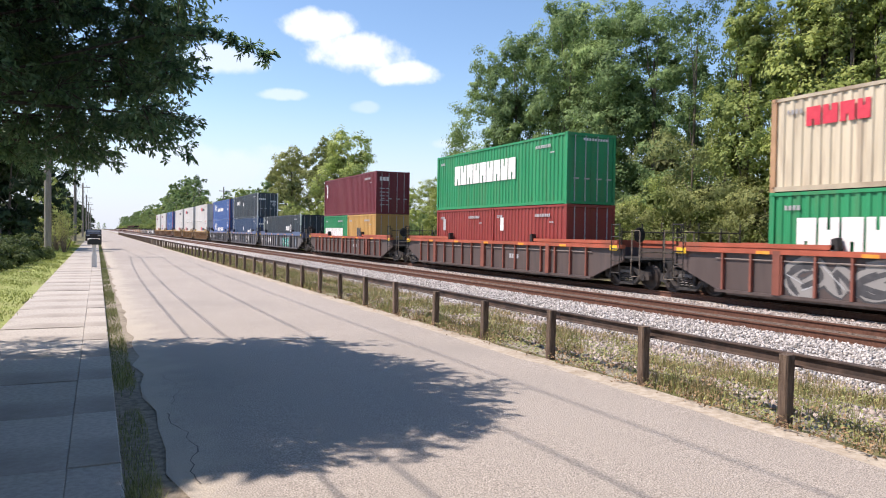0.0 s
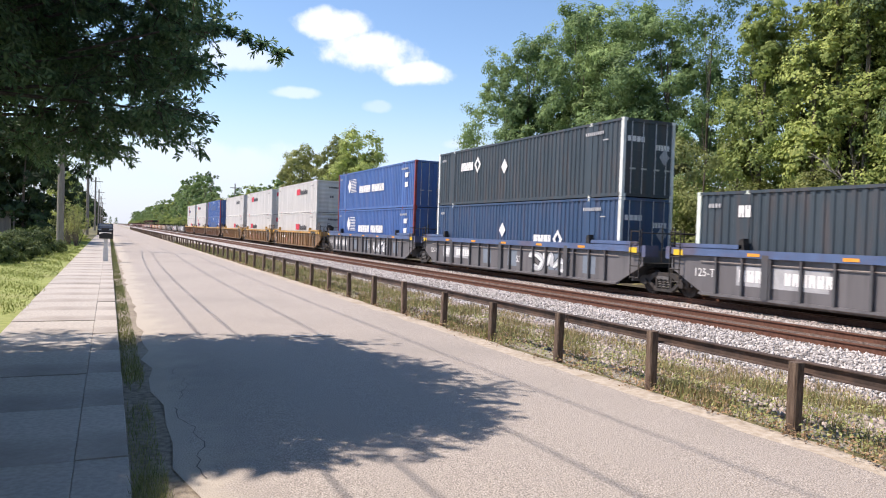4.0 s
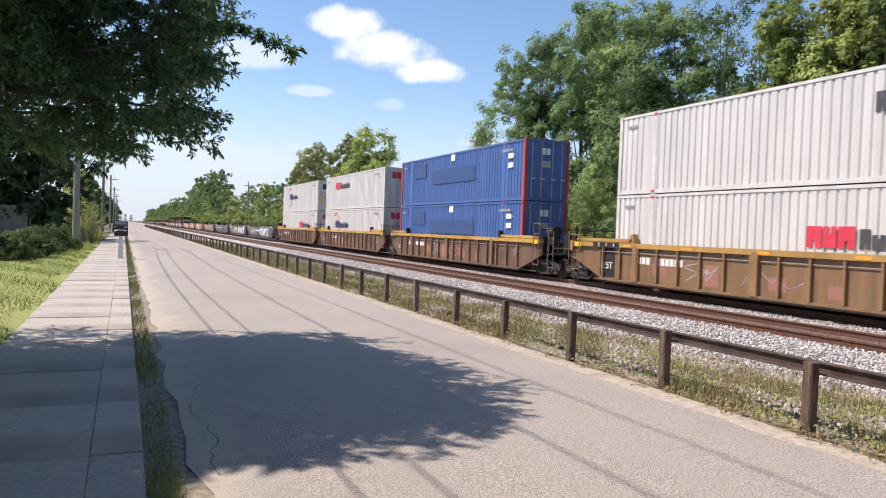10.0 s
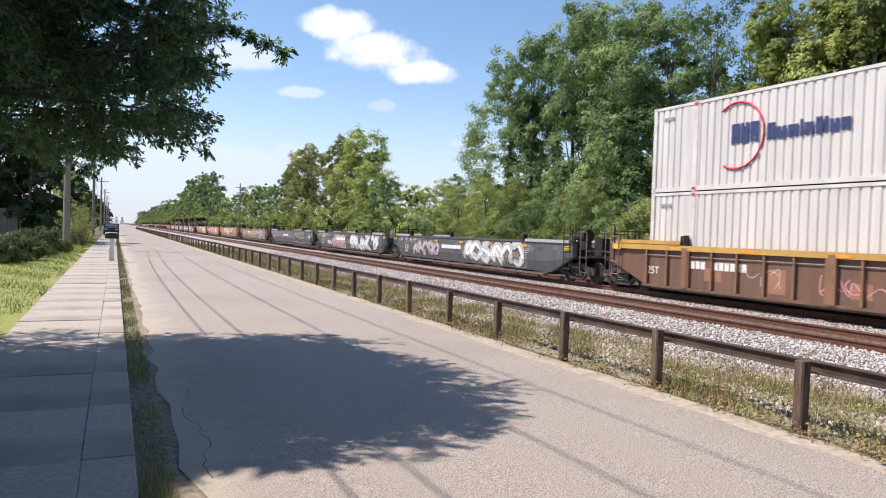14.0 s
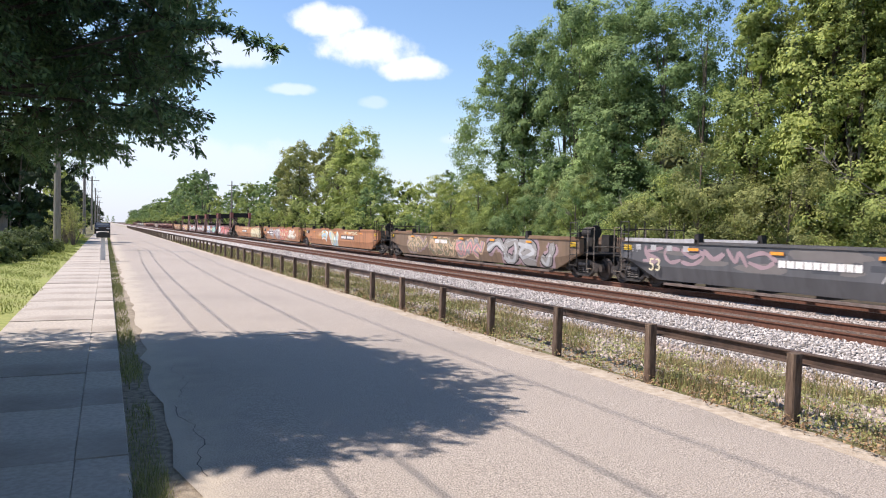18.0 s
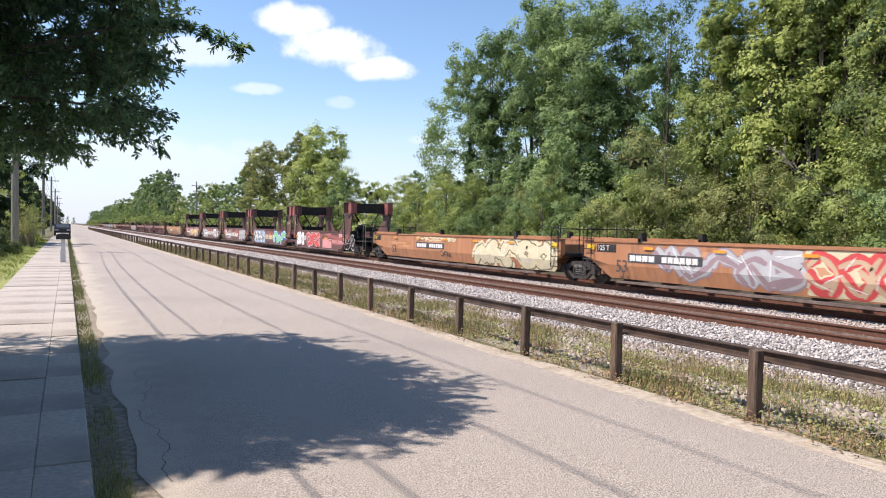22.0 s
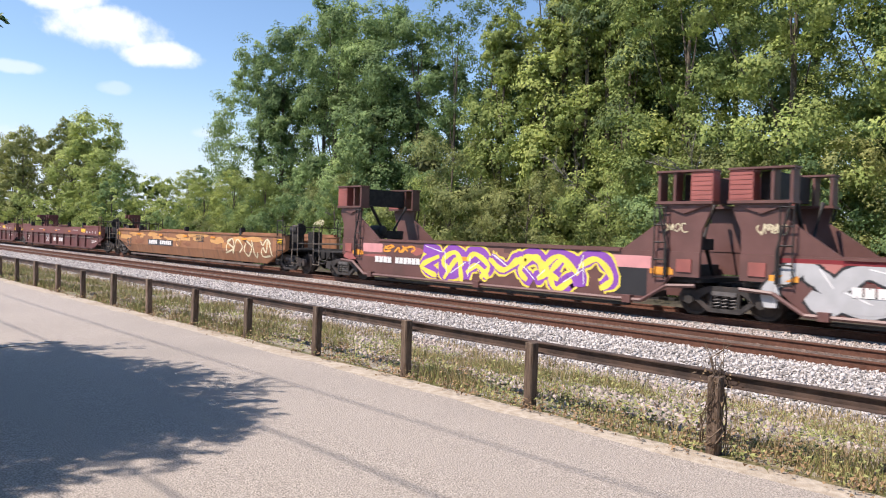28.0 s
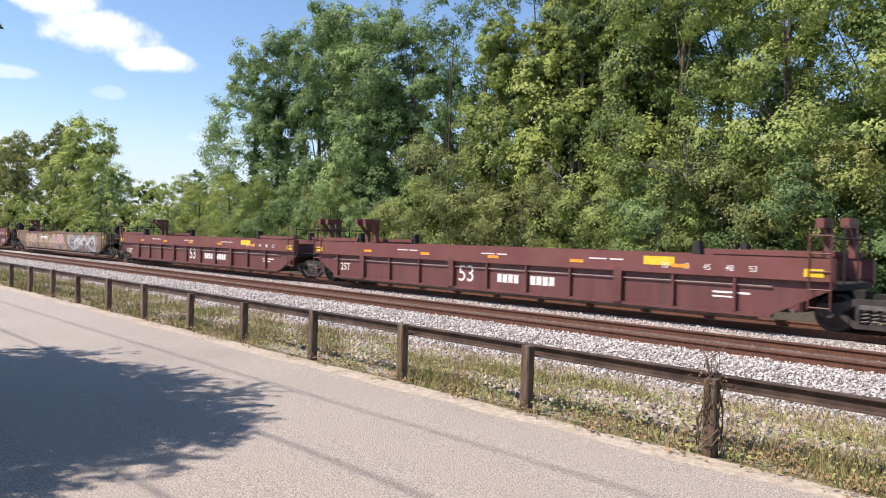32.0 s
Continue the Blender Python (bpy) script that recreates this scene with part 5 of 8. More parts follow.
        part("end_deck", Shape().box(-hw + 0.2, hw - 0.2, u0, u1, 0.84, 0.95).box(-0.3, 0.3, u0 - 0.3, u1, 0.62, 0.84), DARK_STEEL, root)
        u0, u1 = sorted((y + d * 0.9, y + d * 1.2))
        part("ladder", ladder_shape(-hw - 0.05, u0, u1, 0.9, 2.75), DARK_STEEL, root)
    for i in range(8):
        y = ya + 2.4 + (yb - ya - 4.8) * i / 7
        part("floor_beam", FLOOR_BEAM, None, root, at=(0, y, 0.02))
    add_truck(root, -h + 2.5 if ends[0] == "C" else -h)
    if ends[1] == "C":
        add_truck(root, h - 2.5)
    for end, y, d in ((ends[0], ya, 1), (ends[1], yb, -1)):
        if end == "C":
            c = part("coupler", COUPLER, None, root, at=(0, y - d * 2.7, 0))
            c.rotation_euler = (0, 0, 0 if d < 0 else math.pi)
            end_gear(root, y, d, 2.3)
    for y in (ya + 1.0, -0.5, yb - 1.0):
        part("reflector", Shape().box(-hw + 0.008, -hw + 0.02, y - 0.32, y + 0.32, 1.02, 1.16), ORANGE_MARK, root)
    return root


def colour(name, c):
    return PAINT.setdefault(name, mat(name, c, tuple(min(1, v * 1.15) for v in c), 3, 0.55))


G_WHITE, G_SILVER, G_PURPLE = colour("spray_white", (0.72, 0.72, 0.72)), colour("spray_silver", (0.42, 0.43, 0.44)), colour("spray_purple", (0.23, 0.07, 0.38))
G_YELLOW, G_BLUE, G_GREEN = colour("spray_yellow", (0.75, 0.62, 0.08)), colour("spray_blue", (0.06, 0.10, 0.34)), colour("spray_green", (0.22, 0.52, 0.17))
G_AQUA, G_RED, G_BLACK = colour("spray_aqua", (0.16, 0.50, 0.46)), colour("spray_red", (0.55, 0.07, 0.07)), colour("spray_black", (0.02, 0.02, 0.022))
G_PINK, G_CREAM, G_SKY = colour("spray_pink", (0.58, 0.27, 0.27)), colour("spray_cream", (0.62, 0.56, 0.38)), colour("spray_sky", (0.30, 0.48, 0.68))
G_GREY = colour("spray_grey", (0.26, 0.25, 0.24))
G_TAN, G_MAUVE, G_OLIVE = colour("spray_tan", (0.50, 0.36, 0.24)), colour("spray_mauve", (0.30, 0.22, 0.24)), colour("spray_olive", (0.20, 0.18, 0.11))

LABEL = {
    "red40": "dark brown container well car with orange-red top rails", "blue53": "well car with blue top rails and grey ribbed sides",
    "yellow53": "yellow and rust ribbed container well car", "maroon53": "empty maroon ribbed well car with white 53 marks",
    "grey": "empty dark grey smooth well car with graffiti", "orange": "empty faded orange smooth well car with graffiti",
    "brown": "empty brown well car covered in graffiti", "gold": "empty golden yellow smooth well car", "rust": "rusty brown well car with yellow top rails",
}
# style, start, end, ends, group
UNITS = (("red40", -3.0, 18.8, "CC", ""), ("red40", 18.8, 40.8, "CC", ""), ("red40", 40.8, 62.6, "CC", ""),
         ("blue53", 62.6, 83.2, "CA", "blue three-unit well car"), ("blue53", 83.2, 103.6, "AA", "blue three-unit well car"), ("blue53", 103.6, 124.3, "AC", "blue three-unit well car"),
         ("yellow53", 124.3, 145.8, "CA", "yellow three-unit well car"), ("yellow53", 145.8, 165.6, "AA", "yellow three-unit well car"), ("yellow53", 165.6, 186.6, "AC", "yellow three-unit well car"),
         ("rust", 186.6, 207.8, "CA", "rusty three-unit well car"), ("rust", 207.8, 227.4, "AA", "rusty three-unit well car"), ("rust", 227.4, 248.0, "AC", "rusty three-unit well car"),
         ("grey", 248.0, 270.2, "CA", "grey three-unit well car"), ("grey", 270.2, 290.0, "AA", "grey three-unit well car"), ("grey", 290.0, 311.4, "AC", "grey three-unit well car"),
         ("brown", 311.4, 334.3, "CC", ""),
         ("orange", 334.3, 356.0, "CA", "orange three-unit well car"), ("orange", 356.0, 375.4, "AA", "orange three-unit well car"), ("orange", 375.4, 396.2, "AC", "orange three-unit well car"),
         ("tower", 396.2, 412.9, "CA", "tower car"), ("tower", 412.9, 428.5, "AA", "tower car"), ("tower", 428.5, 443.4, "AA", "tower car"), ("tower", 443.4, 458.2, "AA", "tower car"),
         ("tower", 458.2, 476.2, "AC", "tower car"),
         ("gold", 476.2, 498.2, "CC", ""),
         ("maroon53", 498.2, 519.2, "CA", "maroon three-unit well car"), ("maroon53", 519.2, 539.9, "AA", "maroon three-unit well car"), ("maroon53", 539.9, 561.1, "AC", "maroon three-unit well car"),
         ("brown", 561.1, 584.0, "CC", ""),
         ("maroon53", 584.0, 605.0, "CA", "far well cars"), ("maroon53", 605.0, 625.5, "AA", "far well cars"), ("maroon53", 625.5, 646.5, "AC", "far well cars"),
         ("gold", 646.5, 668.3, "CC", "far well cars"), ("grey", 668.3, 690.0, "CA", "far well cars"), ("grey", 690.0, 710.5, "AA", "far well cars"), ("grey", 710.5, 732.0, "AC", "far well cars"),
         ("brown", 732.0, 755.0, "CC", "far well cars"), ("maroon53", 755.0, 776.0, "CA", "far well cars"), ("maroon53", 776.0, 797.0, "AA", "far well cars"), ("maroon53", 797.0, 818.0, "AC", "far well cars"))


def patches(car, x, y0, y1, z0, z1, colours, count, seed):
    """Repainted rectangles on a side."""
    rng = random.Random(seed)
    for k in range(count):
        y, w, z, hh = rng.uniform(y0, y1), rng.uniform(0.3, 1.1), rng.uniform(z0, z1 - 0.2), rng.uniform(0.12, 0.3)
        d = 0.0012 + 0.0001 * k
        part("paint_patch", Shape().box(x - d, x + 0.01, y, y + w, z, min(z1, z + hh)), rng.choice(colours), car)


def blotches(car, x, y0, y1, z0, z1, material, count, seed):
    """Irregular flat areas of other paint along a side."""
    rng = random.Random(seed)
    for k in range(count):
        cy, cz = rng.uniform(y0, y1), rng.uniform(z0, z1)
        ry, rz = rng.uniform(0.25, 1.1), rng.uniform(0.06, 0.2)
        pts = [(cy + ry * rng.uniform(0.6, 1.1) * math.cos(a), min(z1 + 0.05, max(z0 - 0.1, cz + rz * rng.uniform(0.6, 1.2) * math.sin(a)))) for a in np.linspace(0, 2 * math.pi, 14)[:-1]]
        part("paint_blotch", Shape().prism(pts, x - 0.0016 - 0.0003 * k, x + 0.004), material, car)


def mark_car(car, i, style, length):
    """Numbers, plates and graffiti of one unit; y runs back along the train."""
    h = length / 2
    fx = -1.42 if style not in ("grey", "orange", "brown", "gold") else -1.45
    if style == "maroon53":
        y53 = {25: 2.85, 26: 1.5}.get(i, 0.0)
        words(car, "53", fx - 0.001, y53 + (0.2 if i == 25 else 0.1), 0.50, 0.74, WHITE_MARK)
        words(car, "125T", fx - 0.001, h - 2.2, 0.55, 0.38, WHITE_MARK)
        bars(car, "car_number", fx, y53 - 1.6, 0.55, (0.17, 0.17, 0.17, 0.17, -0.36, 0.18, 0.18, 0.18, 0.18), 0.26, 0.05, WHITE_MARK)
        for k, txt in enumerate(("20", "40", "45", "48", "53")):
            words(car, txt, -1.531, -h + 4.7 - k * 0.55, 1.26, 0.2, WHITE_MARK)
        bars(car, "notice", fx, -h + 3.4, 0.72, (0.9,), 0.05, 0.1, WHITE_MARK)
        bars(car, "notice", fx, -h + 3.4, 0.62, (0.6,), 0.04, 0.1, WHITE_MARK)
        part("reflector", Shape().box(-1.537, -1.531, -h + 4.35, -h + 5.2, 1.32, 1.54), YELLOW_MARK, car)
        for y in (4.5, 0.5, -3.5):
            bars(car, "notice", -1.531, y, 1.40, (0.55, 0.4), 0.035, 0.1, WHITE_MARK)
    elif style in ("yellow53", "rust"):
        ends = UNITS[i][3]
        la, lb = -h + (3.0 if ends[0] == "C" else 2.0), h - (3.0 if ends[1] == "C" else 2.0)
        for y, d in ((la, 1), (lb, -1)):
            y0, y1 = sorted((y, y + d * 0.92))
            if style == "yellow53":
                part("stencil_panel", Shape().box(fx - 0.003, fx + 0.002, y0, y1, 0.36, 1.47), DARK_STEEL, car)
                c0, c1 = sorted((y - d * 0.35, y + d * 1.25))
                part("dark_chord_band", Shape().box(-1.534, -1.531, c0, c1, 1.50, 1.658), DARK_STEEL, car)
                for k in range(3):
                    part("clearance_mark", Shape().box(-1.538, -1.535, c0 + 0.3 + 0.45 * k, c0 + 0.34 + 0.45 * k, 1.51, 1.65), WHITE_MARK, car)
        words(car, "125T", fx - 0.006, lb - 0.02, 0.68, 0.36, WHITE_MARK)
        for k, w in enumerate((0.22, 0.5, 0.62, 0.46, 0.58)):
            bars(car, "notice", fx - 0.004, la + 0.46 + w / 2, 1.22 - 0.09 * k, (w,), 0.028, 0.05, GREY_MARK)
        words(car, "53", fx - 0.001, la + 1.78, 0.66, 0.46, DARK_MARK)
        for k, (y0, y1, z0, z1) in enumerate(((-1.6, -1.0, 0.5, 0.9), (0.9, 1.5, 0.42, 1.1), (3.2, 3.9, 0.6, 1.0), (-3.4, -2.9, 0.45, 0.8))):
            part("faded_patch", Shape().box(fx - 0.0012, fx + 0.004, y0 + 0.3 * (i % 3), y1 + 0.3 * (i % 3), z0, z1), colour("patch_dusty", (0.30, 0.15, 0.085)) if style == "rust" else colour("patch_rosy", (0.30, 0.14, 0.10)), car)
        bars(car, "car_number", fx, lb - 2.0, 0.95, (0.17, 0.17, 0.17, 0.17, -0.25, 0.17, 0.17, 0.17, 0.17, 0.17, 0.17), 0.24, 0.05, WHITE_MARK)
        scrawl(car, fx, -1.5, 0.5, 0.5, 1.1, G_PINK if i % 2 else G_MAUVE, i, 3, 0.025)
        scrawl(car, fx, 1.6, 3.0, 0.45, 1.2, G_SILVER, 20 + i, 2, 0.018)
    elif style == "blue53":
        for k, y in enumerate((2.2, -0.2, -3.6, -6.0)):
            part("paint_patch", Shape().box(fx - 0.0015, fx + 0.004, y - 0.85, y - 0.05, 0.5, 1.2), colour("patch_bluegrey", (0.17, 0.20, 0.24)), car)
        part("number_board", Shape().box(fx - 0.003, fx + 0.002, h - 6.4, h - 3.4, 0.62, 1.2), GREY_MARK, car)
        bars(car, "car_number", fx - 0.003, h - 3.5, 0.74, (0.24, 0.24, 0.24, 0.24, -0.35, 0.2, 0.2, 0.2, 0.2, 0.2, 0.2), 0.34, 0.05, WHITE_MARK)
        words(car, "125-T", fx - 0.001, h - 1.7, 0.8, 0.36, WHITE_MARK)
        words(car, "53", fx - 0.001, -1.0, 0.7, 0.4, WHITE_MARK)
        if i != 3:
            graffiti(car, fx, -5.0, -2.2, 0.45, 1.25, (G_SILVER, G_WHITE), 40 + i, 3)
        if i == 3:
            graffiti(car, fx, -4.0, -1.3, 0.40, 1.2, (colour("spray_teal", (0.02, 0.22, 0.16)), G_AQUA), 47, 3, G_WHITE)
    elif style == "red40":
        if i == 0:
            graffiti(car, fx, 0.2, 5.5, 0.36, 1.38, (G_GREY, DARK_MARK), 5, 5, DARK_MARK)
        bars(car, "car_number", fx, -2.0, 0.8, (0.15, 0.15, 0.15, 0.15), 0.2, 0.05, GREY_MARK)
    elif style == "grey":
        patches(car, fx, -h + 2, h - 3, 0.82, 1.5, (colour("patch_grey", (0.13, 0.135, 0.15)), colour("patch_slate", (0.06, 0.065, 0.075)), colour("patch_navy", (0.05, 0.06, 0.10))), 14, i)
        blotches(car, fx, -h + 3, h - 3, 0.9, 1.5, colour("patch_dust", (0.15, 0.14, 0.135)), 10, 80 + i)
        bars(car, "car_number", fx - 0.012, 2.8, 1.0, (0.24, 0.24, 0.24, 0.24, 0.2, 0.2, 0.2, 0.2, 0.2, 0.2), 0.2, 0.03, WHITE_MARK)
        words(car, "53", fx - 0.004, h - 2.7, 0.62, 0.6, G_CREAM)
        words(car, "125 T", fx - 0.015, h - 1.5, 1.22, 0.3, GREY_MARK)
        for k in range(4):
            bars(car, "notice", fx - 0.012, -h + 5.0 - 0.02 * k, 1.36 - 0.1 * k, (0.5 - 0.06 * k,), 0.035, 0.05, GREY_MARK)
            part("clearance_mark", Shape().box(fx - 0.012, fx - 0.009, h - 2.3 - k * 0.75, h - 2.05 - k * 0.75, 1.3, 1.48), GREY_MARK, car)
        if i == 14:
            graffiti(car, fx, -6.4, -2.4, 0.38, 1.5, (colour("patch_slate", (0.06, 0.065, 0.075)), DARK_MARK), 71, 4, G_CREAM)
            scrawl(car, fx, -9.3, -8.3, 0.85, 1.4, G_WHITE, 9, 2, 0.05)
            scrawl(car, fx, -1.5, -0.2, 0.7, 1.4, GREY_MARK, 8, 2, 0.035)
            scrawl(car, fx, 2.9, 8.2, 0.84, 1.48, G_MAUVE, 7, 6, 0.09)
        elif i == 13:
            scrawl(car, fx, 4.3, 5.5, 0.6, 0.95, G_WHITE, 62, 3, 0.06)
            scrawl(car, fx, 6.2, 7.4, 1.1, 1.5, G_CREAM, 63, 2, 0.07)
            graffiti(car, fx, -7.5, -1.0, 0.4, 1.5, (G_SILVER, G_WHITE, colour("patch_navy", (0.05, 0.06, 0.10))), 12, 7, G_BLACK)
            graffiti(car, fx, 0.5, 4.0, 0.4, 1.4, (G_PINK, G_MAUVE), 14, 5, G_WHITE)
        else:
            graffiti(car, fx, -6.0, 0.0, 0.4, 1.5, (G_SILVER, G_WHITE, G_OLIVE), 13 + i, 6)
            graffiti(car, fx, 3.2, 7.0, 0.5, 1.45, (G_MAUVE, G_SILVER), 15 + i, 5)
    elif style == "orange":
        patches(car, fx, -h + 2, h - 3, 0.82, 1.5, (colour("patch_salmon", (0.46, 0.21, 0.10)), colour("patch_ochre", (0.40, 0.19, 0.07))), 10, i)
        blotches(car, fx, -h + 3, h - 3, 0.95, 1.5, colour("patch_pale_orange", (0.50, 0.26, 0.14)), 9, 60 + i)
        n0 = {16: -1.3, 17: 6.6}.get(i, 2.95)
        part("number_board", Shape().box(fx - 0.012, fx - 0.002, n0 - 3.1, n0 + 0.1, 0.9, 1.2), DARK_MARK, car)
        bars(car, "car_number", fx - 0.012, n0, 0.95, (0.24, 0.24, 0.24, 0.24, -0.25, 0.2, 0.2, 0.2, 0.2, 0.2, 0.2), 0.19, 0.05, WHITE_MARK)
        words(car, "53", fx - 0.004, {16: 8.1, 17: 7.3}.get(i, 6.3), 0.55, 0.6, DARK_MARK)
        part("stencil_board", Shape().box(fx - 0.006, fx + 0.002, h - 2.4, h - 1.4, 1.2, 1.48), DARK_STEEL, car)
        words(car, "125 T", fx - 0.015, h - 1.45, 1.26, 0.26, WHITE_MARK)
        if i == 16:
            graffiti(car, fx, -0.2, 4.2, 0.36, 1.5, (G_CREAM, G_SKY, G_WHITE), 21, 3, G_AQUA)
            scrawl(car, fx, -5.2, -2.0, 1.28, 1.5, G_CREAM, 25, 8, 0.05)
            scrawl(car, fx, 4.4, 5.2, 1.0, 1.4, G_CREAM, 26, 2, 0.03)
        elif i == 17:
            graffiti(car, fx, 0.2, 5.3, 0.4, 1.48, (G_SILVER, G_MAUVE), 22, 5, G_MAUVE)
            graffiti(car, fx, -3.3, 0.1, 0.40, 1.5, (G_RED, G_TAN, G_CREAM), 23, 4, G_CREAM)
            graffiti(car, fx, -6.8, -3.7, 0.5, 1.45, (G_WHITE, G_CREAM), 24, 5, G_MAUVE)
        else:
            graffiti(car, fx, -9.2, -3.2, 0.36, 1.5, (G_CREAM, G_CREAM, G_CREAM), 27, 5, G_OLIVE)
            scrawl(car, fx, -1.4, 3.1, 1.28, 1.5, G_CREAM, 28, 9, 0.04)
            scrawl(car, fx, -0.9, 0.3, 0.5, 0.85, DARK_MARK, 29, 3, 0.03)
    elif style == "brown":
        graffiti(car, fx, -8.4, -2.9, 0.36, 1.48, (G_GREY, G_SILVER, G_MAUVE), 31 + i, 4, G_BLACK)
        graffiti(car, fx, -2.4, 0.6, 0.40, 1.46, (G_GREY, G_PINK, G_TAN), 33 + i, 5, G_MAUVE)
        graffiti(car, fx, 0.8, 4.0, 0.44, 1.40, (G_OLIVE, G_TAN), 32 + i, 4, G_TAN)
        graffiti(car, fx, 4.6, 7.4, 0.40, 1.44, (G_TAN, G_OLIVE, G_MAUVE), 36 + i, 4, G_OLIVE)
        bars(car, "car_number", fx - 0.014, 3.3, 1.08, (0.16, 0.16, 0.16, -0.1, 0.14, 0.14, 0.14, 0.14, 0.14), 0.2, 0.03, WHITE_MARK)
    elif style == "gold":
        patches(car, fx, -h + 2, h - 3, 0.82, 1.5, (colour("patch_straw", (0.55, 0.30, 0.11)), colour("patch_ochre", (0.40, 0.19, 0.07))), 9, i)
        blotches(car, fx, -8.5, 8.8, 1.15, 1.5, colour("patch_straw", (0.55, 0.30, 0.11)), 17, 45)
        blotches(car, fx - 0.006, -8.0, 8.0, 0.84, 1.1, colour("patch_umber", (0.22, 0.095, 0.05)), 6, 46)
        part("number_board", Shape().box(fx - 0.012, fx + 0.002, 1.6, 4.9, 0.80, 1.12), DARK_MARK, car)
        bars(car, "car_number", fx - 0.013, 4.75, 0.86, (0.24, 0.24, 0.24, 0.24, -0.3, 0.2, 0.2, 0.2, 0.2, 0.2, 0.2), 0.21, 0.05, WHITE_MARK)
        words(car, "53", fx - 0.006, 8.1, 0.60, 0.74, DARK_MARK)
        ring = [(fx - 0.006, 0.9 + 0.24 * math.cos(a), 1.05 + 0.24 * math.sin(a)) for a in np.linspace(0, 2 * math.pi, 19)]
        part("round_stencil", Shape().tube(ring, 0.018, 4), colour("patch_straw", (0.55, 0.30, 0.11)), car)
        for k in range(5):
            bars(car, "notice", fx - 0.012, -1.2, 1.42 - 0.07 * k, (0.5, 0.35), 0.03, 0.06, DARK_MARK)
        scrawl(car, fx, -8.6, -4.4, 0.50, 1.5, G_CREAM, 41, 5, 0.06)
    elif style == "tower":
        fx = -1.452
        kind = i - 19
        tones = (colour("faded_red", (0.32, 0.10, 0.09)), colour("faded_rose", (0.40, 0.16, 0.14)), colour("faded_brown", (0.19, 0.09, 0.075)))
        patches(car, fx + 0.0008, -h + 3.2, h - 4.6, 1.0, 1.54, tones, 12, 90 + i)
        bars(car, "car_number", fx - 0.014, {4: 4.04, 0: -1.95}.get(kind, h - 2.9), 0.78, (0.2, 0.2, 0.2, 0.2, -0.15, 0.18, 0.18, 0.18, 0.18, 0.18, 0.18), 0.22, 0.04, WHITE_MARK if kind else G_PINK)
        mark = lambda y, m: bars(car, "faded_company_mark", fx, y, 0.72, (0.3, 0.28, 0.28, 0.1, 0.3, 0.28, 0.28, 0.28), 0.40, 0.17, m)
        if kind == 4:
            graffiti(car, fx, -6.1, 1.6, 0.34, 1.5, (G_PURPLE, G_YELLOW), 51, 7, G_YELLOW)
            part("painted_out_patch", Shape().box(fx - 0.001, fx + 0.01, -7.1, -6.15, 0.42, 1.25), G_BLACK, car)
            scrawl(car, fx, 1.8, 3.6, 1.15, 1.45, ORANGE_MARK, 64, 3, 0.05)
        elif kind == 3:
            part("spray_backing", Shape().box(fx - 0.001, fx + 0.01, 3.4, 6.0, 1.1, 1.55), colour("spray_darkred", (0.2, 0.02, 0.025)), car)
            graffiti(car, fx, 2.2, 6.1, 0.36, 1.42, (G_SILVER, G_SILVER), 52, 3, G_BLACK)
            mark(2.0, WHITE_MARK)
            graffiti(car, fx, -5.8, -1.8, 0.40, 1.48, (G_WHITE, G_SILVER), 53, 5, G_BLACK)
        elif kind == 2:
            scrawl(car, fx, 1.8, 5.4, 0.38, 1.46, G_WHITE, 54, 8, 0.05)
            mark(1.6, WHITE_MARK)
            throw_up(car, fx, -5.5, -2.4, 0.42, 1.52, G_SILVER, 55, 4)
        elif kind == 1:
            part("spray_backing", Shape().box(fx - 0.001, fx + 0.01, 1.3, 5.6, 0.36, 1.5), G_SKY, car)
            graffiti(car, fx, 1.7, 5.7, 0.40, 1.50, (G_WHITE, G_BLACK), 56, 6, G_BLACK)
            mark(1.5, G_CREAM)
            graffiti(car, fx, -6.0, -1.8, 0.34, 1.50, (G_AQUA, G_GREEN, G_BLUE), 57, 3, G_WHITE)
        else:
            throw_up(car, fx, 4.9, 6.9, 0.40, 1.52, G_WHITE, 58, 3)
            throw_up(car, fx, 4.45, 4.8, 0.85, 1.25, G_WHITE, 61, 1)
            graffiti(car, fx, 0.95, 4.15, 0.38, 1.5, (G_RED, G_RED), 59, 4, G_WHITE)
            part("faded_patch", Shape().box(fx - 0.0005, fx + 0.01, -1.75, 0.27, 0.42, 1.06), G_PINK, car)
            part("faded_patch", Shape().box(fx - 0.0004, fx + 0.01, -4.1, -1.85, 0.7, 1.05), tones[1], car)
            graffiti(car, fx, -6.3, -4.4, 0.36, 1.45, (G_BLACK, G_BLACK), 60, 3, G_WHITE)
        for y, d in ((-h + (4.2 if UNITS[i][3][0] == "C" else 1.8), 1), (h - (4.2 if UNITS[i][3][1] == "C" else 1.8), -1)):
            y0, y1 = sorted((y, y + d * (0.9 + 0.25 * (kind % 3))))
            part("faded_patch", Shape().box(fx - 0.0013, fx + 0.01, y0, y1, 1.14, 1.46), G_PINK if kind % 2 == 0 else tones[1], car)
            part("orange_square", Shape().box(fx - 0.0022, fx + 0.01, *sorted((y - d * 0.1, y - d * 0.55)), 1.0, 1.2), ORANGE_MARK, car)
        blotches(car, fx + 0.0006, -h + 3.4, h - 3.4, 0.9, 1.45, tones[0], 7, 130 + i)
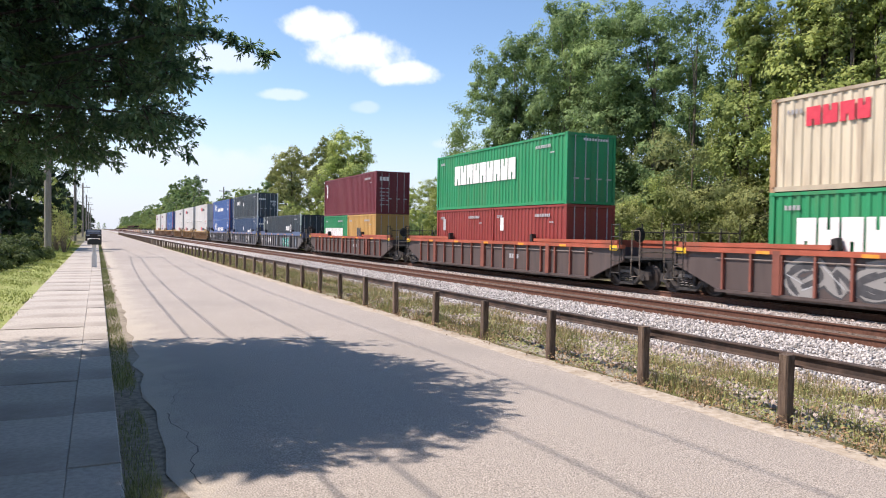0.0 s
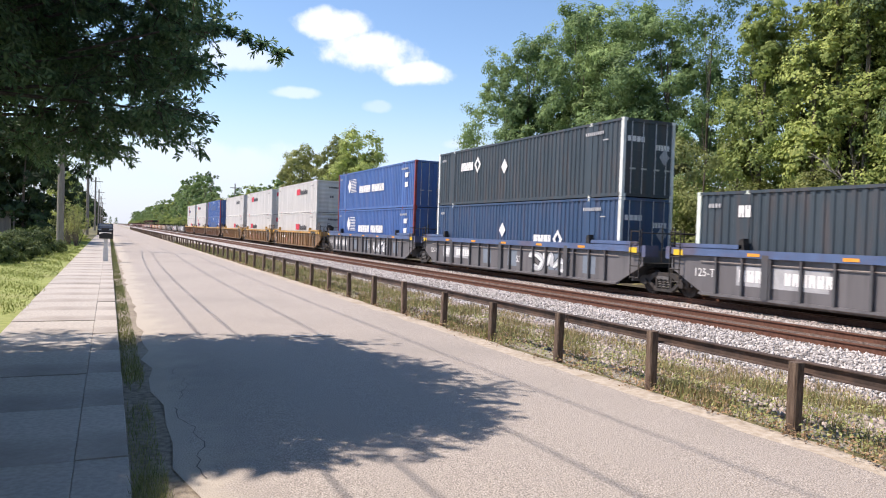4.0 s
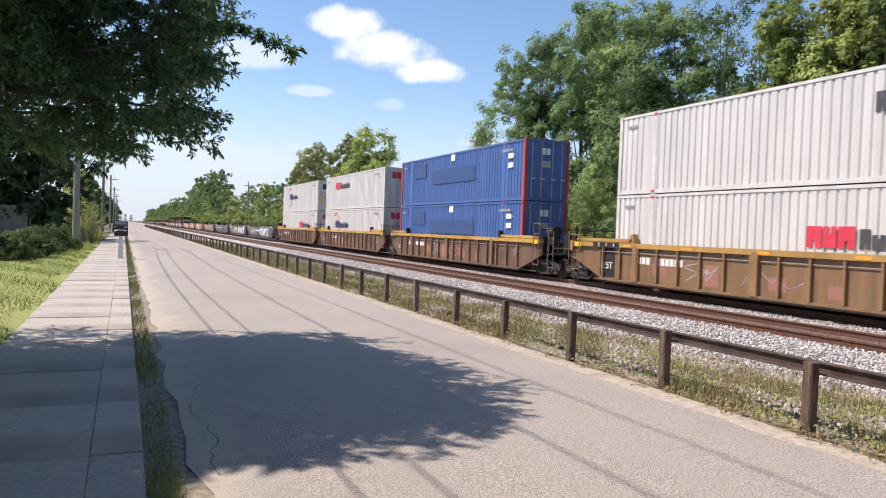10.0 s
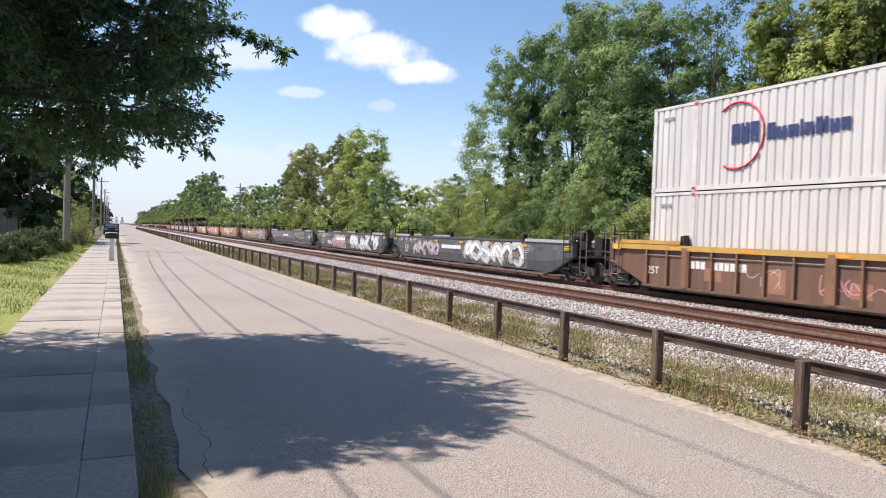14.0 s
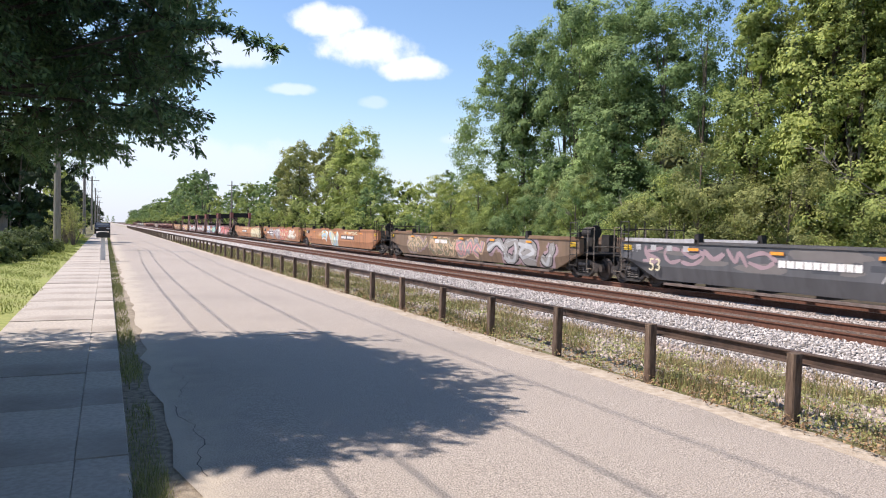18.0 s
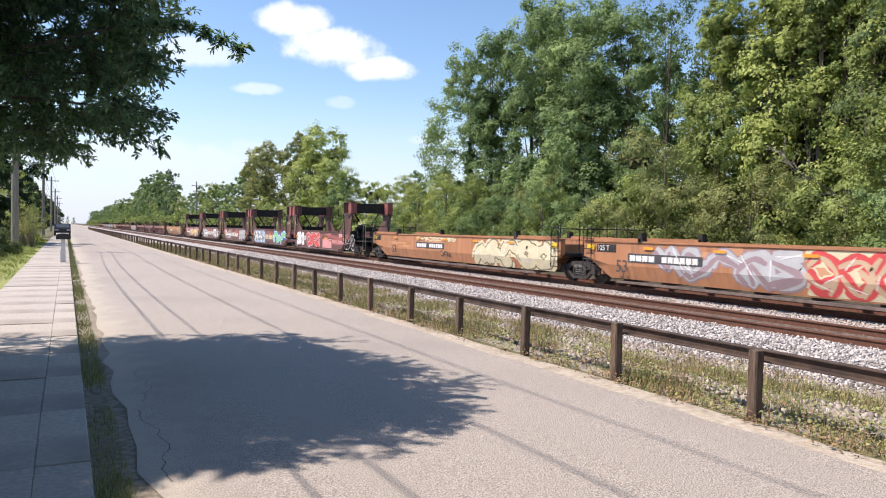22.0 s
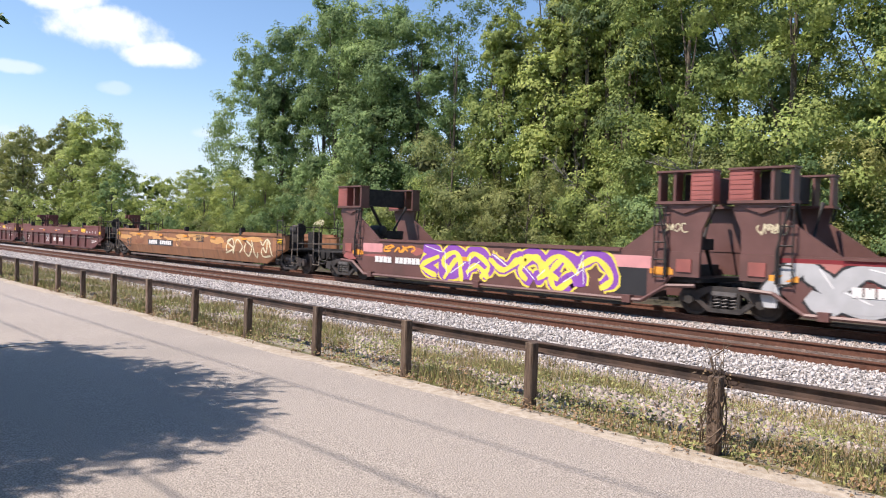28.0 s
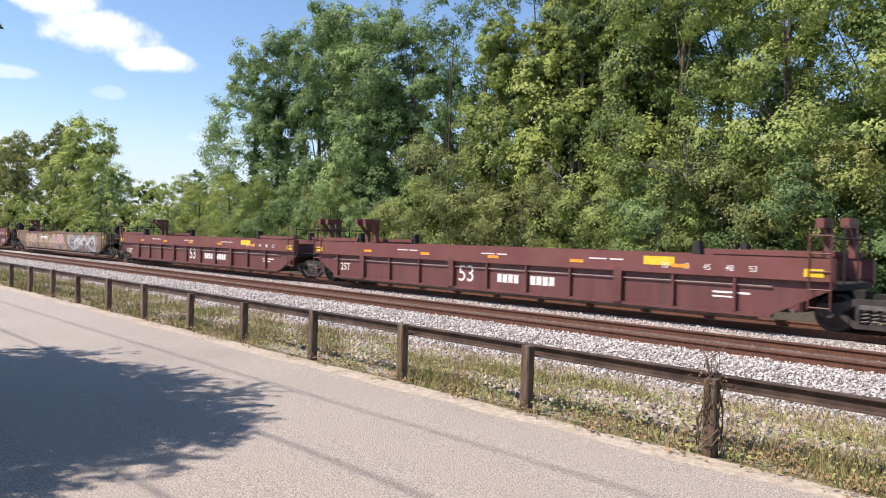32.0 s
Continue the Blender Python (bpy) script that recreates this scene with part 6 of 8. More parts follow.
        for y in (-h + 1.2, h - 1.2):
            scrawl(car, -1.415, y - 0.35, y + 0.35, 2.05, 2.35, G_CREAM, 70 + i + int(y), 4, 0.02)


for i, (style, s0, s1, ends, group) in enumerate(UNITS):
    if style == "tower":
        car = tower_car(s1 - s0, ends, group, "empty maroon articulated well car with end towers and graffiti", i)
    else:
        car = well_car(style, s1 - s0, ends, LABEL[style], group)
    mark_car(car, i, style, s1 - s0)
    on_train(car, (s0 + s1) / 2)

GREEN, RUST_RED, CREAM, MAROON = (0.015, 0.235, 0.09), (0.245, 0.036, 0.03), (0.56, 0.49, 0.36), (0.15, 0.020, 0.030)
SLATE, NAVY, BLUE, WHITE, TAN = (0.035, 0.050, 0.062), (0.030, 0.065, 0.135), (0.055, 0.125, 0.33), (0.55, 0.535, 0.51), (0.50, 0.30, 0.09)
HC, STD, L40, L53, L20, BASE = 2.90, 2.59, 12.19, 16.15, 6.05, 0.53
FACE = -1.222


def nine_block_mark(c, y, z, size=1.0):
    bars(c, "company_mark", FACE, y, z, tuple(0.61 * size for _ in range(9)), 0.98 * size, 0.07 * size, WHITE_MARK)


def logistics_mark(c, y, z, red=True, size=1.0, ink=None):
    if red:
        bars(c, "company_mark", FACE, y, z, (0.42 * size, 0.36 * size, 0.44 * size), 0.52 * size, 0.04, RED_MARK)
    bars(c, "company_mark", FACE, y - 1.4 * size * (1 if red else 0), z, (0.26 * size, 0.32 * size, 0.32 * size, 0.1 * size, 0.26 * size, 0.2 * size, 0.1 * size, 0.26 * size, 0.26 * size), 0.46 * size, 0.05, ink or DARK_MARK, rise=(1.0, 0.72, 0.72, 0.95, 0.72, 0.95, 0.9, 0.72, 0.72))


def arc_mark(c, y, z, r):
    pts = [(FACE - 0.004, y + r * math.cos(a), z + r * math.sin(a)) for a in np.linspace(0.9, 5.2, 16)]
    part("company_mark", Shape().tube(pts, 0.035, 4), RED_MARK, c)


# forty-foot stacks
c = container(L40, STD, GREEN, "green corrugated container with white lettering", s=8.05)
nine_block_mark(c, 5.2, 0.95, 0.95)
c = container(L40, STD, CREAM, "weathered cream container with red lettering and rust streaks", z=BASE + STD, s=8.05, rust=0.55, frame_c=(0.42, 0.36, 0.26), post_c=(0.40, 0.24, 0.13))
bars(c, "company_mark", FACE, 5.0, 1.72, (0.42, 0.42, 0.40, 0.34), 0.5, 0.06, RED_MARK)
for k, (a, b) in enumerate(((32.9, 0.0), (26.8, 0.0))):
    c = container(L20, STD, RUST_RED, "rust red twenty-foot container", s=a)
    part("door_label", Shape().box(FACE - 0.006, FACE, 1.9, 2.2, 1.5, 2.1), WHITE_MARK if k else GREY_MARK, c)
c = container(L40, HC, GREEN, "green corrugated container with white lettering", z=BASE + STD, s=29.9, doors=True)
nine_block_mark(c, 3.9, 1.25, 1.0)
end_bars(c, "number", -L40 / 2 + 0.03, -0.4, 2.6, (0.09,) * 9, 0.1, 0.05, WHITE_MARK)
c = container(L20, STD, GREEN, "green twenty-foot container with white lettering", s=54.75)
nine_block_mark(c, 2.6, 0.9, 0.75)
c = container(L20, STD, TAN, "mustard yellow twenty-foot container", s=48.65)
bars(c, "company_mark", FACE, 0.8, 0.95, (0.35, 0.35), 0.7, 0.06, DARK_MARK)
c = container(L40, HC, MAROON, "maroon container with small white lettering", z=BASE + STD, s=51.7)
for zz in (2.1, 1.78, 1.46):
    bars(c, "company_mark", FACE, 5.35, zz, (0.26,), 0.3, 0.05, WHITE_MARK)
for zz in (1.7, 1.45, 1.2, 0.9, 0.6):
    end_bars(c, "notice", -L40 / 2 + 0.03, -0.95, zz, (0.35, 0.2), 0.06, 0.1, GREY_MARK)
end_bars(c, "company_mark", -L40 / 2 + 0.03, -0.95, 2.25, (0.18, 0.18, 0.18), 0.26, 0.05, WHITE_MARK)


def diamond_mark(c, y, z):
    bars(c, "company_mark", FACE, y, z, (0.3, 0.42, 0.3, 0.2), 0.42, 0.04, WHITE_MARK)
    part("company_mark", Shape().prism([(y - 1.5, z + 0.25), (y - 1.85, z + 0.65), (y - 2.2, z + 0.25), (y - 1.85, z - 0.2), (y - 1.85, z - 0.02), (y - 2.02, z + 0.25), (y - 1.85, z + 0.45), (y - 1.68, z + 0.25), (y - 1.85, z - 0.0), (y - 1.85, z - 0.2)], FACE - 0.006, FACE), WHITE_MARK, c)


def stack53(s, lower, upper):
    out = []
    for k, (col, kw, label) in enumerate((lower, upper)):
        if col:
            out.append(container(L53, HC, col, label, z=BASE + k * (HC + 0.012), s=s, **kw))
        else:
            out.append(None)
    return out


pale = dict(post_c=(0.62, 0.68, 0.60))
a, _ = stack53(73.6, (SLATE, pale, "dark slate fifty-three-foot container with pale corner posts"), (None, {}, ""))
diamond_mark(a, -2.5, 1.4)
bars(a, "notice", FACE, 6.4, 2.1, (0.2, 0.2), 0.35, 0.04, WHITE_MARK)
a, b = stack53(93.5, (NAVY, dict(post_c=(0.66, 0.68, 0.64)), "navy blue container with pale corner posts"), (SLATE, dict(post_c=(0.66, 0.68, 0.64)), "dark slate container with pale corner posts"))
diamond_mark(a, -2.2, 1.0)
diamond_mark(b, 5.2, 1.75)
for c, zz in ((a, 1.6), (b, 1.7)):
    part("placard", Shape().prism([(0.9, zz), (0.6, zz - 0.35), (0.3, zz), (0.6, zz + 0.35)], FACE - 0.006, FACE), WHITE_MARK, c)
    end_bars(c, "company_mark", -L53 / 2 + 0.03, -1.0, 2.05, (0.14, 0.2, 0.16, 0.16), 0.2, 0.04, WHITE_MARK)
    end_bars(c, "number", -L53 / 2 + 0.03, 0.3, 1.8, (0.1,) * 5, 0.2, 0.04, WHITE_MARK)
    part("placard", Shape().prism([(0.5, 1.55), (0.75, 1.25), (1.0, 1.55), (0.75, 1.85)], -L53 / 2 + 0.02, -L53 / 2 + 0.03, "y"), GREY_MARK, c)
red_post = dict(post_c=(0.22, 0.03, 0.03))
for c in stack53(113.1, (BLUE, red_post, "blue container with red end posts"), (BLUE, red_post, "blue container with red end posts")):
    bars(c, "company_mark", FACE, 2.7, 1.25, (0.5, 0.4, 0.42, 0.42, 0.42, -0.2, 0.55, 0.42, 0.42, 0.4, 0.4), 0.5, 0.07, WHITE_MARK)
    part("company_mark", Shape().prism([(5.55, 1.85), (5.12, 2.4), (4.72, 1.85), (5.12, 1.3)], FACE - 0.006, FACE), WHITE_MARK, c)
    for k in range(9):
        zz = 1.36 + 0.118 * k
        part("company_mark", Shape().box(FACE - 0.006, FACE, 3.45 + 0.05 * (k % 3), 4.98 - 0.06 * abs(k - 4), zz, zz + 0.045), WHITE_MARK, c)
    for zz in (1.9, 1.3):
        part("label", Shape().box(FACE - 0.006, FACE, -6.9, -6.4, zz, zz + 0.3), WHITE_MARK, c)

pink_cast = dict(rust=0.12, frame_c=(0.56, 0.545, 0.52), doors=False)
doored = dict(rust=0.12, frame_c=(0.56, 0.545, 0.52), doors=True)
WHITE_LABEL = "white fifty-three-foot container with red and dark lettering"
STACKS = ((136.0, "lx", "lx", False), (155.7, "x", "x", True), (174.9, "x", "l", False), (217.6, "s", "x", True), (236.9, "x", "s", True))
MARK_Y = {136.0: (-0.4, -0.4), 155.7: (5.0, 4.8), 174.9: (-0.2, -2.0), 217.6: (5.0, 4.8), 236.9: (-0.6, 4.0)}
for s, low, up, door in STACKS:
    kw = doored if door else pink_cast
    for k, (c, what) in enumerate(zip(stack53(s, (WHITE, kw, WHITE_LABEL), (WHITE, kw, WHITE_LABEL)), (low, up))):
        if what == "s":
            arc_mark(c, 4.4, 1.6, 1.0)
            logistics_mark(c, 3.3, 1.35, False, 1.05, NAVY_MARK)
            bars(c, "company_mark", FACE, 4.6, 1.35, (0.3, 0.3, 0.3), 0.6, 0.05, NAVY_MARK)
        else:
            logistics_mark(c, MARK_Y[s][k], 1.25 if k == 0 else 1.75, "x" in what, 1.1)
        if s == 236.9 and k == 1:
            end_bars(c, "company_mark", -L53 / 2 + 0.03, -0.75, 2.05, (0.42, 0.42, 0.5), 0.5, 0.08, NAVY_MARK)
            part("label", Shape().box(-1.0, -0.6, -L53 / 2 + 0.02, -L53 / 2 + 0.03, 0.9, 1.2), YELLOW_MARK, c)
            for zz in (1.75, 1.6, 1.35):
                end_bars(c, "notice", -L53 / 2 + 0.03, -0.9, zz, (0.45, 0.3, 0.4), 0.08, 0.08, GREY_MARK)
        elif door:
            end_bars(c, "company_mark", -L53 / 2 + 0.03, -0.65, 2.1, (0.32, 0.3, 0.34), 0.45, 0.06, RED_MARK)
        else:
            end_bars(c, "company_mark", -L53 / 2 + 0.03, -0.1, 2.2, (0.1,) * 7, 0.13, 0.03, DARK_MARK)
            end_bars(c, "number", -L53 / 2 + 0.03, 0.0, 1.35, (0.14, 0.14), 0.18, 0.05, DARK_MARK)
        for y in (-6.1, 6.1):
            for zz in (0.04, HC - 0.16):
                part("lift_mark", Shape().box(FACE - 0.012, FACE - 0.002, y - 0.07, y + 0.07, zz + 0.02, zz + 0.10), RED_MARK, c)
for c in stack53(198.0, (BLUE, dict(post_c=(0.45, 0.05, 0.04)), "blue container with red end posts and painted-over panels"), (BLUE, dict(post_c=(0.45, 0.05, 0.04)), "blue container with red end posts and painted-over panels")):
    for y0, y1, z0, z1 in ((5.7, 3.85, 1.7, 2.55), (2.9, -2.9, 1.2, 2.0), (7.2, 6.6, 2.4, 2.62)):
        part("painted_patch", Shape().box(FACE - 0.006, FACE, y1, y0, z0, z1), colour("patch_blue", (0.035, 0.075, 0.20)), c)
    part("label", Shape().box(FACE - 0.012, FACE - 0.007, -0.34, 0.2, 2.42, 2.78), WHITE_MARK, c)
    for zz in (2.05, 1.6):
        part("label", Shape().box(FACE - 0.012, FACE - 0.007, -7.0, -6.5, zz, zz + 0.25), WHITE_MARK, c)
    end_bars(c, "number", -L53 / 2 + 0.03, -0.3, 2.2, (0.2, 0.2), 0.3, 0.06, WHITE_MARK)
    end_bars(c, "notice", -L53 / 2 + 0.03, -0.3, 1.6, (0.5,), 0.3, 0.06, GREY_MARK)

# ---- trees and bushes ----
def grow(rng, height, radius, base, clumps, per_clump, leaf, shape="round", squash=0.75):
    """Leaf places and outward normals for a crown of bulging lobes, and the lobes' centres and sizes."""
    def place(k, count):
        u = (k + rng.uniform(0, 1)) / count
        z = base + (height - base) * u
        if shape == "round":
            r = radius * math.sqrt(max(0.02, 1 - (2 * u - 1.0) ** 2)) * (1.12 - 0.25 * u)
        elif shape == "column":
            r = radius * (1.0 - 0.45 * u ** 3) * (0.85 + 0.2 * math.sin(9 * u + height))
        elif shape == "cone":
            r = radius * (1.02 - u ** 1.5) + 0.1
        else:
            r = radius * math.sqrt(max(0.0, 1 - u * u)) + 0.2
        a = k * 2.4 + rng.uniform(-0.5, 0.5)
        q = r * rng.uniform(0.3, 1.0) ** 0.6 * (1 + 0.16 * math.sin(3 * a + height)) * 0.8
        return np.array((q * math.cos(a), q * math.sin(a), z - 0.12 * radius))

    lobes = max(7, clumps // 10)
    lc = np.array([place(k, lobes) for k in range(lobes)])
    slim = {"round": 0.36, "column": 0.42, "cone": 0.40}.get(shape, 0.38)
    lr = radius * slim * rng.uniform(0.65, 1.2, lobes) + 0.1
    if shape == "cone":
        lr *= 1.15 - 0.75 * (lc[:, 2] - base) / (height - base)
    lc[:, 2] = np.maximum(lc[:, 2], base * 0.6 + 0.4 * lr)
    # clumps over the outer and upper skin of each lobe
    own = np.arange(clumps) % lobes
    out = lc * np.array((1, 1, 0)) / (np.linalg.norm(lc[:, :2], axis=1, keepdims=True) + 0.3)
    w = rng.normal(size=(clumps, 3)) + 0.7 * out[own] + np.array((0, 0, 0.35))
    w /= np.linalg.norm(w, axis=1, keepdims=True)
    cs = lc[own] + w * np.array((1, 1, squash)) * (lr[own] * rng.uniform(0.7, 1.12, clumps))[:, None]
    cs[:, 2] = np.maximum(cs[:, 2], 0.15)
    size = lr[own] * rng.uniform(0.3, 0.55, clumps) + 0.06
    # each clump is a handful of leafy tufts
    tufts = max(3, per_clump // 14)
    each = max(4, per_clump // tufts)
    d = rng.normal(size=(clumps, tufts, 3)) + 0.8 * w[:, None] + np.array((0, 0, 0.35))
    d /= np.linalg.norm(d, axis=2, keepdims=True)
    tuft = cs[:, None] + d * np.array((1, 1, squash)) * (size[:, None] * rng.uniform(0.4, 1.15, (clumps, tufts)))[..., None]
    fan = np.clip(rng.normal(size=(clumps, tufts, each, 3)), -1.7, 1.7) * np.array((1, 1, 0.6)) * size[:, None, None, None] * 0.3
    fan[..., 2] -= 0.5 * np.hypot(fan[..., 0], fan[..., 1])
    p = tuft[:, :, None] + fan
    nrm = np.broadcast_to(d[:, :, None] + 0.6 * w[:, None, None] + np.array((0, 0, 0.3)), p.shape) + 1.2 * fan / size[:, None, None, None]
    return p.reshape(-1, 3), nrm.reshape(-1, 3), lc, lr


STAR = np.array([(1, 0, 0), (-1, 0, 0), (0, 1, 0), (0, -1, 0), (0, 0, 1), (0, 0, -1)] + [(a, b, c) for a in (0.58, -0.58) for b in (0.58, -0.58) for c in (0.58, -0.58)])
STAR_TRI = np.array([(6 + 4 * (i < 0) + 2 * (j < 0) + (k < 0), p, q) for i in (1, -1) for j in (1, -1) for k in (1, -1)
                     for p, q in (((0 if i > 0 else 1), (2 if j > 0 else 3)), ((2 if j > 0 else 3), (4 if k > 0 else 5)), ((4 if k > 0 else 5), (0 if i > 0 else 1)))])


def turns(rng, count):
    q = rng.normal(size=(count, 4))
    q /= np.linalg.norm(q, axis=1, keepdims=True)
    w, a, b, c = q.T
    return np.stack([1 - 2 * (b * b + c * c), 2 * (a * b - c * w), 2 * (a * c + b * w), 2 * (a * b + c * w), 1 - 2 * (a * a + c * c), 2 * (b * c - a * w),
                     2 * (a * c - b * w), 2 * (b * c + a * w), 1 - 2 * (a * a + b * b)], -1).reshape(-1, 3, 3)


def sprays(rng, cs, size, per, squash=0.75, bulk=0.42):
    """Jagged sprays of massed leaves round each clump centre."""
    n = len(cs) * per
    d = rng.normal(size=(len(cs), per, 3))
    d /= np.linalg.norm(d, axis=2, keepdims=True)
    at = (cs[:, None] + d * np.array((1, 1, squash)) * (size[:, None] * rng.uniform(0.0, 0.6, (len(cs), per)))[..., None]).reshape(-1, 3)
    r = np.repeat(size, per) * bulk * rng.uniform(0.6, 1.3, n)
    reach = np.concatenate([rng.uniform(0.55, 1.3, (n, 6)), rng.uniform(0.4, 0.95, (n, 8))], 1)
    v = STAR[None] * reach[..., None]
    v = np.einsum("nij,nkj->nki", turns(rng, n), v) * r[:, None, None] * np.array((1, 1, 0.8 * squash + 0.2)) + at[:, None]
    f = STAR_TRI[None] + (np.arange(n) * 14)[:, None, None]
    return v.reshape(-1, 3), f.reshape(-1, 3)


def tree_model(seed, height, radius, base, clumps, per_clump, leaf, material, shape="round", trunk_r=0.22, label="", name="tree", category="tree", heart_fill=True):
    rng = np.random.default_rng(seed)
    root = thing(name, label, category)
    squash = 1.3 if shape in ("column", "cone") else 0.85
    p, nrm, cs, size = grow(rng, height, radius, base, clumps, per_clump, leaf, shape, squash)
    v, f = leaves(p, leaf, rng, nrm, 0.75, 0.6)
    s = Shape()
    bend = rng.uniform(-0.03, 0.03, 2) * height
    n = 6
    pts = [(bend[0] * (i / n) ** 2, bend[1] * (i / n) ** 2, -0.4 + (height * 0.8 + 0.4) * i / n) for i in range(n + 1)]
    s.tube(pts, [trunk_r * (1.25 if i == 0 else 1 - 0.8 * i / n) for i in range(n + 1)], 8)
    order = rng.permutation(len(cs))[: min(9, len(cs))]
    for i in order:
        c = cs[i]
        t = max(0.12, min(0.8, (c[2] - 0.22 * height) / height))
        start = Vector((bend[0] * t * t, bend[1] * t * t, t * height * 0.86))
        end = Vector(c)
        mid = (start + end) / 2 + Vector((0, 0, -0.06 * height * rng.uniform(0, 1)))
        s.tube([start, mid, end], [trunk_r * 0.3, trunk_r * 0.16, trunk_r * 0.05], 5, False)
    part("trunk", s, BARK, root)
    crown = part("crown", soup("crown", v, f, material), None, root)
    # the dense heart of each lobe, mostly coloured darker for the shade inside the crown
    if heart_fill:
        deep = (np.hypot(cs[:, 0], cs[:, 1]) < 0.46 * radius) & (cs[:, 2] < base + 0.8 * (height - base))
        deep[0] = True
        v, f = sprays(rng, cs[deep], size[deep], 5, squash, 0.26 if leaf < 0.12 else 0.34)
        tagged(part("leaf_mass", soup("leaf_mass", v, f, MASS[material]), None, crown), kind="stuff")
    return root


def plant(models, spots, group):
    used = set()
    for k, x, y, scale, turn in spots:
        z = float(ground_z(x))
        m = Matrix.LocRotScale((x, y, z), Euler((0, 0, turn)), (scale, scale, scale * (0.92 + 0.16 * ((x * 7 + y * 3) % 1))))
        if k not in used:
            used.add(k)
            models[k].matrix_world = m
            tagged(models[k], group=group)
        else:
            c = copy_thing(models[k], m)
            c.matrix_world = m


BROAD, IVY, AIRY = "tall broadleaf tree in full leaf", "tree hung with bright climbing ivy", "slender tree with thin airy foliage"
T = tree_model
NEAR = [
    T(101, 18.0, 4.1, 1.5, 240, 170, 0.089, LEAF_A, "round", 0.26, BROAD),
    T(102, 18.0, 2.7, 0.8, 215, 170, 0.088, LEAF_A, "column", 0.24, BROAD),
    T(103, 14.0, 3.1, 0.1, 200, 165, 0.072, LEAF_B, "cone", 0.2, "pointed " + IVY),
    T(104, 15.0, 4.2, 0.6, 250, 200, 0.068, LEAF_B, "round", 0.24, "bright green leafy broadleaf tree"),
    T(105, 19.0, 2.6, 6.5, 140, 130, 0.065, PINE, "round", 0.26, "tall dark pine with a bare lower trunk"),
    T(106, 18.0, 2.1, 2.0, 120, 95, 0.070, LEAF_A, "column", 0.14, AIRY, heart_fill=False),
    T(107, 6.0, 3.0, 0.1, 100, 120, 0.058, LEAF_C, "dome", 0.1, "olive green overgrown thorny bush", "bush", "bush"),
    T(108, 5.0, 3.0, 0.1, 100, 120, 0.058, LEAF_B, "dome", 0.1, "bright green overgrown leafy bush", "bush", "bush"),
    T(109, 14.0, 3.6, 0.8, 120, 80, 0.13, LEAF_A, "round", 0.22, BROAD),
    T(110, 16.0, 1.1, 0.3, 110, 110, 0.070, LEAF_B, "column", 0.2, "trunk wrapped in bright ivy"),
    T(111, 5.0, 2.6, 0.1, 90, 120, 0.058, LEAF_A, "dome", 0.1, "green overgrown bush below the trees", "bush", "bush"),
]
FAR = [
    T(121, 17.0, 4.8, 1.5, 130, 44, 0.23, LEAF_A, "round", 0.26, BROAD),
    T(122, 15.0, 4.8, 0.8, 130, 44, 0.23, LEAF_B, "round", 0.24, "bright green leafy broadleaf tree"),
    T(123, 17.0, 4.2, 1.5, 130, 44, 0.23, LEAF_A, "round", 0.24, BROAD),
    T(124, 18.0, 2.4, 7.0, 60, 34, 0.16, PINE, "round", 0.26, "tall dark pine tree down the line"),
    T(125, 5.0, 3.4, 0.1, 50, 34, 0.15, LEAF_B, "dome", 0.1, "green bush beside the track", "bush", "bush"),
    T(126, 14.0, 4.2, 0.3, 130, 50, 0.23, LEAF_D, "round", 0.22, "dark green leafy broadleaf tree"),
    T(127, 15.0, 4.6, 0.6, 220, 90, 0.15, LEAF_E, "round", 0.24, "bright green leafy broadleaf tree"),
    T(128, 17.0, 4.2, 1.0, 220, 90, 0.15, LEAF_C, "round", 0.24, BROAD),
]


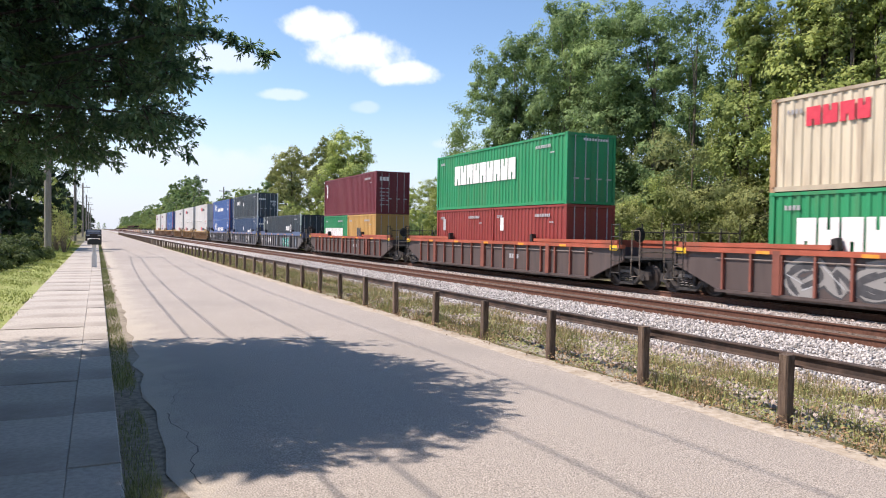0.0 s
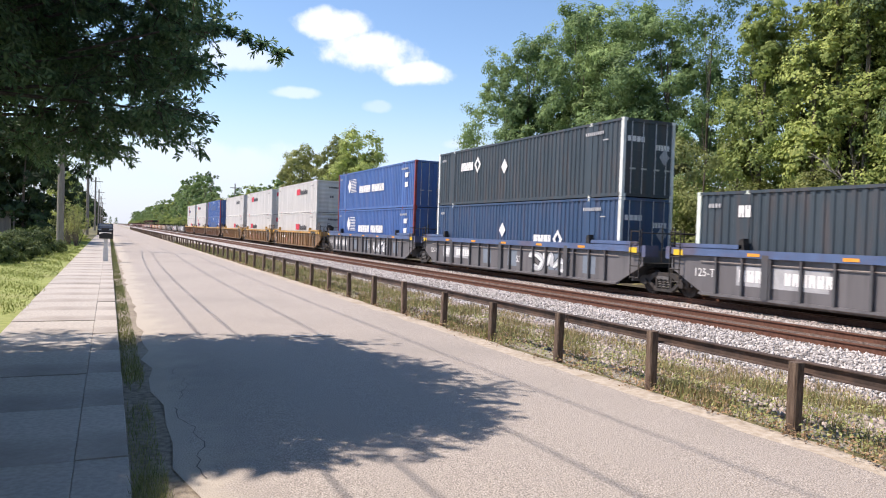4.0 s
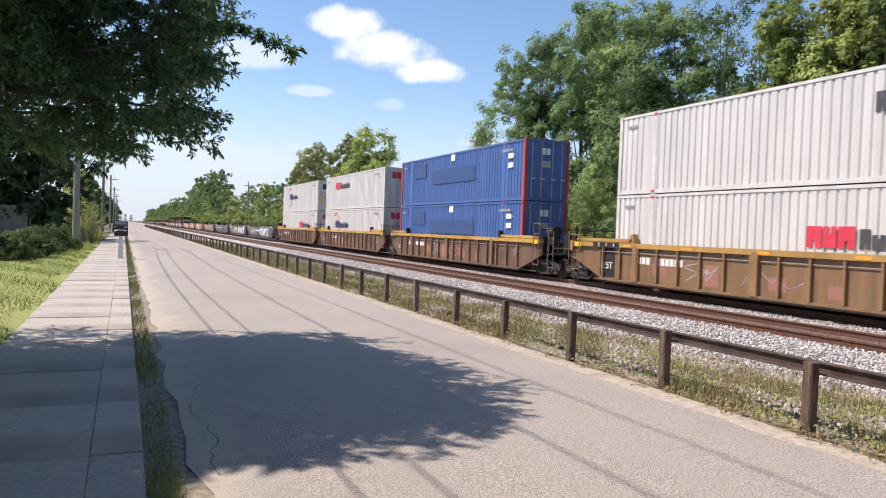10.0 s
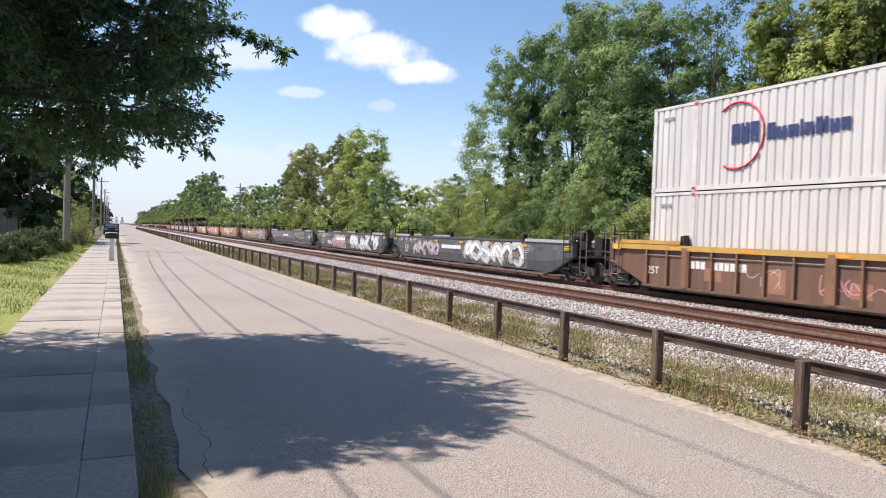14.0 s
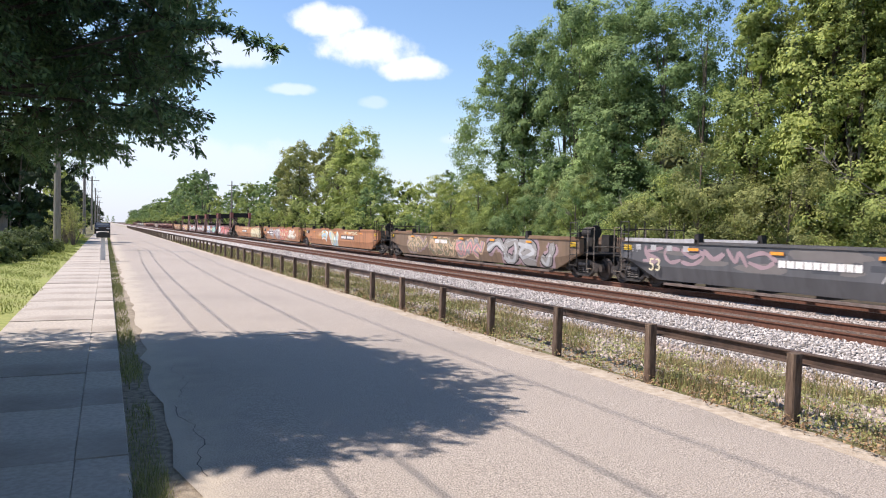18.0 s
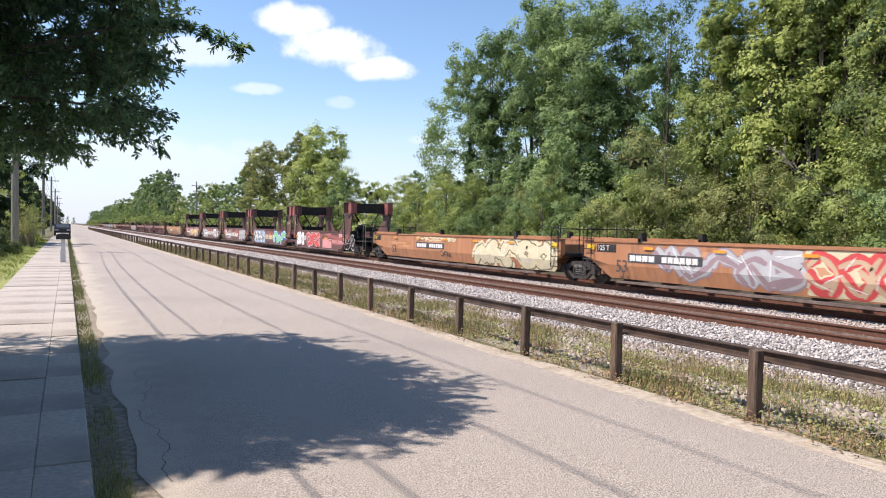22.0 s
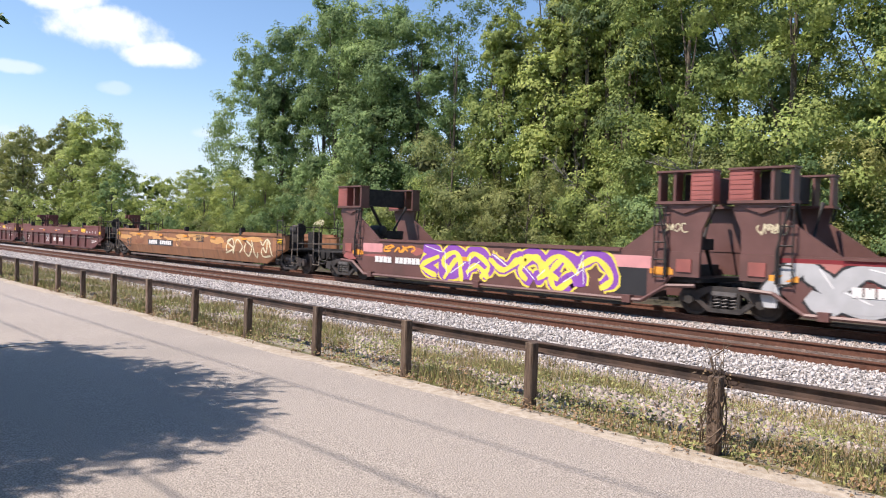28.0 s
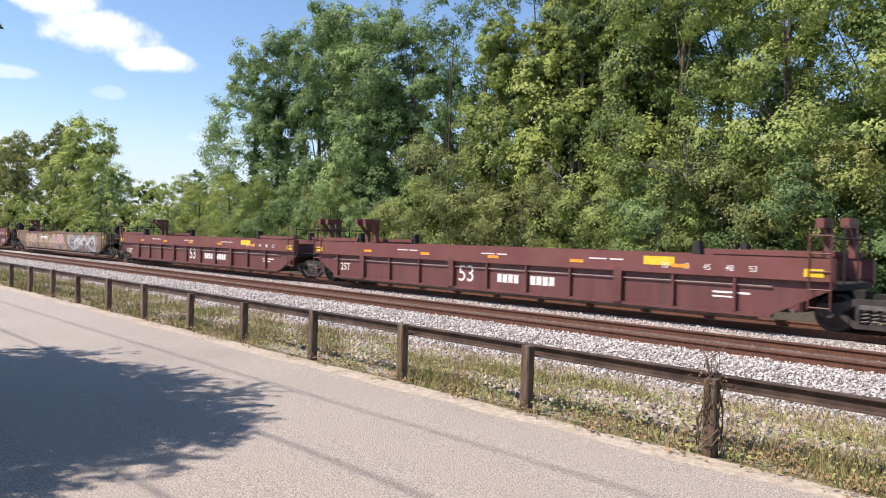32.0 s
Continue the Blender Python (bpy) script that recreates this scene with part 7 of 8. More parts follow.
def woods():
    rng = random.Random(77)
    R = lambda: rng.uniform(0, 6.28)
    near, far = [], []
    # the tall stand across the tracks: model, x, y, scale
    for k, x, y, s in ((0, 31, 54.5, 0.96), (1, 30.5, 50, 0.98), (0, 32.5, 47, 1.04), (1, 31, 43.5, 1.03), (0, 32, 40.5, 1.02), (1, 30.5, 37.5, 0.98), (0, 32, 35.5, 0.92), (8, 34, 45, 0.9), (8, 34, 38, 0.9),
                       (5, 31, 31.2, 0.98), (5, 32, 29.2, 0.93), (2, 29, 25.7, 1.06), (9, 28.6, 26.6, 0.62), (4, 32, 25.3, 1.0), (4, 32.5, 21.0, 1.08), (9, 30, 21.4, 1.1), (9, 29, 22.6, 0.8), (9, 30, 19.6, 1.05), (2, 30.3, 22.2, 1.2), (2, 31.2, 18.4, 1.25), (1, 33.5, 22.6, 1.0), (9, 29.7, 24.1, 0.9), (9, 29.4, 20.4, 1.0), (9, 29.2, 18.0, 0.95),
                       (3, 30, 15.6, 0.98), (3, 30.5, 11.2, 1.1), (0, 34, 15.0, 1.0), (8, 35, 31.5, 1.0), (8, 34.5, 28.5, 1.0), (1, 34.5, 24.2, 0.95), (1, 34, 20.2, 1.05), (8, 36, 25.5, 0.95), (8, 35.5, 22, 1.1), (8, 36, 18, 1.1), (8, 36, 12, 1.2), (8, 35, 4, 1.1), (4, 31.5, 22.2, 0.98), (4, 30.6, 18.9, 1.05), (3, 29.5, 6.6, 0.98), (0, 31, 4.0, 0.95), (8, 33, 8, 1.1)):
        near.append((k, x, y, s, R()))
    for y in np.arange(3, 64, 3.0):
        front = (rng.choice((6, 7, 10)), 25.8 + rng.uniform(-0.6, 1.0), y + rng.uniform(-0.8, 0.8), rng.uniform(0.55, 0.9), R())
        if y > 13:
            near.append(front)
        near.append((rng.choice((6, 7, 10)), 28.6 + rng.uniform(-0.8, 1.2), y + rng.uniform(-0.8, 0.8), rng.uniform(0.8, 1.15), R()))
    for k, x, y, s in ((6, 26.5, 26.8, 1.2), (7, 26.6, 29.4, 1.0), (3, 27, 56, 0.42), (3, 27, 51, 0.46), (3, 26.8, 46, 0.40), (10, 27, 42, 1.1), (3, 27, 37, 0.36), (10, 27.0, 15, 1.0), (10, 27.0, 9, 1.1), (3, 28, 61, 0.5)):
        near.append((k, x, y, s, R()))
    # the lower belt further on, and the woods down the line
    for y in np.arange(64, 90, 3.6):
        far.append((rng.choice((0, 1, 2)), 30 + rng.uniform(-2, 4), y, rng.uniform(0.36, 0.46), R()))
        far.append((4, 26.5 + rng.uniform(-1, 2), y, rng.uniform(0.7, 1.0), R()))
    for k, x, y, s in ((6, 30, 87, 0.70), (6, 30.5, 93, 0.98), (7, 31, 103, 0.98), (7, 33, 110, 0.85), (7, 30, 122, 1.0), (7, 31, 130, 0.98)):
        far.append((k, x, y, s, R()))
    y = 92.0
    while y < 1100:
        far.append((4, 27 + rng.uniform(-1, 2), y, rng.uniform(0.8, 1.3), R()))
        if y > 137:
            s = 0.72 if y < 250 else (1.15 if y < 430 else 0.95)
            far.append((rng.choice((0, 1, 2, 2, 3)), 31 + rng.uniform(-2, 4), y, rng.uniform(0.85, 1.08) * s, R()))
        y += 3.6 + y * 0.016
    # first eight: unseen trees added to keep skylight off the pavement;
    # then the gardens beside the pavement, a few houses down
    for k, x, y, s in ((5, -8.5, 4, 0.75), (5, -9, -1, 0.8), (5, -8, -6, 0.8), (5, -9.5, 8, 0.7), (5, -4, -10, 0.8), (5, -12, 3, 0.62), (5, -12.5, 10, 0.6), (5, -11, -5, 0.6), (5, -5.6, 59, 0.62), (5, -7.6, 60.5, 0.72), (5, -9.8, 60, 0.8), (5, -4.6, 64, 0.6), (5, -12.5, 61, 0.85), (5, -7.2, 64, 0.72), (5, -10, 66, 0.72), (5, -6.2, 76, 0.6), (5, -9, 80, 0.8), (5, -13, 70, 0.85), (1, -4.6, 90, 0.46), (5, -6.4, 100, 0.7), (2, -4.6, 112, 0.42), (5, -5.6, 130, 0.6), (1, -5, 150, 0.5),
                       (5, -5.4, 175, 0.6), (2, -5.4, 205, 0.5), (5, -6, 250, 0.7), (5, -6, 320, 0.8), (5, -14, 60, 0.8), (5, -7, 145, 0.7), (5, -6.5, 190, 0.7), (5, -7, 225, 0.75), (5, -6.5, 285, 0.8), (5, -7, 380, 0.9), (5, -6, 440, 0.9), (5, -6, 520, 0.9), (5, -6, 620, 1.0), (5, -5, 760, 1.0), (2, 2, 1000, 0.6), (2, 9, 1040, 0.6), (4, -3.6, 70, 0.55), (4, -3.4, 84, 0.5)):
        far.append((k, x, y, s, R()))
    plant(NEAR, near, "trees across the railway")
    plant(FAR, far, "trees further along")


woods()


def rosettes(ends, ways, per, length, rng):
    """Narrow leaves, widest beyond the middle, spread round the last hand's width of each twig."""
    n = len(ends) * per
    way = np.repeat(ways, per, 0)
    d = way * 0.9 + rng.normal(size=(n, 3)) * 0.75 + np.array((0, 0, -0.25))
    d /= np.linalg.norm(d, axis=1, keepdims=True) + 1e-9
    side = np.cross(d, rng.normal(size=(n, 3)) * 0.7 + np.array((0, 0, 1.0)))
    side /= np.linalg.norm(side, axis=1, keepdims=True) + 1e-9
    up = np.cross(side, d)
    s = (length * rng.uniform(0.65, 1.3, n))[:, None]
    base = np.repeat(ends, per, 0) - way * rng.uniform(0, 0.16, (n, 1))
    quad = np.stack([base, base + d * s * 0.62 + side * s * 0.17 + up * s * 0.06, base + d * s - up * s * 0.08, base + d * s * 0.62 - side * s * 0.17 + up * s * 0.06], 1)
    return quad.reshape(-1, 3), np.arange(4 * n).reshape(-1, 4)


def roadside_oak():
    """The near oak whose boughs hang over the pavement: limbs, twigs and single leaves."""
    rng = np.random.default_rng(41)
    root = thing("oak_tree", "leafy oak overhanging the pavement", "tree")
    s = Shape()
    foot = Vector((-4.2, 9.6, -0.1))
    crotch = Vector((-3.9, 9.5, 2.1))
    s.tube([foot, foot + Vector((0.05, 0, 0.5)), crotch], [0.34, 0.25, 0.21], 10)
    tips = []
    while len(tips) < 330:
        # bough ends fill a flattened crown, most of them near its skin
        d = Vector(rng.normal(size=3)).normalized()
        q = d * rng.uniform(0.2, 1.0) ** 0.45
        tip = Vector((-3.55 + 4.1 * q.x, 9.3 + 3.7 * q.y, 4.75 + 2.45 * q.z))
        tip.z += 0.35 * math.sin(2.3 * tip.x + 1.1 * tip.y)
        if tip.z > 2.5:
            tips.append(tip)
    for k in range(105):
        tips.append(Vector((rng.uniform(-1.6, 0.85), rng.uniform(7.8, 11.6), rng.uniform(2.55, 4.2))))
    # boughs that reach forward, high over the pavement and the road's edge, out of view, to cast the road's shade
    for k in range(75):
        y = rng.uniform(6.9, 8.4)
        tips.append(Vector((rng.uniform(-3.4, -0.35) + 0.35 * (y - 6.5), y, rng.uniform(4.3, 5.5))))
    for k in range(14):
        tips.append(Vector((rng.uniform(0.3, 0.95), rng.uniform(7.8, 9.2), rng.uniform(3.7, 4.4))))
    full = len(tips)
    for k in range(8):
        f = k / 7
        tips.append(Vector((0.5 + 0.95 * f, 7.6 - 0.55 * f, 3.5 + 0.08 * math.sin(3 * f) - 0.2 * f * f)))
    twigs, ends, ways = Shape(), [], []
    for k, tip in enumerate(tips):
        mid = crotch.lerp(tip, 0.55) + Vector((0, 0, 0.5 * rng.uniform(0.2, 1)))
        if k < full and k % 3 == 0 and tip.x < 0.4:
            s.tube([crotch, mid, tip], [0.05, 0.028, 0.008], 5, False)
        out = (tip - Vector((-3.6, 9.3, 4.4))).normalized()
        spread = rng.uniform(0.34, 0.56) if k < full else 0.11
        for j in range(30 if k < full else 7):
            way = (Vector(rng.normal(size=3) * np.array((1, 1, 0.5))).normalized() + 0.5 * out + Vector((0, 0, -0.15))).normalized()
            e = tip + way * spread * rng.uniform(0.25, 1.25)
            e.z -= 0.12 * (e - tip).length
            edge = 1.25 + 0.2 * math.sin(3.1 * e.z + 0.6) + 0.26 * math.sin(7 * e.z + 2 * e.y)
            # twigs whose shadow would fall on the sunlit road nearer by are left out
            gx, gy = e.x + 0.61 * e.z, e.y - 0.35 * e.z
            if k < full and gx > 0.3 and gy < 4.55 + 0.3 * math.sin(2.6 * gx) + 0.15 * math.sin(9 * gx):
                continue
            if e.z < 2.3 + 0.12 * math.sin(4 * e.x) or (k < full and e.x > edge):
                continue
            if j % 3 == 0:
                twigs.tube([tip, e], [0.007, 0.0025], 3, False)
            ends.append(e[:])
            ways.append(way[:])
    s.tube([Vector((-0.4, 8.2, 3.3)), Vector((0.5, 7.6, 3.52)), Vector((1.0, 7.32, 3.48)), Vector((1.5, 7.02, 3.26))], [0.014, 0.010, 0.006, 0.003], 4, False)
    trunk = part("trunk", s, BARK, root)
    tagged(part("twig", twigs, BARK, trunk), kind="stuff")
    v, f = rosettes(np.array(ends), np.array(ways), 15, 0.074, rng)
    part("crown", soup("crown", v, f, OAK), None, root)
    # unseen canopy added over garden, pavement and camera to block sun and skylight
    c = np.stack([rng.uniform(-9, -4.2, 150), rng.uniform(4.5, 11.5, 150), rng.uniform(6.6, 9.2, 150)], -1)
    c[:, 0] -= 0.35 * (c[:, 2] - 6.6)
    near = np.stack([rng.uniform(-10.5, -5.0, 190), rng.uniform(-1.0, 6.5, 190), rng.uniform(6.0, 9.2, 190)], -1)
    near[:, 0] -= 0.3 * (near[:, 2] - 6.4)
    over = np.stack([rng.uniform(-11, 1.5, 240), rng.uniform(-9, 1.0, 240), rng.uniform(5.6, 9, 240)], -1)
    low = np.stack([rng.uniform(-5.5, -1.8, 130), rng.uniform(1.2, 5.6, 130), rng.uniform(4.9, 6.2, 130)], -1)
    high = np.stack([rng.uniform(-3.5, 0.4, 80), rng.uniform(-4.0, 3.0, 80), rng.uniform(7.6, 9.5, 80)], -1)
    c = np.concatenate([c, near, over, low, high])
    q = (c[:, None] + rng.normal(size=(len(c), 80, 3)) * np.array((0.5, 0.5, 0.25))).reshape(-1, 3)
    # drop leaves whose shadow would reach the sunlit part of the road
    gx, gy = q[:, 0] + 0.61 * q[:, 2], q[:, 1] - 0.35 * q[:, 2]
    q = q[(gx < 0.3) | ((gx + gy < 5.2) & (gy < 3.0)) | (gy > 4.7)]
    # unseen low leaves added over the pavement to darken it, and hidden ones inside the crown to thicken its shadow
    roof = np.stack([rng.uniform(-3.6, 0.2, 130), rng.uniform(2.2, 5.3, 130), rng.uniform(4.0, 4.9, 130)], -1)
    roof = (roof[:, None] + np.clip(rng.normal(size=(130, 80, 3)), -1.6, 1.6) * np.array((0.4, 0.4, 0.16))).reshape(-1, 3)
    gx, gy = roof[:, 0] + 0.61 * roof[:, 2], roof[:, 1] - 0.35 * roof[:, 2]
    roof = roof[(roof[:, 2] > 1.9 + 0.37 * roof[:, 1]) & ((gx < 0.25) | ((gx + gy < 5.4) & (gy < 3.2)))]
    inner = np.stack([rng.uniform(-4.0, 0.0, 75), rng.uniform(7.8, 11.8, 75), rng.uniform(4.5, 6.0, 75)], -1)
    inner = (inner[:, None] + np.clip(rng.normal(size=(75, 80, 3)), -1.6, 1.6) * np.array((0.4, 0.4, 0.2))).reshape(-1, 3)
    inner = inner[(inner[:, 0] + 0.61 * inner[:, 2] < 3.0) & (inner[:, 1] - 0.35 * inner[:, 2] > 5.2)]
    q = np.concatenate([q, roof, inner])
    v, f = leaves(q, 0.165, rng, None, 0.6)
    part("upper_crown", soup("upper_crown", v, f, OAK), None, root)


roadside_oak()


def hedge():
    for k, (x, y, r, h) in enumerate(((-3.75, 29.2, 0.85, 1.05), (-3.35, 31.6, 0.75, 0.95), (-3.6, 34.2, 0.9, 1.15), (-3.25, 36.9, 0.85, 1.15), (-3.2, 39.6, 0.85, 1.2), (-3.1, 42.4, 0.8, 1.2), (-5.1, 32.0, 0.8, 0.9))):
        rng = np.random.default_rng(200 + k)
        root = thing("hedge_bush", "dark green garden bush on the lawn", "bush", "front garden bushes")
        p, nrm, cs, size = grow(rng, h * 0.85, r, 0.12, 46, 75, 0.05, "dome")
        v, f = leaves(p, 0.045, rng, nrm)
        crown = part("foliage", soup("foliage", v, f, LEAF_F), None, root)
        # filling in the darker leaf tone, which paints the shade inside the bush
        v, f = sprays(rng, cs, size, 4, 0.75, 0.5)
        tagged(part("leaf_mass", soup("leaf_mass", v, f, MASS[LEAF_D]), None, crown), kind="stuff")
        st = Shape()
        for c in cs[:9]:
            st.tube([(0, 0, -0.2), (c[0] * 0.4, c[1] * 0.4, c[2] * 0.6), tuple(c)], [0.03, 0.02, 0.006], 5, False)
        part("stem", st, BARK, root)
        root.location = (x, y, 0.06)


hedge()

# ---- street furniture ----
def utility_pole(x, y, top=10.5, radius=0.2):
    root = thing("utility_pole", "weathered grey wooden utility pole", "utility pole", "utility poles")
    n = 6
    part("pole", Shape().tube([(0, 0, -1 + (top + 1) * i / n) for i in range(n + 1)], [radius - 0.055 * i / n for i in range(n + 1)], 14), POLE_WOOD, root)
    part("crossarm", Shape().box(-0.9, 1.3, -0.06, 0.06, top - 0.9, top - 0.78), POLE_WOOD, root)
    for dx in (-0.8, 0.55, 1.2):
        part("insulator", Shape().lathe([(0.03, 0.0), (0.05, 0.03), (0.03, 0.06), (0.05, 0.09), (0.02, 0.13)], "z", 10, (dx, 0, top - 0.78)), GREY_MARK, root)
    root.location = (x, y, 0)


POLES_Y = (-8.0, 46.3, 103.0, 158.0, 213.0, 270.0, 340.0)
for y in POLES_Y:
    utility_pole(-2.5, y)
utility_pole(22.6, 147.0, 10.2, 0.16)


def wires():
    for k, (dx, z, sag, r) in enumerate(((0.2, 6.75, 0.9, 0.013), (0.2, 7.6, 0.9, 0.013), (0.25, 9.3, 0.7, 0.014), (0.65, 10.3, 0.5, 0.012))):
        s = Shape()
        pts = []
        for a, b in zip(POLES_Y[:-1], POLES_Y[1:]):
            for i in range(12):
                f = i / 12
                pts.append((-2.55 + dx, a + (b - a) * f, z - 4 * sag * f * (1 - f)))
        s.tube(pts, r, 5)
        tagged(part("overhead_cable", s, WIRE), "black overhead cable between poles", "cable", "overhead cables")


wires()


def mailbox(x, y, post_h, wide, tone):
    root = thing("mailbox", "black mailbox on a white square post", "mailbox", "roadside mailboxes")
    part("post", Shape().box(-0.07, 0.07, -0.07, 0.07, -0.3, post_h).box(-0.095, 0.095, -0.095, 0.095, -0.02, 0.5).box(-0.105, 0.105, -0.105, 0.105, 0.5, 0.53), WHITE_PAINT, root)
    arch = [(-wide / 2, 0), (wide / 2, 0), (wide / 2, 0.15)] + [(wide / 2 * math.cos(a), 0.15 + 0.09 * math.sin(a)) for a in np.linspace(0.2, math.pi - 0.2, 8)] + [(-wide / 2, 0.15)]
    box = part("box", Shape().prism([(p[0], p[1] + post_h + 0.002) for p in arch], -0.13, 0.13, "y"), BLACK_PAINT, root)
    part("door_rim", Shape().prism([(-0.145, post_h + 0.01), (0.145, post_h + 0.01), (0.145, post_h + 0.2), (-0.145, post_h + 0.2)], wide / 2 + 0.002, wide / 2 + 0.02, "x"), BLACK_PAINT, root)
    root.location = (x, y, 0.02)


mailbox(-0.09, 32.4, 0.92, 0.50, 0)


def fence():
    root = thing("board_fence", "grey weathered vertical board fence", "fence")
    board = Shape().box(-0.07, 0.07, -0.012, 0.012, 0, 2.3).mesh("board", FENCE_WOOD)
    for i in range(46):
        part("board", board, None, root, at=(-12.75 + i * 0.145, 58.0 + 0.006 * (i % 2), 0.05))
    for z in (0.4, 2.0):
        part("fence_rail", Shape().box(-12.7, -5.95, 58.02, 58.07, z, z + 0.09), FENCE_WOOD, root)
    for x in (-12.6, -9.2, -6.0):
        part("post", Shape().box(x - 0.05, x + 0.05, 58.02, 58.12, -0.3, 2.35), FENCE_WOOD, root)
    low = thing("board_fence", "lower tan board fence panel", "fence")
    board = Shape().box(-0.07, 0.07, -0.012, 0.012, 0, 1.6).mesh("board", FENCE_WOOD)
    for i in range(11):
        part("board", board, None, low, at=(-6.2 + i * 0.145, 63.0, 0.02))
    part("fence_rail", Shape().box(-6.3, -4.6, 63.02, 63.07, 1.2, 1.3), FENCE_WOOD, low)
    for x in (-6.2, -4.7):
        part("post", Shape().box(x - 0.05, x + 0.05, 63.02, 63.12, -0.3, 1.62), FENCE_WOOD, low)


fence()


def scrub(x, y, height, spread, count, label, seed):
    """Leggy shrub with thin bare twigs and a few leaves."""
    rng = np.random.default_rng(seed)
    root = thing("scrub", label, "bush")
    s, tips = Shape(), []
    for k in range(count):
        a = rng.uniform(0, 6.28)
        tip = Vector((spread * math.cos(a) * rng.uniform(0.2, 1), spread * math.sin(a) * rng.uniform(0.2, 1), height * rng.uniform(0.5, 1.1)))
        mid = tip * 0.5 + Vector((rng.normal() * 0.08, rng.normal() * 0.08, 0.12 * height))
        s.tube([(0.05 * math.cos(a), 0.05 * math.sin(a), -0.1), mid, tip], [0.014, 0.009, 0.003], 4, False)
        tips += [mid, tip, (mid + tip) / 2]
    part("stem", s, BARK, root)
    p = np.repeat(np.array([t[:] for t in tips]), 14, 0) + rng.normal(size=(len(tips) * 14, 3)) * 0.13 * height / 2
    p[:, 2] = np.abs(p[:, 2]) + 0.05
    v, f = leaves(p, 0.045, rng, None, 0.6)
    part("foliage", soup("foliage", v, f, LEAF_C), None, root)
    root.location = (x, y, 0)


scrub(-1.85, 51.5, 2.2, 0.9, 26, "leggy shrub beside the utility pole", 301)
scrub(-2.4, 53.0, 2.4, 1.0, 26, "leggy shrub in the weedy verge", 302)
scrub(-2.6, 57.5, 1.8, 1.2, 22, "leggy shrub in the weedy verge", 303)


def dead_bough(x, y, z, seed, reach):
    rng = random.Random(seed)
    s = Shape()

    def grow_twig(p, d, length, r, level):
        q = p + d * length * 0.5 + Vector((0, 0, rng.uniform(-0.05, 0.1) * length))
        e = p + d * length
        s.tube([p, q, e], [r, r * 0.8, r * 0.5], 5, False)
        if level < 3:
            for k in range(4 if level < 2 else 3):
                nd = (d + Vector((rng.uniform(-0.8, 0.8), rng.uniform(-0.8, 0.8), rng.uniform(-0.5, 0.6)))).normalized()
                grow_twig(p.lerp(e, rng.uniform(0.35, 1.0)), nd, length * rng.uniform(0.4, 0.65), r * 0.55, level + 1)

    grow_twig(Vector((1.2, 0, -0.3)), Vector((-0.75, 0.45, 0.5)).normalized(), reach, 0.04, 0)
    root = thing("dead_branch", "bare grey dead branch hanging in the bushes", "branch", "dead branches")
    part("bough", s, POLE_WOOD, root)
    root.location = (x, y, z)


for spot in ((27.0, 18.6, 3.6, 5, 2.2), (26.6, 16.4, 2.6, 6, 2.0), (26.4, 30.5, 1.6, 7, 2.2), (26.2, 36.0, 2.0, 8, 1.8), (26.6, 13.0, 3.8, 9, 2.2)):
    dead_bough(*spot)


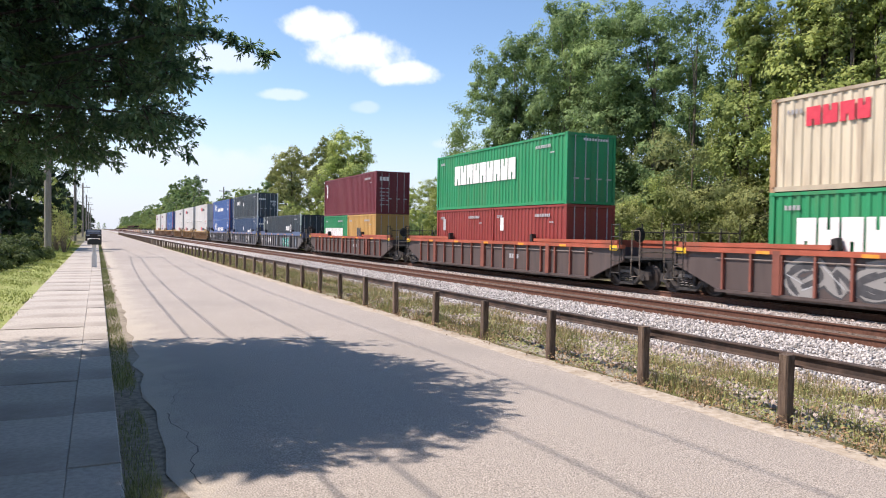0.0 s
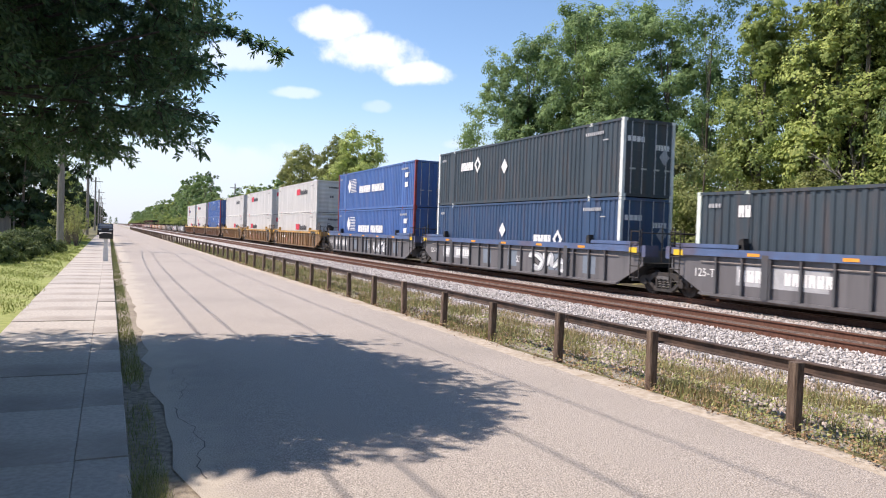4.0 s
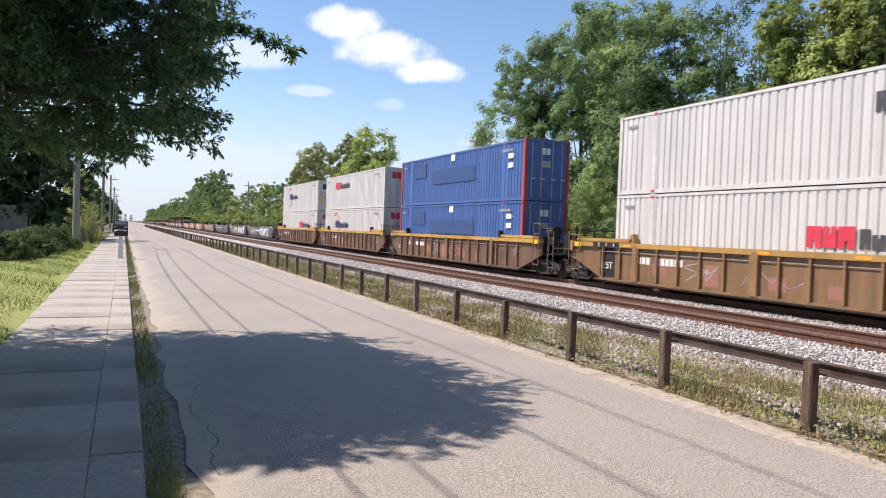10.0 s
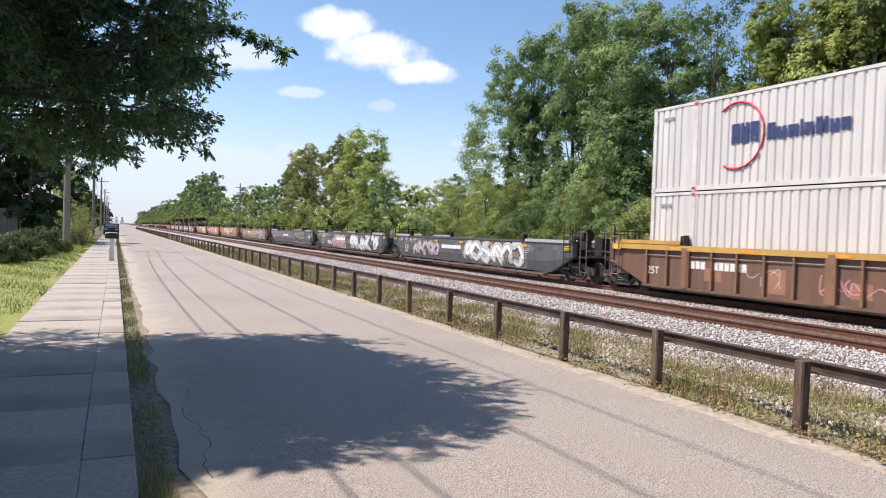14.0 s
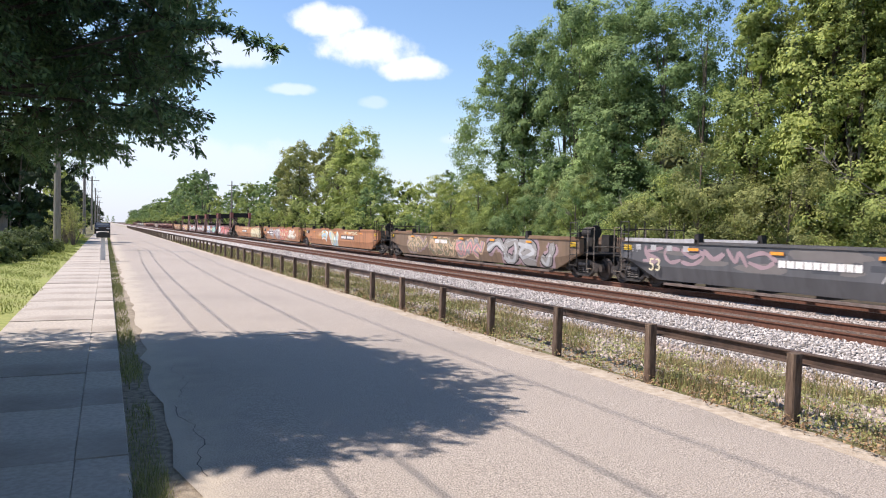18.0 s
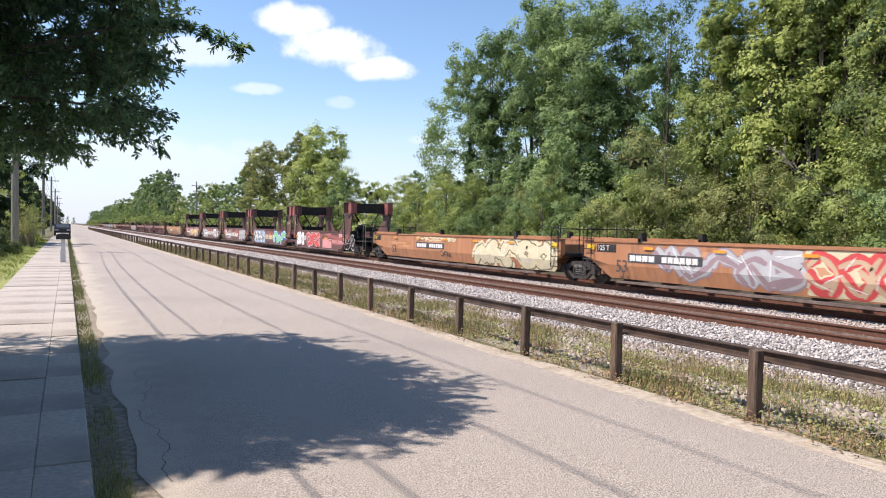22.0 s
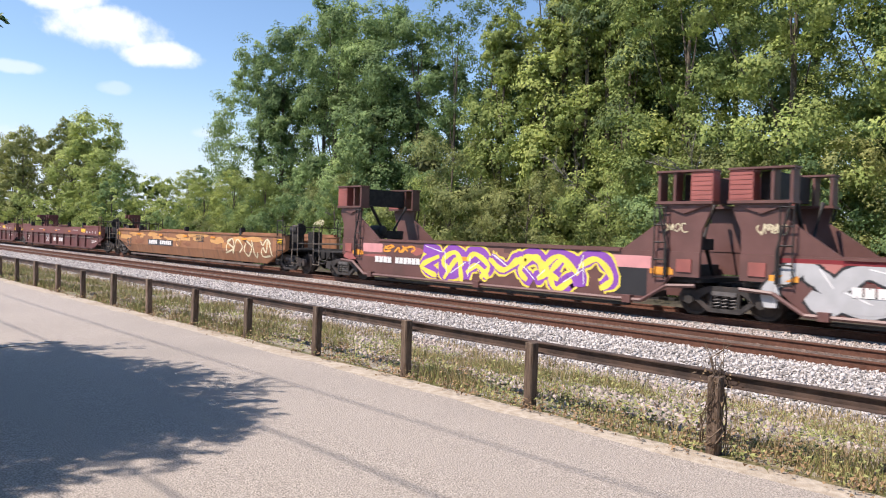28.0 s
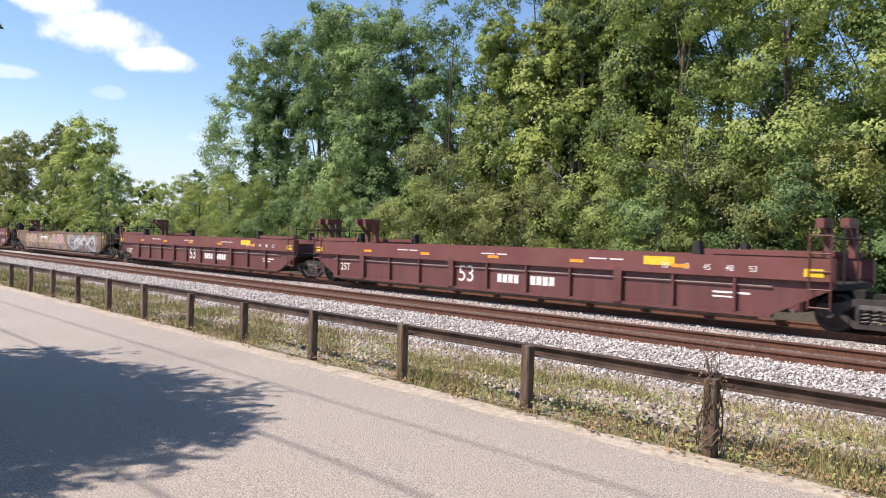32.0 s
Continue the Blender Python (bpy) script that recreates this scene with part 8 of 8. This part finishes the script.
def guard_vine():
    """Dry creeper wound round one guard post."""
    rng = random.Random(71)
    root = thing("dry_vine", "dry brown creeper on a guard post", "vine")
    s = Shape()
    for k in range(9):
        a, pts = rng.uniform(0, 6.28), []
        for j in range(9):
            a += rng.uniform(-0.2, 0.9)
            r = 0.085 + rng.uniform(-0.01, 0.03)
            pts.append((r * math.cos(a), r * math.sin(a), 0.02 + (0.62 + 0.12 * (k % 3)) * j / 8))
        s.tube(pts, [0.006 - 0.0005 * j for j in range(9)], 4, False)
    for k in range(5):
        s.tube([(0, 0, 0.55), (rng.uniform(-0.06, 0.06), rng.uniform(-0.06, 0.06), 0.7), (rng.uniform(-0.15, 0.15), rng.uniform(-0.15, 0.15), rng.uniform(0.72, 0.85))], [0.005, 0.004, 0.002], 4, False)
    part("stem", s, mat("dry_creeper", (0.10, 0.07, 0.05), (0.20, 0.15, 0.11), 12, 0.95), root)
    g = np.random.default_rng(72)
    p = np.stack([g.normal(0, 0.08, 160), g.normal(0, 0.08, 160), g.uniform(0.05, 0.68, 160)], -1)
    v, f = leaves(p, 0.018, g, None, 0.6)
    part("leaves", soup("leaves", v, f, island_mat("withered_leaf", (0.12, 0.08, 0.05), (0.30, 0.22, 0.13))), None, root)
    root.location = (5.45, 2.5, 0)


guard_vine()


def parked_car():
    """A dark saloon far down the road."""
    root = thing("car", "dark saloon car parked down the road", "car")
    side = [(-2.2, 0.35), (2.2, 0.35), (2.25, 0.75), (1.3, 0.92), (0.6, 1.42), (-0.9, 1.42), (-1.6, 0.98), (-2.25, 0.9)]
    part("body", Shape().prism(side, -0.88, 0.88, "x"), mat("dark_car_paint", (0.03, 0.032, 0.036), (0.045, 0.047, 0.05), 4, 0.25, 0.3), root)
    glass = mat("car_glass", (0.05, 0.06, 0.07), (0.08, 0.09, 0.1), 3, 0.1)
    part("windscreen", Shape().add([(-0.72, -1.53, 1.02), (0.72, -1.53, 1.02), (0.66, -0.98, 1.39), (-0.66, -0.98, 1.39)], [(0, 1, 2, 3)]), glass, root)
    for x in (-0.62, 0.62):
        part("headlight", Shape().box(x - 0.18, x + 0.18, -2.27, -2.23, 0.62, 0.78), GREY_MARK, root)
        for y in (-1.35, 1.35):
            part("wheel", Shape().lathe([(0.2, -0.1), (0.33, -0.1), (0.33, 0.1), (0.2, 0.1)], "x", 16, (math.copysign(0.8, x), y, 0.33)), DARK_STEEL, root)
    root.location = (-0.35, 100.0, 0.05)


parked_car()


# ---- movement ----
def motions():
    for ob, s, z, x in MOVERS:
        walk(ob, [(t, pose(TRAIN_X + x, s - SPEED * t, ZR + z)) for t in (0.0, 16.0, 32.0)])


motions()
